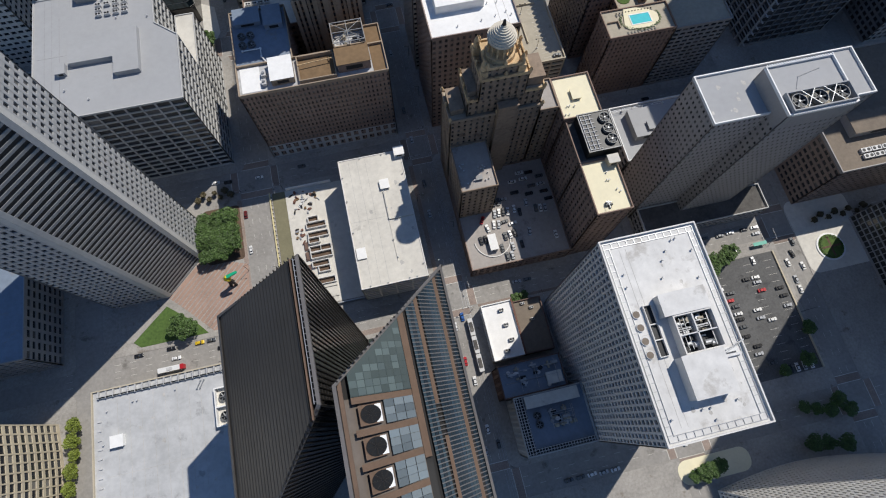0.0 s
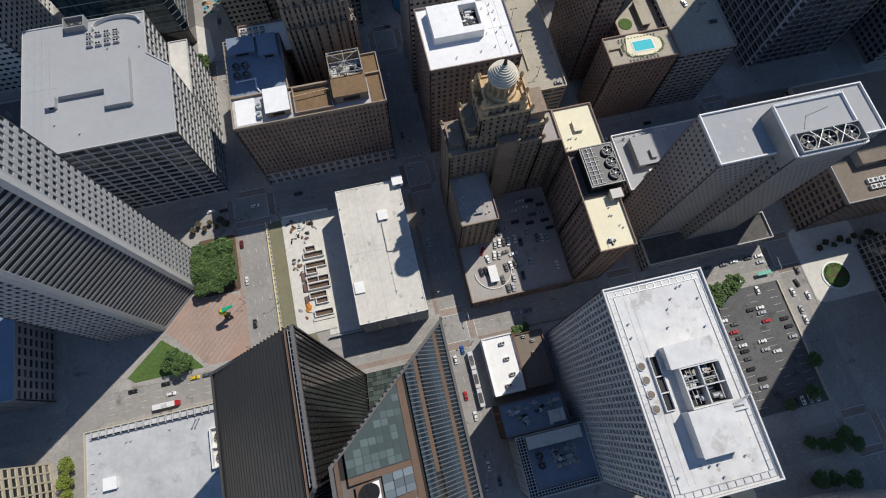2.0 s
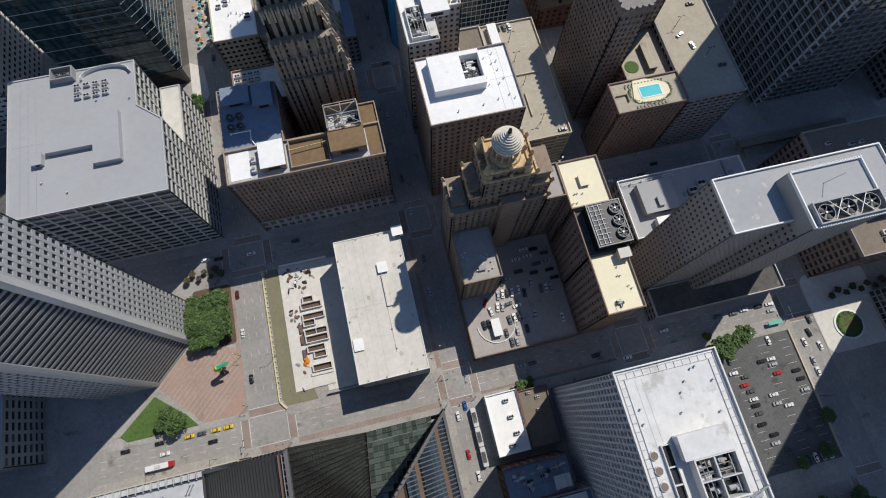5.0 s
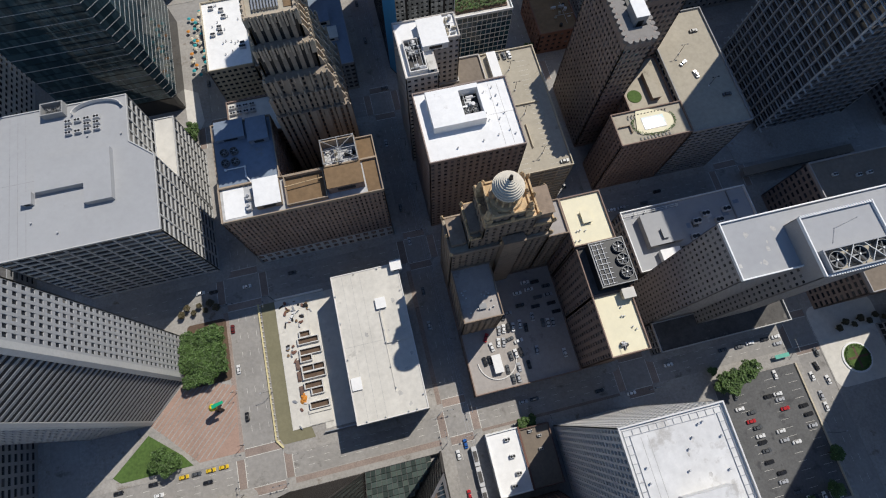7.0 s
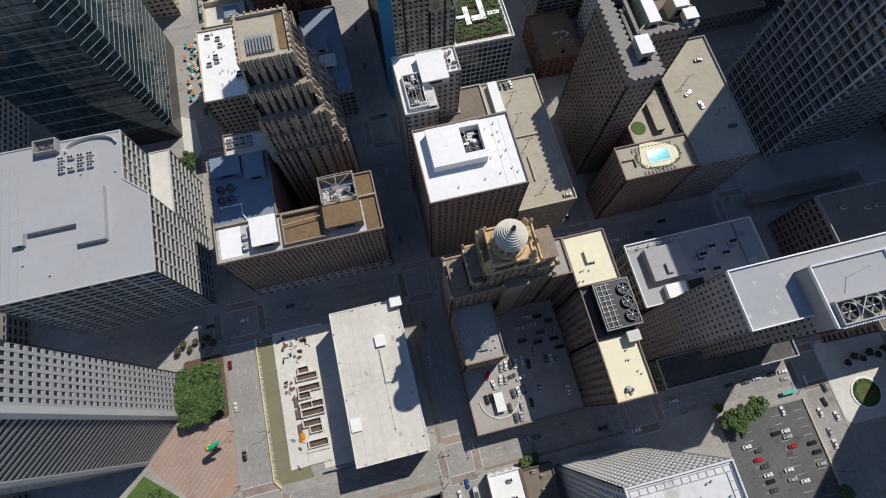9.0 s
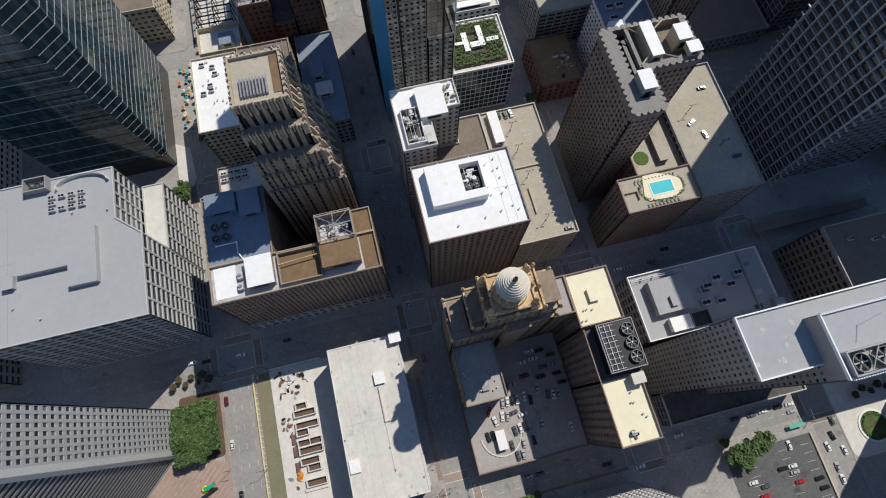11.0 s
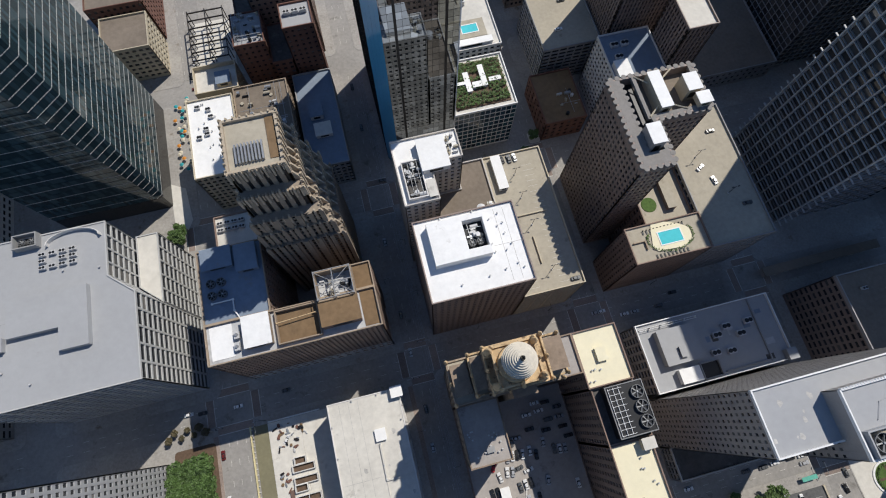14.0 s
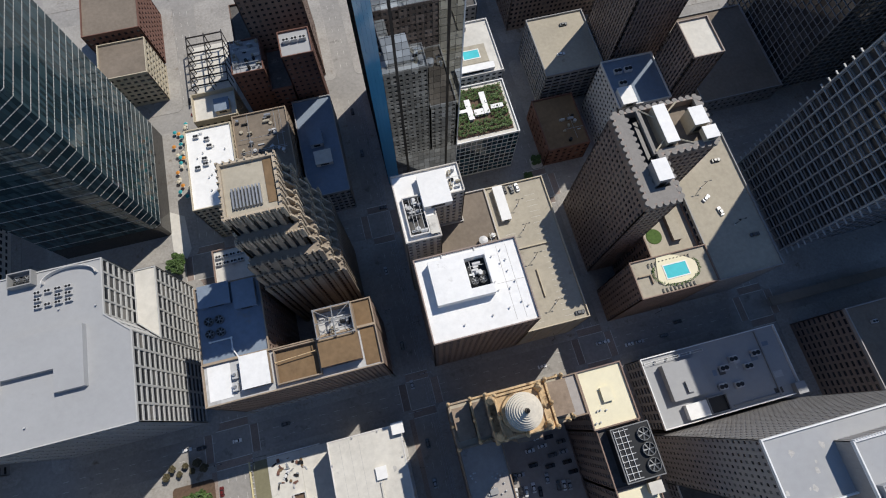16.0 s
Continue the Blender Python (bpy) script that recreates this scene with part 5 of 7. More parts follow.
def deck_lamps(spots, z, high=7.5):
    b = thing("deck_lamp", "dark twin-armed lamp post on a parking deck", "lamp", (*spots[0], z), group="deck lamps")
    part("post", Shape().drum(0, 0, 0, high, 0.16, 0.1, 8), BLACKMETAL, b)
    part("arm", Shape().bar((-1.4, 0, high), (1.4, 0, high), 0.08), BLACKMETAL, b)
    for x in (-1.5, 1.5):
        h = part("lamp_head", Shape().box(x - 0.45, x + 0.45, -0.25, 0.25, high - 0.1, high + 0.12), BLACKMETAL, b)
        part("lens", Shape().box(x - 0.35, x + 0.35, -0.18, 0.18, high - 0.14, high - 0.1), WHITEPAINT, h)
    part("base", Shape().drum(0, 0, 0, 0.7, 0.4, 0.4, 10), PRECAST, b)
    for x, y in spots[1:]:
        copy_thing(b, pose(x, y, z))


deck_lamps([(94, 228), (93.5, 215), (94.5, 200), (97, 176)], 43)
deck_lamps([(182, 212), (190, 190)], 50.5)

# pool deck
Z = 51.8
b = thing("swimming_pool", "turquoise rooftop pool with pale stone surround", "pool", (153.4, 175.6, Z))
part("surround", Shape().prism([(-10, -3.6), (-8, -5.6), (6.5, -6.2), (10, -3), (10.2, 2.4), (6, 5.2), (-1, 8), (-7, 8), (-8, 5)], 0, 0.5), ROOF_CREAM, b)
part("coping", ring(Shape(), rect(-5.9, 5.9, -3.5, 3.5), 0.5, 0.5, 0.7), WHITEPAINT, b)
part("water", Shape().box(-5.4, 5.4, -3.0, 3.0, 0.5, 0.6), POOL, b)
planting = Shape()
prng = random.Random(8)
for k in range(40):
    q = k / 40 * 2 * math.pi
    if math.sin(q) < 0.55:
        leafy(planting, prng, 11.2 * math.cos(q), 6.6 * math.sin(q), 0.6, 0.7, 0.6, 10, 0.35)
part("planting", planting, LEAF, b, "low dark hedge round the pool", kind="stuff")
tagged(part("roof_wall", Shape().box(135, 141, 176, 176.5, Z, Z + 1.2).box(140.5, 141, 172, 176, Z, Z + 1.2), LIMESTONE), "low tan wall on a pool deck", "wall")
lounger = thing("sun_lounger", "dark sun lounger on a rooftop pool deck", "lounger", (141.5, 180.4, Z), group="sun loungers")
part("seat", Shape().box(-0.35, 0.35, -1.0, 0.5, 0.3, 0.42), BLACKMETAL, lounger)
part("backrest", Shape().hexa([(-0.35, 0.5, 0.3), (0.35, 0.5, 0.3), (0.35, 0.6, 0.3), (-0.35, 0.6, 0.3)], [(-0.35, 0.95, 0.9), (0.35, 0.95, 0.9), (0.35, 1.05, 0.9), (-0.35, 1.05, 0.9)]), BLACKMETAL, lounger)
part("leg", Shape().box(-0.3, -0.22, -0.9, -0.8, 0, 0.3), BLACKMETAL, lounger)
part("leg", Shape().box(0.22, 0.3, 0.3, 0.4, 0, 0.3), BLACKMETAL, lounger)
for k in range(1, 12):
    copy_thing(lounger, pose(141.5 + k * 1.8, 180.4, Z))
for k in range(9):
    copy_thing(lounger, pose(144 + k * 1.9, 167.7, Z, 0, 0, 180))
# dark tower top
Z = 93
box_unit("plant_room", "square plant room with a white roof", 137.2, 143, 203.5, 212.5, Z - 4.9, Z + 5, TAUPE, ROOF_WHITE)
box_unit("plant_room", "long white-topped roof beam", 148, 153, 219.5, 237, Z - 4.4, Z + 3, BEIGE, ROOF_WHITE)
box_unit("plant_room", "pale plant room with rooftop kit", 161.5, 167.5, 224, 232, Z - 4.4, Z + 4, BEIGE, ROOF_WHITE)
box_unit("plant_room", "small white plant room", 164, 169.6, 217.2, 222.5, Z + 0.1, Z + 3.5, BEIGE, ROOF_WHITE)
for x, e in ((143, 148.3), (160, 152.7)):
    tagged(part("roof_strut", Shape().bar((x, 217.8, Z + 0.4), (e, 222, Z + 0.4), 0.35, 4).bar((x, 238, Z + 0.4), (e, 233, Z + 0.4), 0.35, 4), BEIGE), "tan struts across a dark roof well", "strut")
box_unit("plant_room", "small stair head on a roof court", 159.5, 164, 190, 206, 47, 50.2, BROWN, ROOF_TAN)
tagged(part("roof_lawn", Shape().drum(152, 194.6, 47.02, 47.3, 3.9, 3.7, 20), GRASS), "small round lawn on a roof court", "lawn")

# pale garage roof
Z = 23
box_unit("rooftop_hut", "white stepped stair head on a pale roof", 9, 14.2, 138.2, 143, Z, Z + 3.2, WHITEPAINT, ROOF_WHITE)
box_unit("roof_hatch", "white roof hatch on a pale roof", -2, 2.6, 121, 126, Z, Z + 1.6, WHITEPAINT, ROOF_WHITE)
box_unit("roof_hatch", "square white roof hatch", -20.8, -16.4, 85, 90.5, Z, Z + 1.0, WHITEPAINT, ROOF_WHITE)
tagged(part("roof_kerb", Shape().box(-1.2, -0.5, 104, 119.5, Z, Z + 0.9).box(-1.2, 12, 103.2, 103.9, Z, Z + 0.9).box(-1.2, -0.9, 80, 103, Z, Z + 0.3), ROOF_PALE), "raised expansion kerb across a pale roof", "kerb")
vent_field([(-0.8, 119.5), (-0.8, 110), (-1, 104), (-1, 92), (-0.6, 82), (-20.8, 118), (-20.6, 100), (11.2, 95), (11.4, 76), (11.2, 128), (-21, 132), (-10, 141.6), (2, 141.6), (-17, 70), (3, 70), (7, 70), (-8, 70)], Z)

# limestone block roofs
Z = 59.3
ct = thing("cooling_tower", "black louvred cooling tower with three fans and a white grid", "cooling tower", (103.5, 108.2, Z))
part("casing", Shape().box(-8, 7.5, -10, 10, 0.0, 6.2), BLACKMETAL, ct)
part("rim", ring(Shape(), rect(-8.2, 7.7, -10.2, 10.2), 0.4, 6.0, 6.6), DULL, ct)
for k in range(3):
    part("grid_bar", Shape().box(-7.2 + k * 2.2, -7.05 + k * 2.2, -9.4, 9.4, 6.2, 6.75), WHITEPAINT, ct)
for k in range(9):
    part("grid_bar", Shape().box(-7.4, -1.2, -9.2 + k * 2.25, -9.06 + k * 2.25, 6.2, 6.7), WHITEPAINT, ct)
fans([(107.6, 102.4), (107.6, 108.2), (107.6, 114)], Z + 6.2, 2.55, 1.6)
box_unit("roof_hatch", "cream roof hatch with dark opening", 98, 102, 129, 134.5, 61.3, 63, ROOF_CREAM, ROOF_CREAM)
vent_field(scatter(5, 92, 107, 121, 128, 31), 61.3)
vent_field(scatter(5, 94, 107, 76, 91, 33), 59.3)
box_unit("rooftop_hut", "pale stair head beside a cooling tower", 104, 109, 92, 96, 59.3, 63.5, BEIGE, ROOF_PALE)
machinery("black pipes on a cream roof corner", 97, 100, 71, 75, 59.3, 35, 5)
vent_field(scatter(16, 38, 54, 102, 116, 41), 45)
box_unit("roof_hatch", "small roof hatch on a tar roof", 45, 48, 105, 107, 45, 46.4, GREYSTONE)
box_unit("plant_room", "pale booth on a garage deck", 48.5, 52.5, 77.5, 86, 12, 15, WHITEPAINT, ROOF_WHITE)
ramp = Shape()
for i in range(14):
    a0, a1 = math.pi * (1 + i / 14), math.pi * (1 + (i + 1) / 14)
    ramp.prism([(51 + r * math.cos(a), 84 + r * 1.0 * math.sin(a)) for r, a in ((9.6, a0), (10.1, a0), (10.1, a1), (9.6, a1))], 12.0, 12.5)
tagged(part("ramp_kerb", ramp, PRECAST), "curved pale kerb of a garage ramp", "kerb")

# low grey block beside the tower
Z = 22
box_unit("plant_room", "square grey plant room on a low roof", 141.5, 160, 119.5, 136.5, Z, Z + 5, GREYSTONE, ROOF_GREY)
box_unit("roof_hatch", "small box on a plant room roof", 149, 152, 122, 127, Z + 5, Z + 6.6, GREYSTONE, ROOF_GREY)
box_unit("plant_room", "bright white roof shed", 146, 156, 109.8, 116.4, Z, Z + 4, WHITEPAINT, ROOF_WHITE)
condenser_rows([(172, 128), (178, 131), (184, 126), (190, 131), (168, 120), (176, 119)], Z, 4.0, 3.0, 2.2)
open_box("roof_well", "sunken dark roof court", 158, 168, 109, 117, Z, Z + 1.5, GREYSTONE, BLACKMETAL)
tagged(part("roof_kerb", Shape().box(194, 194.6, 109.5, 141, Z, Z + 1).box(170, 194, 110, 110.6, Z, Z + 1), GREYSTONE), "grey kerb dividing a flat roof", "kerb")
box_unit("plant_room", "small corner stair head", 201, 205.5, 108, 113, Z, Z + 4, GREYSTONE, ROOF_GREY)

# Random pale and dark patches imitate dappled reflected sunlight on this roof.
prng = random.Random(57)
for k in range(12):
    x, y, w, d = prng.uniform(166, 198), prng.uniform(111, 138), prng.uniform(2, 5), prng.uniform(1.5, 4)
    m = (ROOF_BLUE, ROOF_DULL, ROOF_DARK, ROOF_GREY)[k % 4]
    tagged(part("roof_patch", Shape().box(x - w / 2, x + w / 2, y - d / 2, y + d / 2, Z + 0.006 + 0.004 * k, Z + 0.06 + 0.004 * k), m), "membrane patch standing in for dappled light on a grey roof", "roof", group="roof patches")
rows = thing("roof_rail", "thin white rail along a grey roof edge", "rail")
part("rail", Shape().bar((134.5, 139.6, Z + 2.2), (165, 139.6, Z + 2.2), 0.12), WHITEPAINT, rows)
part("rail", Shape().bar((134.5, 138.6, Z + 2.2), (165, 138.6, Z + 2.2), 0.12), WHITEPAINT, rows)
for k in range(6):
    part("post", Shape().box(134.4 + k * 6.1, 134.6 + k * 6.1, 138.5, 139.7, Z, Z + 2.2), WHITEPAINT, rows)

# low roofs near the twin towers
condenser_rows([(46, 46), (46.5, 38), (47.5, 30), (44, 25)], 8.2)
condenser_rows([(62, 44), (61, 38), (58, 47)], 8.0, 2.0, 1.2, 1.2)
tagged(part("roof_wall", Shape().box(52.1, 52.9, 21, 50.4, 8.2, 9.6), REDBRICK), "brick party wall between low roofs", "wall")
machinery("rubble-like roof kit on a dark roof", 36, 63, 3, 15.5, 24, 51, 22)
box_unit("plant_room", "white-topped roof box", 56, 63, 4, 9, 24, 26.5, PRECAST, ROOF_PALE)
box_unit("plant_room", "long pale plant room", 42.4, 67.6, -4.7, 0.3, 25, 28.5, GREYSTONE, ROOF_PALE)
tre = thing("roof_trellis", "grey concrete trellis along a roof edge", "trellis")
part("dark_bed", Shape().box(38.1, 42.2, -24.9, 0.7, 25.01, 25.08).box(42.2, 70.4, -24.9, -22.6, 25.01, 25.08), BLACKMETAL, tre)
for x in (38.9, 40.2, 41.6):
    part("bar", Shape().box(x - 0.15, x + 0.15, -24.9, 0.7, 26.2, 26.6), PALESTONE, tre)
for k in range(19):
    part("bar", Shape().box(38.1, 42.2, -24.4 + k * 1.35, -24.15 + k * 1.35, 26.2, 26.58), PALESTONE, tre)
for y in (-24.0, -22.8):
    part("bar", Shape().box(42.2, 70.4, y - 0.15, y + 0.15, 26.2, 26.6), PALESTONE, tre)
for k in range(20):
    part("bar", Shape().box(43.2 + k * 1.38, 43.45 + k * 1.38, -24.9, -22.7, 26.2, 26.58), PALESTONE, tre)
for x, y in ((38.3, 0.4), (42, 0.4), (38.3, -24.7), (42, -22.8), (56, -22.8), (70.2, -22.8)):
    part("post", Shape().box(x - 0.15, x + 0.15, y - 0.15, y + 0.15, 25.05, 26.2), PALESTONE, tre)
machinery("rusty and grey machinery on a shaded roof", 52, 64, -16, -6.5, 25.0, 53, 24)
fans([(46.6, -8.6), (46.6, -12.8)], 25.0, 1.7, 2.4)

# wide low roof
Z = 18
box_unit("roof_hatch", "small white roof box", -148, -142.5, 22, 27, Z, Z + 2.4, WHITEPAINT, ROOF_WHITE)
b = open_box("plant_yard", "white-walled fan enclosure at a roof edge", -99.5, -91, 20, 38, Z, Z + 3, WHITEPAINT, ROOF_PALE)
part("cross_wall", Shape().box(-99, -91.5, 28.7, 29.2, Z + 0.15, Z + 3), WHITEPAINT, b)
fans([(-95.5, 33.5), (-95.5, 24.5)], Z + 0.2, 2.1, 2.0)
beam = thing("roof_screen", "dark slotted screen along a white roof edge", "screen")
part("shadow_rail", Shape().box(-154, -92, 45.6, 46.1, Z + 0.9, Z + 1.6), BLACKMETAL, beam)
for i in range(18):
    part("bracket", Shape().box(-153.5 + i * 3.4, -153.2 + i * 3.4, 45.2, 48.8, Z, Z + 1.7), PALEMETAL, beam)
for k in range(14):
    tagged(part("drain_block", Shape().box(-154.6, -152.8, -20 + k * 4.2, -19.5 + k * 4.2, Z, Z + 0.5), PALEMETAL), "small pale block along a roof edge", "block", group="roof edge blocks")
vent_field([(-138, 41), (-136, 41), (-150, 39), (-118, 42), (-93.6, 45), (-152, 24)], Z)
pipes("dark bent pipes on a white roof", [(-108, 40), (-106, 43.5)], Z + 0.6)
pipes("dark bent pipes on a white roof", [(-106.5, 40), (-104.5, 43.5)], Z + 0.6)

# far roofs
vent_field(scatter(14, -62, -42, 270, 311, 61), 38.5)
condenser_rows(scatter(9, -61, -43, 272, 310, 62), 38.5, 2.4, 2.0, 1.6)
machinery("brown and green roof clutter", -37, -12, 290, 316, 36, 63, 20)
box_unit("plant_room", "pale blue plant room on a shaded roof", -2, 5, 296, 306, 24, 28, PRECAST, ROOF_BLUE)
box_unit("plant_room", "pale plant room on a shaded roof", -1, 8, 284, 292, 24, 27, PRECAST, ROOF_PALE)
machinery("grey cooling plant covering a small roof", -32, -17, 338, 358, 45, 64, 26)
condenser_rows([(0, 341), (4.4, 341), (8.8, 341)], 57, 3.4, 2.0, 2.4)
box_unit("plant_room", "grey roof box", -50, -42, 330, 338, 25, 28.5, BEIGE, ROOF_BLUE)
steel = thing("steel_skeleton", "bare rusty steel frame of a roofless building", "frame")
for i in range(7):
    part("beam", Shape().box(-67, -44.5, 363 + i * 6.2, 363.5 + i * 6.2, 11, 11.8), BRONZE, steel)
for x in (-67, -56, -45):
    part("beam", Shape().box(x, x + 0.5, 362.5, 401, 12, 12.8), BRONZE, steel)
    for i in range(7):
        part("post", Shape().box(x, x + 0.5, 363 + i * 6.2, 363.5 + i * 6.2, 0, 11), BRONZE, steel)
tagged(part("floor_slab", Shape().box(-68, -43.5, 361.5, 402, 0.16, 0.6), ROOF_PALE), "pale concrete slab under a steel frame", "slab")
condenser_rows([(170, 290), (176, 290), (170, 282)], 43, 4, 3, 2)
box_unit("plant_room", "white stepped roof box", 164.5, 172, 268, 278, 43, 47, PRECAST, ROOF_WHITE)
machinery("air plant on a dark red roof", 140, 152, 268, 285, 17.5, 66, 8)
condenser_rows([(90, 340), (95, 340)], 41, 5, 3, 3)
b = thing("swimming_pool", "small turquoise pool on a white hotel roof", "pool", (96, 322, 41))
part("surround", Shape().box(-9, 9, -6, 6, 0, 0.3), ROOF_TAN, b)
part("water", Shape().box(-4.5, 4.5, -2.6, 2.6, 0.3, 0.4), POOL, b)
part("coping", ring(Shape(), rect(-5, 5, -3.1, 3.1), 0.5, 0.3, 0.5), WHITEPAINT, b)
box_unit("pool_bar", "white pool terrace pavilion", 82, 106, 309.5, 313, 41, 44, WHITEPAINT, ROOF_WHITE)
box_unit("pool_bar", "white pavilion beside a rooftop pool", 80, 86, 316, 328, 41, 45, WHITEPAINT, ROOF_WHITE)
box_unit("plant_room", "brown plant room on a brown roof", 243, 285, 88, 100, 40, 45, TAUPE, ROOF_BROWN)
condenser_rows([(247 + 6 * i, 76 + 3.4 * j) for i in range(4) for j in range(2)], 40, 5.4, 2.4, 1.6)
condenser_rows([(252, 128), (240, 131), (258, 128)], 40)

# seams of the large roofs
SEAM = material("roof seam", (0.47, 0.455, 0.43), 0.85, var=0.25, fine=0.8)
SEAMG = material("grey roof seam", (0.3, 0.3, 0.305), 0.85, var=0.2, fine=0.8)


def seams(label, x0, x1, y0, y1, z, n, mat, w=0.09):
    s = Shape()
    for i in range(1, n):
        x = x0 + (x1 - x0) * i / n
        s.box(x - w, x + w, y0, y1, z + 0.004, z + 0.03)
    s.box(x0, x1, (y0 + y1) / 2 - w, (y0 + y1) / 2 + w, z + 0.004, z + 0.035)
    tagged(part("roof_seams", s, mat, kind="stuff"), label, "seam")


seams("faint seams of a white membrane roof", -151, -101, -25, 44, 18, 9, SEAM)
seams("faint seams of a white tower roof", 76, 83, -21, 42, 99.5, 3, SEAM)
seams("faint seams of a pale garage roof", -21, -3, 70, 141, 23, 4, SEAM)
seams("faint seams of a grey roof", -150, -136, 169, 238, 66.4, 4, SEAMG)
seams("faint seams of a white roof", 67, 79, 168, 200, 76.5, 3, SEAM)
puddle = Shape()
rng = random.Random(23)
for k in range(40):
    zone = rng.choice(((76, 106, -24, 42, 99.5), (-20, 11, 71, 140, 23), (-150, -100, -20, 44, 18), (134, 155, 85, 104, 99.3)))
    x, y, r = rng.uniform(zone[0], zone[1]), rng.uniform(zone[2], zone[3]), rng.uniform(0.3, 1.1)
    loop = [(x + r * rng.uniform(0.6, 1.3) * math.cos(a * 0.7), y + r * rng.uniform(0.6, 1.6) * math.sin(a * 0.7)) for a in range(9)]
    puddle.prism(loop, zone[4] + 0.006, zone[4] + 0.02)
tagged(part("roof_stain", puddle, SEAM, kind="stuff"), "dull patched stains on flat roofs", "stain")

# ---- planting ----
def make_tree(r, high, seed, leaf, label):
    rng = random.Random(seed)
    b = thing("tree", label, "tree", group="street trees")
    tr = Shape()
    for k in range(4):
        tr.drum(0.06 * k, 0, high * 0.11 * k, high * 0.11 * (k + 1), 0.3 - 0.04 * k, 0.26 - 0.04 * k, 8)
    part("trunk", tr, BARK, b)
    crown, limbs = Shape(), Shape()
    for k in range(9):
        a, rr = 2.4 * k + rng.uniform(-0.4, 0.4), r * (0.25 + 0.42 * math.sqrt(k / 9)) if k else 0
        x, y, z = rr * math.cos(a), rr * math.sin(a), high * rng.uniform(0.62, 0.86)
        limbs.bar((0.15, 0, high * 0.4), (x * 0.9, y * 0.9, z), 0.09, 5)
        leafy(crown, rng, x, y, z, r * rng.uniform(0.36, 0.52), high * 0.17, 130, 0.42)
    part("limbs", limbs, BARK, b)
    part("crown", crown, leaf, b)
    return b


def plant(master, spots, z=0.16, seed=1, s0=0.8, s1=1.2):
    rng = random.Random(seed)
    for k, (x, y) in enumerate(spots):
        s = rng.uniform(s0, s1)
        m = pose(x, y, z, 0, 0, rng.uniform(0, 360))
        if k == 0:
            master.matrix_basis = m
        else:
            ob = copy_thing(master, m)
            ob.scale = (s, s, s)


plant(make_tree(4.6, 9.5, 1, LEAF, "broad green shade tree in a paved plaza"),
      [(-102 + 4.5 * i + (j % 2) * 1.2, 110.8 + 4.1 * j) for i in range(4) for j in range(6) if not (i == 3 and j == 0)], seed=2)
plant(make_tree(4.8, 8.5, 2, LEAF, "green street tree on a lawn"), [(-119.5, 78), (-114, 74.5), (-117, 72.5), (-123, 75)], seed=3)
plant(make_tree(3.0, 6, 3, LEAF, "small sparse green tree on a pavement"), [(56.1, 51.3), (60.9, 51.8), (160, 52.5)], seed=4)
plant(make_tree(4.2, 9, 4, LEAF, "dark green tree beside a parking lot"), [(164, 47.5), (169, 46.5), (174, 47), (160, 44), (178.5, 49.5), (165, 43), (203.3, 1), (195.5, -14), (182, -17), (188, -54), (180, -52.6), (196, -56)], seed=5)
plant(make_tree(4.0, 8, 5, LEAF_LIGHT, "bright yellow-green tree beside a building"), [(-173.5, 38), (-174.5, 31), (-174, 24), (-175, 17), (-176, 9), (-177, 1)], seed=6)
plant(make_tree(4.0, 8, 6, LEAF, "green tree in a pale corner plaza"), [(122, -53), (126, -52.5), (131, -52), (123, -55), (118, -54), (190, -38), (196, -40), (184, -36), (202, -36), (206, -42)], seed=7)
plant(make_tree(3.4, 7, 7, LEAF, "green tree by a street corner"), [(123.5, 268), (113.5, 253), (116, 259), (-88, 257), (-88.5, 252), (-92, 255), (-72, 322), (-73, 310)], seed=8)

# planted roof garden
garden = thing("roof_garden", "dense green planted roof garden in rows", "garden")
part("soil", Shape().box(76, 106.5, 273, 301.5, 39.02, 39.5), SOIL, garden)
rng = random.Random(77)
for k in range(11):
    y = 274.8 + k * 2.5
    row = Shape()
    for i in range(26):
        x = 77 + i * 1.15
        if 84 < x < 97 and 280 < y < 295 and (k % 2):
            continue
        leafy(row, rng, x, y + rng.uniform(-0.9, 0.9), 40.3 + rng.uniform(0, 0.9), rng.uniform(0.6, 1.3), 0.9, 20, 0.42)
    part("hedge", row, LEAF, garden)
for x0, x1, y0, y1 in ((84.5, 87, 282, 294), (93.5, 96, 284, 297), (88.2, 92.8, 284, 287), (97.7, 104, 286, 288), (76.5, 84, 287, 288.4)):
    box_unit("roof_box", "white box unit standing in a roof garden", x0, x1, y0, y1, 39.5, 41.6, WHITEPAINT, ROOF_WHITE)

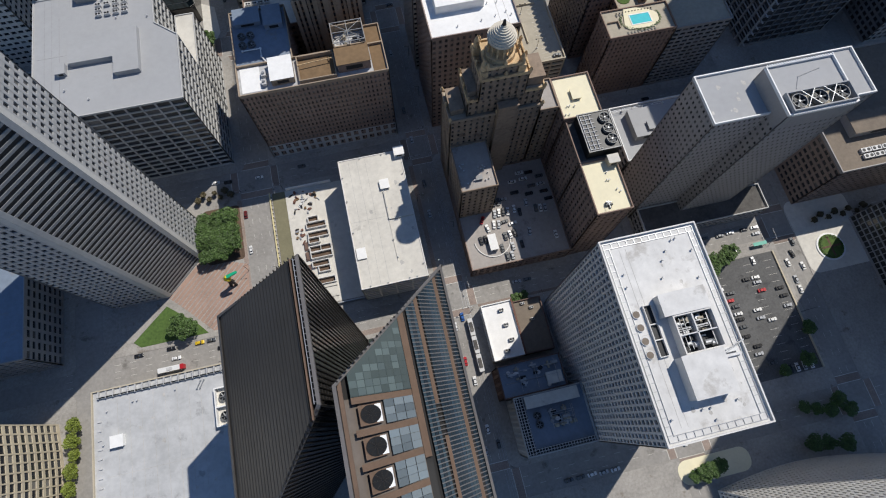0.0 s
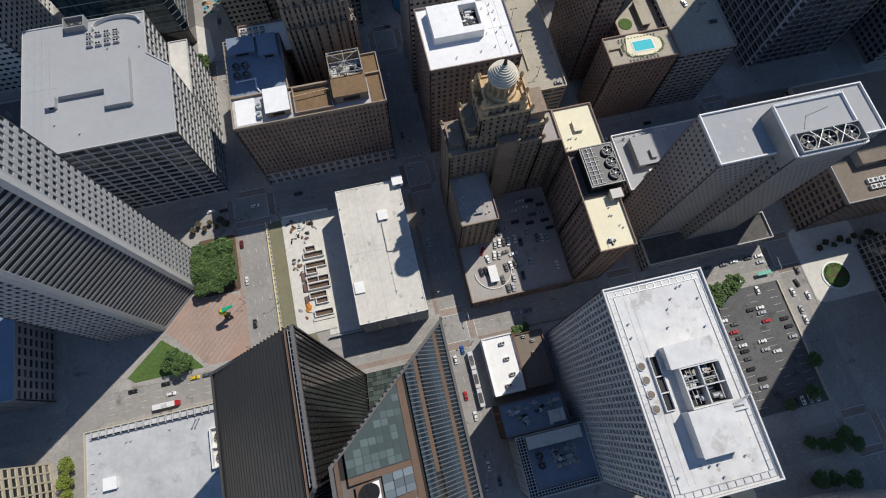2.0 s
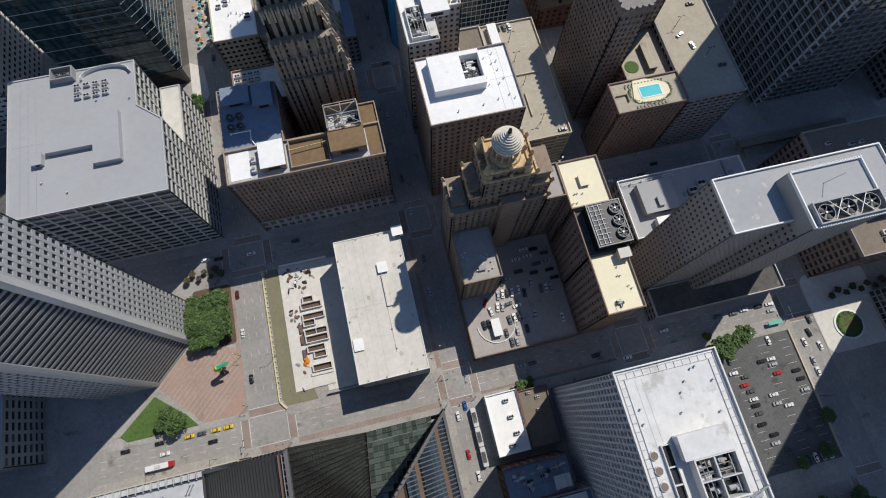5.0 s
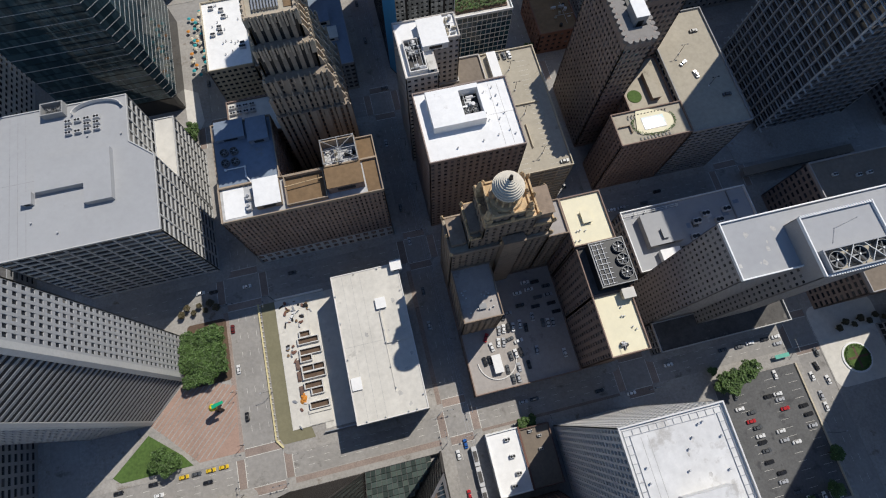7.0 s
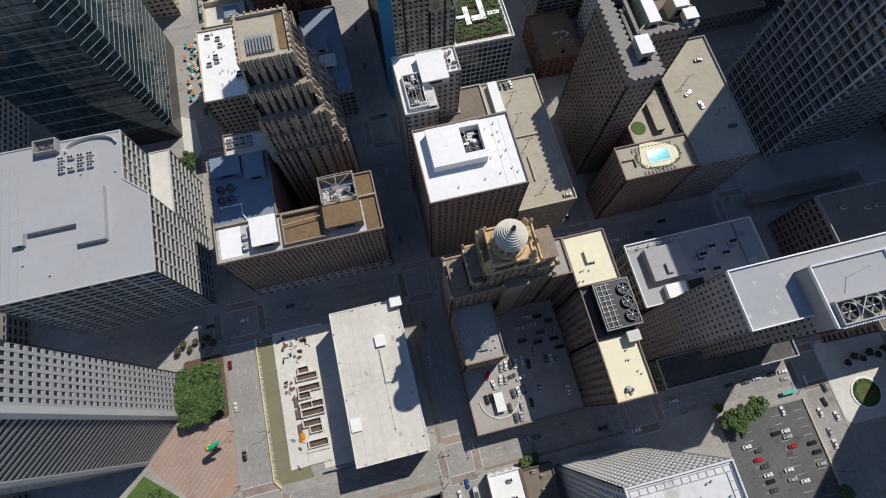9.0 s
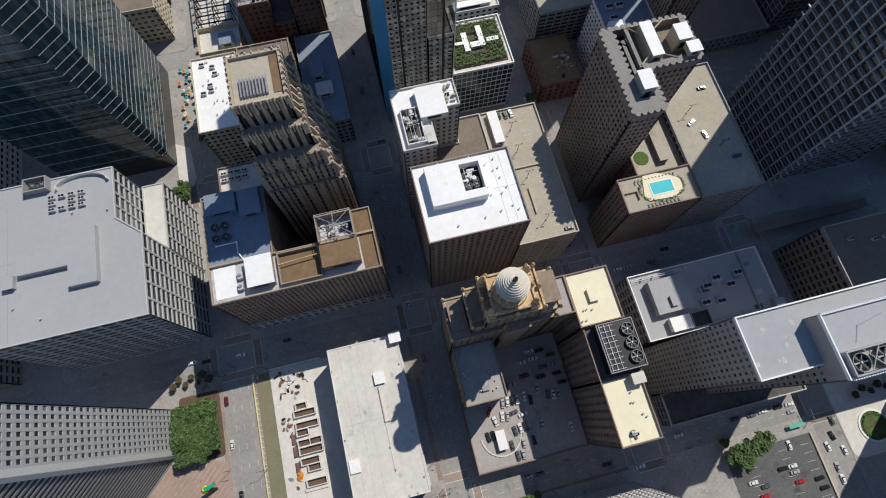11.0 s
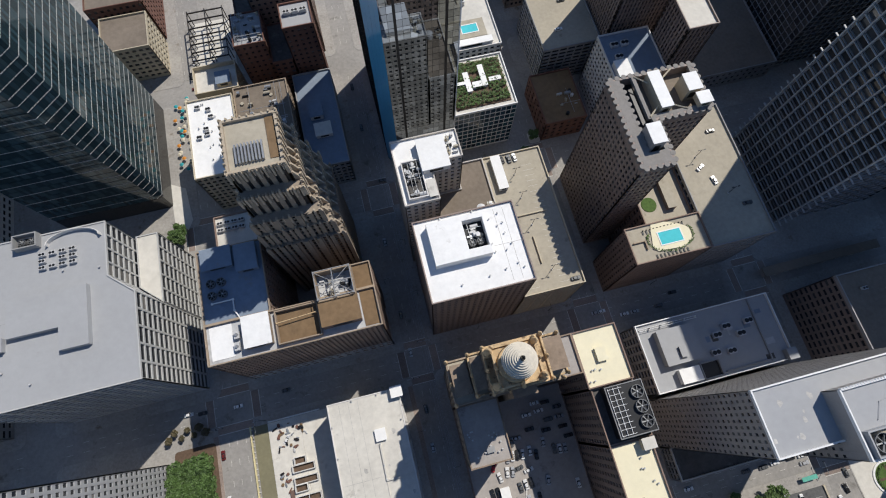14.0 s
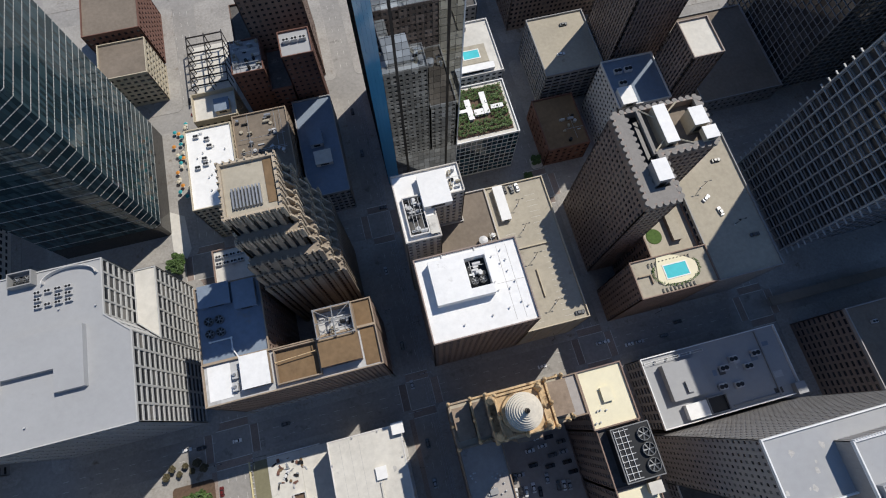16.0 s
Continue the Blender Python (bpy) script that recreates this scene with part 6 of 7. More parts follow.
# ---- plaza ----
plaza = thing("plaza_paving", "red-brown brick plaza paving with pale diagonal stripes", "paving", kind="structure")
part("paving", Shape().prism([(-126, 93.8), (-119, 87), (-104, 71), (-84, 71), (-82.6, 104), (-106, 113)], 0.1, 0.2), PLAZA, plaza)
c45 = math.sqrt(0.5)
for k in range(22):
    off = -31 + k * 2.3
    q = []
    for s, w in ((-30, 0), (30, 0), (30, 0.45), (-30, 0.45)):
        x, y = -103.5 + s * c45 + (off + w) * c45, 91 + s * c45 - (off + w) * c45
        q.append((x, y))
    # each stripe is trimmed to the paved area
    lo, hi = None, None
    for n in range(121):
        f = n / 120
        x, y = q[0][0] + (q[1][0] - q[0][0]) * f, q[0][1] + (q[1][1] - q[0][1]) * f
        if y > 72 and x < -84 and y < 93.5 + (x + 126) * 0.9 and x + y > -32.6:
            lo = f if lo is None else lo
            hi = f
    if lo is not None and hi - lo > 0.03:
        def p(f, w):
            return (q[0][0] + (q[1][0] - q[0][0]) * f + w * c45, q[0][1] + (q[1][1] - q[0][1]) * f - w * c45)
        part("pale_stripe", Shape().prism([p(lo, 0.55), p(hi, 0.55), p(hi, 0), p(lo, 0)], 0.2, 0.206), WALK, plaza)
lawn = part("lawn", Shape().prism([(-128, 90), (-146, 74), (-142, 70.5), (-107, 70.5), (-112, 76.5)], 0.16, 0.3), GRASS)
tagged(lawn, "three-cornered green lawn beside a brick plaza", "lawn", kind="structure")
tagged(part("lawn_kerb", Shape().prism([(-128.6, 90.6), (-147.4, 74), (-146, 73.4), (-127.6, 89.6)], 0.16, 0.5), WALK), "pale kerb along a lawn", "kerb", kind="structure")
tagged(part("tree_bed", Shape().prism(rounded(-104, -83.5, 107.5, 140.5, 2), 0.16, 0.3), SOIL), "brown planting bed under plaza trees", "bed", kind="structure")
art = thing("sculpture", "tall abstract plaza sculpture in green, yellow and black", "sculpture", (-91, 94.5, 0.2))
GREENP = material("green enamel", (0.02, 0.42, 0.22), 0.4, var=0.1, bump=0.0)
YELLOWP = material("yellow enamel", (0.7, 0.55, 0.03), 0.4, var=0.1, bump=0.0)
part("leg", Shape().bar((-1.5, -1, 0), (-0.6, 0, 8), 0.8, 8).bar((1.2, -1.2, 0), (0.2, 0, 8), 0.7, 8).bar((0, 1.4, 0), (0, 0.2, 8), 0.6, 8), BLACKMETAL, art)
part("figure", Shape().drum(0, 0, 8, 11, 1.3, 1.9, 12).drum(0, 0, 11, 13, 1.9, 0.5, 12), YELLOWP, art)
part("wing", Shape().hexa([(0.5, -0.9, 12), (6.4, 0.6, 13.6), (6.2, 1.8, 13.6), (0.2, 1.0, 12)], [(0.5, -0.9, 13), (6.4, 0.6, 14.3), (6.2, 1.8, 14.3), (0.2, 1.0, 13)]), GREENP, art)

# ---- building site ----
site = thing("building_site", "pale concrete building site with open pits", "building site", kind="structure")
part("slab", Shape().box(-56.9, -40.5, 75, 143, 0.16, 0.6), ROOF_PALE, site)
part("slab", Shape().box(-40.45, -22.1, 72, 143, 0.16, 0.45), ROOF_PALE, site)
part("olive_strip", Shape().prism([(-64.2, 73), (-62.2, 69.5), (-46.2, 69.5), (-47.6, 74.9), (-57, 74.9), (-57, 143), (-64.2, 143)], -0.1, 0.3), material("olive gravel", (0.2, 0.185, 0.115), 0.9, var=0.15, fine=0.6), site)
part("barrier", Shape().box(-66.0, -65.3, 72, 143.5, 0.0, 1.0), YELLOW, site, "weathered yellow barrier")
part("barrier", Shape().prism([(-66.0, 72), (-62.8, 67.8), (-62.2, 68.4), (-65.3, 72.4)], 0.0, 1.0), YELLOW, site)
for k in range(26):
    part("barrier_post", Shape().box(-65.1, -64.6, 74 + k * 2.7, 74.4 + k * 2.7, 0.0, 1.4), PRECAST, site)
for k, (x0, x1, y0, y1) in enumerate(((-45.9, -40.7, 120.4, 123.2), (-47.3, -36.9, 116.8, 119.6), (-47.2, -36.3, 111.0, 113.8), (-47.3, -41.7, 107.6, 110.4), (-47.4, -41.7, 102.4, 105.2),
                                      (-41.3, -36.0, 102.4, 105.2), (-47.3, -36.1, 98.6, 101.6), (-47.3, -38.5, 93.6, 96.4), (-44.3, -38.4, 90.2, 93.0), (-46, -36.6, 83.2, 86.2))):
    part("pit", ring(Shape(), rect(x0 - 0.4, x1 + 0.4, y0 - 0.4, y1 + 0.4), 0.4, 0.5, 2.4 - 0.1 * (k % 3)), ROOF_DECK, site)
    part("pit_floor", Shape().box(x0, x1, y0, y1, 0.61, 0.64), SOIL, site)
part("plinth", Shape().box(-47.7, -36.2, 81.0, 82.7, 0.6, 1.3), ROOF_PALE, site)
part("plinth", Shape().box(-47.7, -36, 75.2, 80.6, 0.6, 0.9), ROOF_PALE, site)
rng = random.Random(91)
for k in range(46):
    x, y = (rng.uniform(-54, -38), rng.uniform(126, 141)) if k < 30 else (rng.uniform(-54.5, -48.5), rng.uniform(74, 120))
    w, d, h = rng.uniform(0.3, 1.6), rng.uniform(0.15, 0.6), rng.uniform(0.2, 0.9)
    m = rng.choice((BLACKMETAL, ROOF_RUST, PALEMETAL, REDBRICK, STEEL, BRONZE))
    ob = part("site_rubble", Shape().box(-w, w, -d, d, 0, h).box(-w * 0.6, w * 0.4, -d * 1.5, d * 1.2, h, h + 0.2), m)
    ob.matrix_basis = pose(x, y, 0.6, 0, 0, rng.uniform(0, 180))
    tagged(ob, "small pile of building material on a concrete slab", "building material", group="site rubble")
ORANGE = material("orange site cover", (0.6, 0.24, 0.04), 0.8, var=0.3, fine=0.8)
heap = Shape()
for k in range(5):
    heap.drum(-49.6 + 0.5 * (k % 3), 88 + k * 0.8, 0.6, 1.4 + 0.3 * (k % 2), 1.7 - 0.2 * k, 0.6, 9)
tagged(part("orange_heap", heap, ORANGE), "orange heap of material on a building site", "heap")
for y in (90.5, 98, 104):
    tagged(part("brick_stack", Shape().box(-50.5, -48.6, y, y + 5, 0.6, 1.3).box(-50.2, -49, y + 0.5, y + 4, 1.3, 1.7), DARKBRICK), "long stack of brown bricks", "brick stack")
wallb = thing("site_wall", "white site hoarding wall with bracing", "wall")
part("panel", Shape().box(-56, -30, 143.2, 143.7, 0.16, 3.0), WHITEPAINT, wallb)
part("rail", Shape().box(-41, -23, 70.3, 70.8, 0.16, 2.4), STEEL, wallb)

# ---- parking lot and round garden ----
lot = part("parking_lot", Shape().box(159, 206.5, -20, 46, 0.1, 0.22), LOT)
tagged(lot, "worn grey asphalt parking lot", "parking lot", kind="structure")
marks = Shape()
for i in range(15):
    y = -16 + i * 4.1
    for x in (168, 186.5, 198.5):
        marks.box(x, x + 4.8, y, y + 0.12, 0.22, 0.226)
tagged(part("bay_lines", marks, LINE, kind="structure"), "faded white parking bay lines", "marking")
tagged(part("lot_wall", Shape().box(205.6, 206.4, -20, 46, 0.2, 1.0), BEIGE), "low tan wall along a parking lot", "wall", kind="structure")
disc = thing("round_garden", "round green garden bed with a white rim", "garden", (240, 41, 0.16))
part("rim", Shape().drum(0, 0, 0, 0.5, 8.2, 8.2, 40), WHITEPAINT, disc)
part("lawn", Shape().drum(0, 0, 0.5, 0.62, 7.2, 7.2, 40), GRASS, disc)
part("path", Shape().box(-6.5, 6.5, -0.6, 0.6, 0.62, 0.66).box(-0.6, 0.6, -6.5, 6.5, 0.62, 0.665), SOIL, disc)
hd = Shape()
rng = random.Random(5)
for k in range(26):
    a = 2 * math.pi * k / 26
    leafy(hd, rng, 6.2 * math.cos(a), 6.2 * math.sin(a), 1.1, 0.8, 0.7, 16, 0.35)
part("hedge", hd, LEAF, disc)
shelter = thing("bus_shelter", "green-roofed bus shelter on a pavement", "shelter", (199.5, 51.2, 0.16))
part("roof", Shape().box(-4, 4, -1, 1, 2.5, 2.7), material("green metal roof", (0.12, 0.42, 0.33), 0.5, var=0.1), shelter)
for x in (-3.6, 3.6):
    for y in (-0.8, 0.8):
        part("post", Shape().box(x - 0.08, x + 0.08, y - 0.08, y + 0.08, 0, 2.5), STEEL, shelter)

# ---- road markings ----
lanes = Shape()
for x in (-77, -73, -68.5, 23.2, 27.3, 119.2, 123.8, 214, 218):
    for k in range(60):
        y = -120 + k * 9.5
        if any(a - 4 < y + 1.5 < b2 + 4 for a, b2 in ROWS_V):
            lanes.box(x - 0.07, x + 0.07, y, y + 3, 0.004, 0.008)
for y in (57.3, 60.6, 64.0, 152, 156.8, 249.5, 254.5, -40, -35.5):
    for k in range(62):
        x = -180 + k * 8
        if any(a - 4 < x + 1.5 < b2 + 4 for a, b2 in COLS):
            lanes.box(x, x + 3, y - 0.07, y + 0.07, 0.004, 0.008)
tagged(part("lane_lines", lanes, LINE, kind="structure"), "worn white dashed lane lines", "marking")
SX = ((-82, -63.6), (19.1, 31.4), (114.6, 128.4), (209.1, 222.9))
SY = ((-44.9, -30.6), (53.6, 67.6), (147.6, 161.4), (245.1, 259.4))
for x0, x1 in SX:
    for y0, y1 in SY:
        for q in ((x0 + 0.2, x1 - 0.2, y0 - 4.2, y0 - 0.6), (x0 + 0.2, x1 - 0.2, y1 + 0.6, y1 + 4.2), (x0 - 4.2, x0 - 0.6, y0 + 0.2, y1 - 0.2), (x1 + 0.6, x1 + 4.2, y0 + 0.2, y1 - 0.2)):
            w = part("crosswalk", Shape().box(*q, 0.002, 0.014), BRICKWALK)
            tagged(w, "brick-paved crosswalk with white edge lines", "crosswalk", group="crosswalks", kind="structure")
            if q[1] - q[0] > q[3] - q[2]:
                e = Shape().box(q[0], q[1], q[2] - 0.35, q[2] - 0.1, 0.003, 0.012).box(q[0], q[1], q[3] + 0.1, q[3] + 0.35, 0.003, 0.012)
            else:
                e = Shape().box(q[0] - 0.35, q[0] - 0.1, q[2], q[3], 0.003, 0.012).box(q[1] + 0.1, q[1] + 0.35, q[2], q[3], 0.003, 0.012)
            part("edge_line", e, LINE, w)
for x0, x1, y0, y1 in ((36, 110, 52, 53.4), (-59, 14.5, 50.5, 53.2), (16.5, 18.9, 70, 143), (-84.4, -81.9, 71, 143)):
    tagged(part("brick_strip", Shape().box(x0, x1, y0, y1, 0.161, 0.175), BRICKWALK), "strip of brown brick paving along a kerb", "paving", kind="structure")


# ---- vehicles ----
def make_car(name, paint, label, length=4.7, width=1.86, high=1.45, van=False):
    b = thing(name, label, "car")
    L, W = length / 2, width / 2

    def loop(x0, x1, w, z, r=0.25):
        return [(x0 + r, -w, z), (x1 - r, -w, z), (x1, -w + r, z), (x1, w - r, z), (x1 - r, w, z), (x0 + r, w, z), (x0, w - r, z), (x0, -w + r, z)]
    body = Shape().hexa(loop(-L, L, W, 0.28), loop(-L + 0.04, L - 0.04, W - 0.03, 0.85))
    body.hexa(loop(-L + 0.05, L - 0.05, W - 0.04, 0.85), loop(-L + 0.3, L - 0.25, W - 0.12, 0.96))
    part("body", body, paint, b)
    c0, c1 = (-L + 0.1, L - 1.0) if van else (-L + 0.75, L - 1.35)
    part("window_band", Shape().hexa(loop(c0, c1, W - 0.1, 0.95), loop(c0 + 0.4, c1 - 0.55, W - 0.28, high - 0.06)), GLASS, b)
    part("roof", Shape().hexa(loop(c0 + 0.38, c1 - 0.52, W - 0.27, high - 0.06), loop(c0 + 0.5, c1 - 0.65, W - 0.34, high)), paint, b)
    for x in (-L + 0.85, L - 0.9):
        for y in (-W + 0.08, W - 0.08):
            part("wheel", Shape().bar((x, y - 0.11, 0.32), (x, y + 0.11, 0.32), 0.32, 10), RUBBER, b)
    for y in (-W + 0.35, W - 0.35):
        part("headlight", Shape().box(L - 0.06, L + 0.005, y - 0.2, y + 0.2, 0.62, 0.76), WHITEPAINT, b)
    return b


def paint(name, c):
    return material(name, c, 0.3, 0.1, var=0.04, bump=0.0, spec=0.6)


PAINTS = {"white": paint("white car paint", (0.75, 0.75, 0.74)), "silver": paint("silver car paint", (0.42, 0.43, 0.45)), "black": paint("black car paint", (0.015, 0.015, 0.017)),
          "grey": paint("dark grey car paint", (0.09, 0.095, 0.1)), "red": paint("red car paint", (0.45, 0.02, 0.025)), "maroon": paint("maroon car paint", (0.14, 0.02, 0.02)),
          "blue": paint("blue car paint", (0.02, 0.1, 0.35)), "yellow": paint("yellow taxi paint", (0.75, 0.5, 0.02))}
MASTERS = {}


def park(colour, x, y, turn, z=0.0, group="parked cars"):
    if colour not in MASTERS:
        MASTERS[colour] = make_car("car", PAINTS[colour], f"{colour} car standing on a city street or deck")
        tagged(MASTERS[colour], group=group)
        MASTERS[colour].matrix_basis = pose(x, y, z, 0, 0, turn)
        return
    copy_thing(MASTERS[colour], pose(x, y, z, 0, 0, turn))


mix = ("white", "silver", "black", "grey", "white", "grey", "silver", "black", "white", "black")
LOT_CARS = [(192.8, 42.9, 90), (184.7, 33.6, 0), (190.1, 33.6, 0), (190.1, 30.8, 0), (167.7, 31.2, 0), (173.2, 28.2, 0), (200.9, 25.1, 0), (201.5, 20.6, 0),
            (201.2, 15.0, 0), (173.1, 20.6, 0), (172.7, 16.5, 0), (172.6, 13.4, 0), (183.9, 16.3, 0), (183.9, 11.8, 0), (189.6, 9.6, 0), (173.0, 9.3, 0),
            (172, 4, 0), (176, -2, 0), (175, -6, 0), (180, -12, 0), (184, -17, 90), (188, -17, 90), (192, -17, 90), (196, -17, 90), (200, -17, 90), (168, 38, 90)]
for k, (x, y, a) in enumerate(LOT_CARS):
    park(mix[k * 7 % 10], x, y, a, 0.22)
park("red", 190.7, 26.0, 0, 0.22)
park("red", 171.0, 24.2, 0, 0.22)
DECK_CARS = [(55.9, 97.9, 80), (58.4, 98.2, 80), (60.9, 98.2, 80), (63.4, 97.9, 80), (59.8, 92.4, 10), (62.5, 105.5, 0), (44.8, 84.4, 95), (47.4, 84.5, 95), (58.3, 84.1, 95),
             (61.1, 84.7, 95), (60.9, 77.8, 90), (75.9, 119.2, 0), (81, 118.4, 0), (76.9, 115.2, 0), (80.4, 110.1, 0), (86, 110.3, 0), (77.8, 105.7, 0), (87.6, 100.7, 0),
             (79.0, 96.5, 85), (81.6, 96, 85), (84.2, 95.6, 85), (67.2, 98.6, 85), (69.8, 96.1, 85), (85.5, 79.3, 90), (55, 78, 90), (72, 84, 80), (70, 108, 0),
             (57.2, 104.5, 80), (59.8, 104.6, 80), (54.0, 92.0, 80), (56.6, 91.6, 80), (64.2, 90.5, 10), (63.8, 84.9, 95), (50, 90.6, 100), (56.5, 72.8, 90), (59.2, 72.9, 90),
             (66, 77.8, 90), (86.3, 105.5, 0), (86.2, 115, 0), (70.4, 114.6, 0), (74.6, 100.8, 85)]
for k, (x, y, a) in enumerate(DECK_CARS):
    park(mix[(k * 3 + 1) % 10], x, y, a, 12.02)
park("red", 48.3, 95.8, 60, 12.02)
STREET_CARS = [(-111.9, 66.2, 0, "yellow"), (-98.8, 66.2, 0, "yellow"), (-92.5, 66.2, 0, "yellow"), (-105.8, 66.2, 0, "grey"), (-126.6, 66.4, 0, "black"), (-100.7, 61.1, 0, "black"),
               (-143.2, 66.4, 0, "black"), (-124.4, 60.8, 0, "white"), (-80.3, 133.4, 90, "maroon"), (-79.8, 111.7, 90, "white"), (-78.4, 87.1, 90, "black"), (22.2, 25.3, 90, "red"),
               (24.6, 14.5, 90, "white"), (21.4, 44.2, 90, "white"), (26.1, 48.5, 90, "blue"), (22, 111, 90, "silver"), (23, 130, 90, "grey"), (216.3, 41.9, 100, "black"),
               (211.8, 37.6, 95, "white"), (219.3, 34, 95, "white"), (212.2, 27.6, 90, "silver"), (212.2, 21.8, 90, "white"), (219.5, 48.6, 95, "grey"), (180.4, 61, 0, "grey"),
               (186.8, 61.5, 0, "white"), (195.4, 61.5, 0, "black"), (201.8, 61.4, 0, "white"), (201.3, 57.8, 0, "silver"), (171, 61.4, 0, "grey"), (25, -10, 90, "white"), (21.6, -20, 90, "silver"),
               (28.6, -18, 90, "grey"), (118, 180, 90, "grey"), (118.2, 190, 90, "silver"), (117.8, 205, 90, "white"), (118, 216, 90, "black"), (125, 156, 0, "silver"), (140, 151.5, 0, "white"),
               (146, 151.5, 0, "silver"), (21.5, 181, 90, "grey"), (22, 224, 90, "silver"), (120.5, -38, 80, "white"), (70, -42, 5, "white"), (64, -42, 5, "grey"), (76, -42.5, 5, "silver"),
               (82, -42.5, 5, "white"), (58, -42, 5, "grey"), (116, 52, 0, "white"), (-77, 290, 90, "grey"), (-73, 362, 90, "black"), (-70, 372, 90, "white"), (-71, 352, 0, "maroon"), (24, 330, 90, "black"),
               (24, 300, 90, "grey"), (60, 61, 0, "silver"), (66, 61, 0, "grey"), (-70, 155, 0, "white"), (-88, 156, 0, "black"), (-95, 157, 0, "white"), (-45, 157, 0, "grey"), (-48.5, 133, 55, "white"), (128, 156, 0, "white"), (160, 151.4, 0, "grey"), (170, 156.5, 0, "black"), (118, 230, 90, "white"), (117.8, 173, 90, "black"),
               (-66.8, 330, 90, "silver"), (-77, 345, 90, "white"), (28.5, 262, 0, "grey"), (22, 160, 90, "silver"), (100, 57, 0, "black"), (140, 61, 0, "white"), (91, 152, 0, "white")]
for x, y, a, c in STREET_CARS:
    park(c, x, y, a)
for k, (x, y, a) in enumerate([(90, 237.5, 95), (93.5, 237, 95), (96.5, 237.2, 95), (106.5, 169, 0)]):
    park(mix[k + 2], x, y, a, 43.02)
for k, (x, y, a) in enumerate([(186, 198, 100), (182, 206, 30), (195, 224, 0), (197, 183, 0), (150, 318, 0), (158, 338, 0)]):
    park(mix[k], x, y, a, 50.52 if y < 300 else 30.02)

bus = thing("bus", "white and red city bus waiting at a kerb", "bus", (-126.7, 55.6, 0))
part("body", Shape().prism(rounded(-6.5, 4.6, -1.3, 1.3, 0.35, 3), 0.35, 3.1), PAINTS["white"], bus)
part("rear", Shape().prism(rounded(4.65, 6.6, -1.3, 1.3, 0.35, 3), 0.35, 3.1), PAINTS["red"], bus)
part("window_band", Shape().box(-6.2, 4.4, -1.33, 1.33, 1.5, 2.5), GLASS, bus)
part("roof_unit", Shape().box(-2, 1, -0.8, 0.8, 3.1, 3.4), PALEMETAL, bus)
for x in (-4.2, 3.6):
    for y in (-1.15, 1.15):
        wh = part("wheel", Shape().bar((x, y - 0.15, 0.48), (x, y + 0.15, 0.48), 0.48, 12), RUBBER, bus)
        part("rim", Shape().bar((x, y - 0.17, 0.48), (x, y + 0.17, 0.48), 0.26, 12), STEEL, wh)
tram = thing("tram", "long grey light-rail tram on a city street", "tram", (29.3, 32, 0))
for k in range(3):
    part("car_body", Shape().prism(rounded(-1.3, 1.3, -14 + k * 9.6, -4.8 + k * 9.6, 0.4, 3), 0.4, 3.5), PALEMETAL, tram)
    part("window_band", Shape().box(-1.33, 1.33, -13.4 + k * 9.6, -5.4 + k * 9.6, 1.6, 2.6), GLASS, tram)
    part("roof_unit", Shape().box(-0.9, 0.9, -12 + k * 9.6, -7 + k * 9.6, 3.5, 3.9), ROOF_DARK, tram)
for y in (-11, -2, 8, 12):
    part("bogie", Shape().box(-1.1, 1.1, y - 1, y + 1, 0.05, 0.5), BLACKMETAL, tram)
rails = Shape()
for x in (28.2, 29.7, 30.6, 31.2):
    rails.box(x, x + 0.1, -120, 340, 0.003, 0.01)
tagged(part("tram_rails", rails, STEEL, kind="structure"), "steel tram rails set in the roadway", "rail")


# ---- street lamps, signals, parasols ----
post = thing("street_lamp", "dark steel street lamp with one long arm", "street lamp", (-64.5, 96, 0.0), group="street lamps")
part("post", Shape().drum(0, 0, 0, 9, 0.14, 0.09, 8), BLACKMETAL, post)
part("arm", Shape().bar((0, 0, 8.8), (-3.0, 0, 9.4), 0.07), BLACKMETAL, post)
part("lamp_head", Shape().box(-3.7, -2.9, -0.2, 0.2, 9.3, 9.5), STEEL, post)
for x, y, a in ((-57.5, 144.6, 0), (-82.4, 100, 180), (-82, 74, 180), (17, 80, 180), (17, 120, 180), (33.4, 100, 0), (-100, 52.5, 90), (-130, 52.5, 90), (70, 52, 90), (180, 52, 90), (207.5, 10, 180),
                (33, 190, 0), (33, 220, 0), (112.5, 190, 0), (130.8, 210, 180), (17, 200, 180), (-61, 200, 0), (100, 163.5, 270), (60, 163.5, 270), (160, 163.8, 270), (-79.5, 330, 180), (-62, 345, 0)):
    copy_thing(post, pose(x, y, 0.16, 0, 0, a))
signal = thing("traffic_signal", "steel traffic signal mast with a long arm", "traffic signal", (17.6, 66, 0.16), group="traffic signals")
part("mast", Shape().drum(0, 0, 0, 6.2, 0.16, 0.12, 8), STEEL, signal)
part("arm", Shape().bar((0, 0, 6), (6.5, 0, 6.4), 0.1), STEEL, signal)
for x in (3.2, 6.2):
    hd_s = part("signal_head", Shape().box(x - 0.2, x + 0.2, -0.2, 0.2, 5.4, 6.4), BLACKMETAL, signal)
    part("visor", Shape().box(x - 0.22, x + 0.22, -0.35, -0.2, 5.5, 5.6).box(x - 0.22, x + 0.22, -0.35, -0.2, 6.2, 6.3), BLACKMETAL, hd_s)
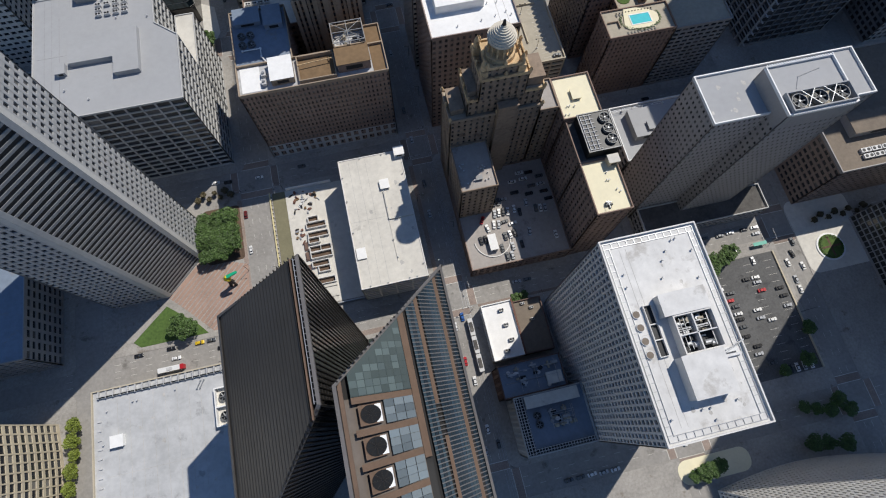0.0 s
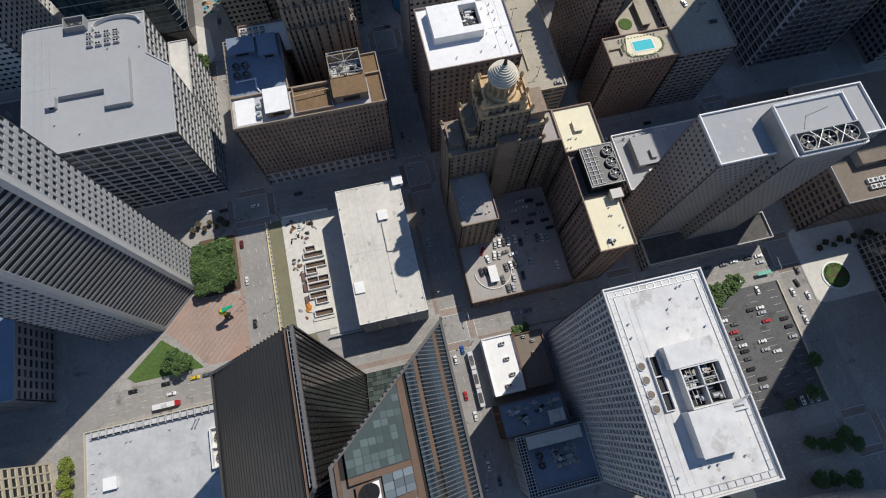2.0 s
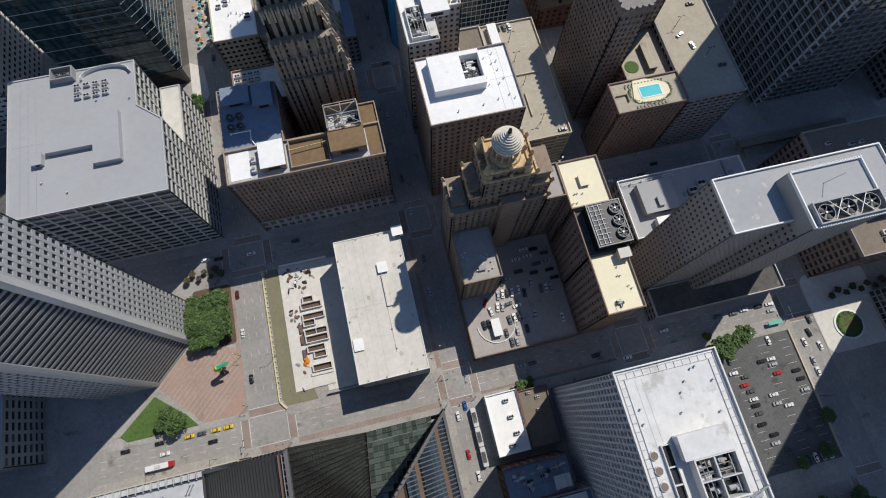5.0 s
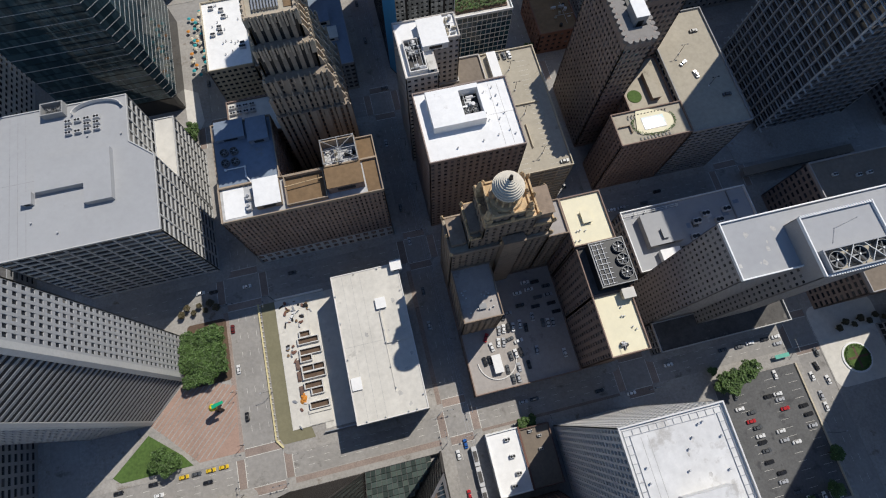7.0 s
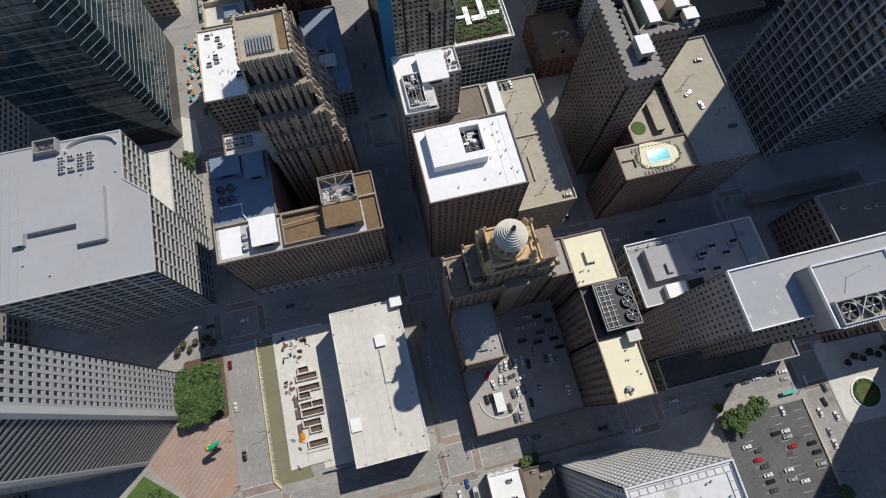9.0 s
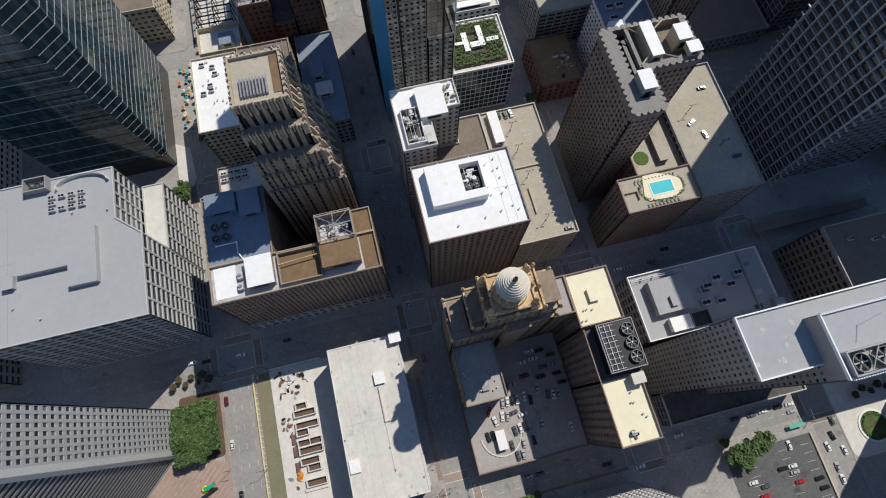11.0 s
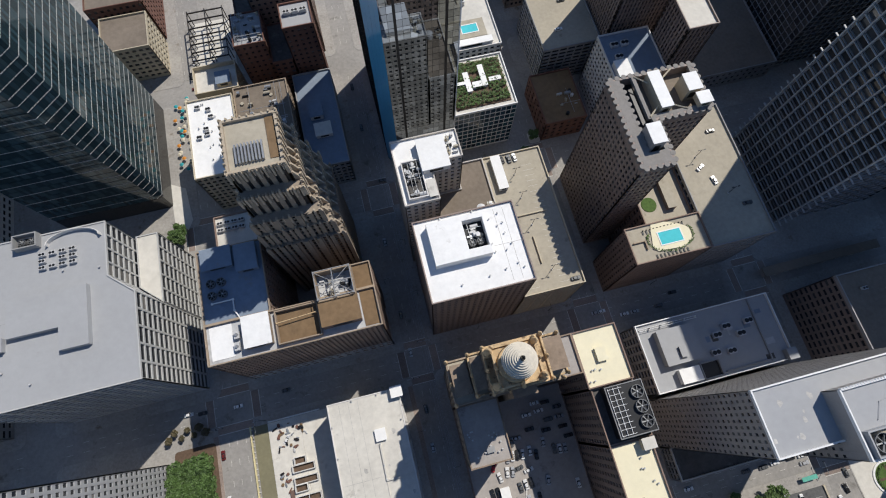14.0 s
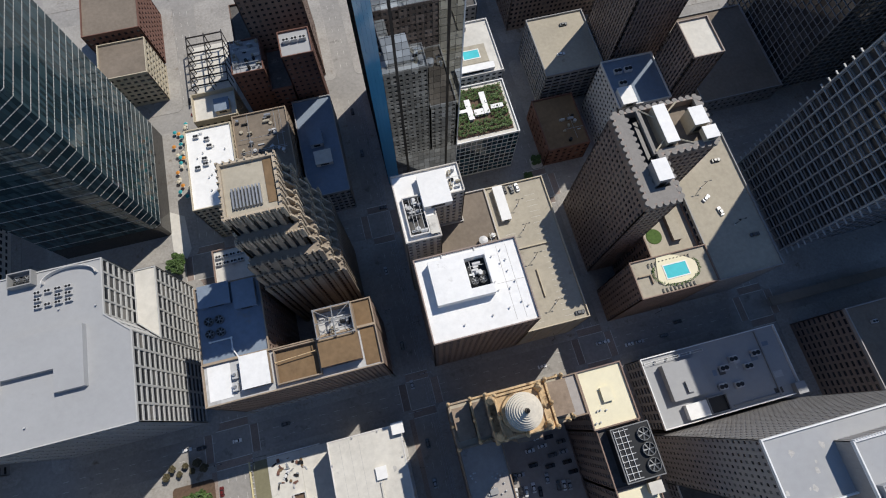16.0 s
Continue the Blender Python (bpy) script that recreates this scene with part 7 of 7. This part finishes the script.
for x, y, a in ((33, 51.8, 180), (33, 68.5, 270), (17.4, 51, 90), (-62.5, 51.5, 180), (-84.5, 51.5, 90), (130, 51.5, 180), (207.5, 51, 90), (17.4, 146, 0), (33, 163.5, 180), (112.7, 163.5, 90), (-61.5, 146, 270), (-83.5, 146, 0)):
    copy_thing(signal, pose(x, y, 0.16, 0, 0, a))
TEAL = material("teal canvas", (0.03, 0.3, 0.33), 0.8, var=0.1, bump=0.0)
SAND = material("cream canvas", (0.6, 0.54, 0.42), 0.8, var=0.1, bump=0.0)
rng = random.Random(17)
firsts = {}
for k in range(34):
    m = (TEAL, SAND, SAND, TEAL, SAND, ORANGE)[k % 6]
    x, y = rng.uniform(-85, -76), 296 + k * 1.5 + rng.uniform(-0.5, 0.5)
    if m.name not in firsts:
        b = thing("parasol", f"open {m.name} parasol on a pavement terrace", "parasol", (x, y, 0.16), group="parasols")
        part("pole", Shape().drum(0, 0, 0, 2.6, 0.05, 0.05, 6), STEEL, b)
        part("canopy", Shape().drum(0, 0, 2.2, 2.8, 1.25, 0.1, 8), m, b)
        part("base", Shape().drum(0, 0, 0, 0.12, 0.4, 0.4, 10), PRECAST, b)
        firsts[m.name] = b
    else:
        copy_thing(firsts[m.name], pose(x, y, 0.16, 0, 0, rng.uniform(0, 45)))
walkway = thing("covered_walkway", "long red-roofed covered walkway along a pavement", "walkway")
part("roof", Shape().box(-66.5, -64, 290, 345, 2.8, 3.0), material("faded red roofing", (0.42, 0.12, 0.13), 0.7, var=0.2), walkway)
for k in range(14):
    part("post", Shape().box(-66.3, -66.1, 291 + k * 4, 291.2 + k * 4, 0.16, 2.8), STEEL, walkway)
tri = Shape().prism([(-92, 265), (-85, 258.5), (-82, 264), (-84, 285), (-92.8, 290)], 0.16, 0.3)
tagged(part("paved_corner", tri, ROOF_PALE), "pale paved corner forecourt", "paving", kind="structure")
tagged(part("corner_plaza", Shape().prism(rounded(112, 150, -58, -46.5, 5), 0.16, 0.24), ROOF_CREAM), "pale sandy corner plaza", "paving", kind="structure")
tagged(part("garden_paving", Shape().prism(rounded(223.5, 262, 28, 72, 5), 0.16, 0.2), ROOF_PALE), "pale paving round a garden bed", "paving", kind="structure")
BRONZELEAF = material("bronze leaves", (0.085, 0.07, 0.035), 0.6, var=0.35, fine=0.5, coarse=0.12, vary=0.4, island=True, bump=0.0)
plant(make_tree(1.7, 4, 12, BRONZELEAF, "small bronze-leaved tree in a paved row"), [(236 + k * 4.5, 57.5 + (k % 2) * 2.4) for k in range(9)] + [(-105 + k * 3.1, 146.4 + (k % 2) * 3.2) for k in range(7)], seed=14)
tagged(part("pavement_bay", Shape().prism(rounded(121, 127.8, 264.5, 272, 1.5), -0.02, 0.16), ROOF_PALE), "pale kerbed pavement bay round a street tree", "paving", kind="structure")
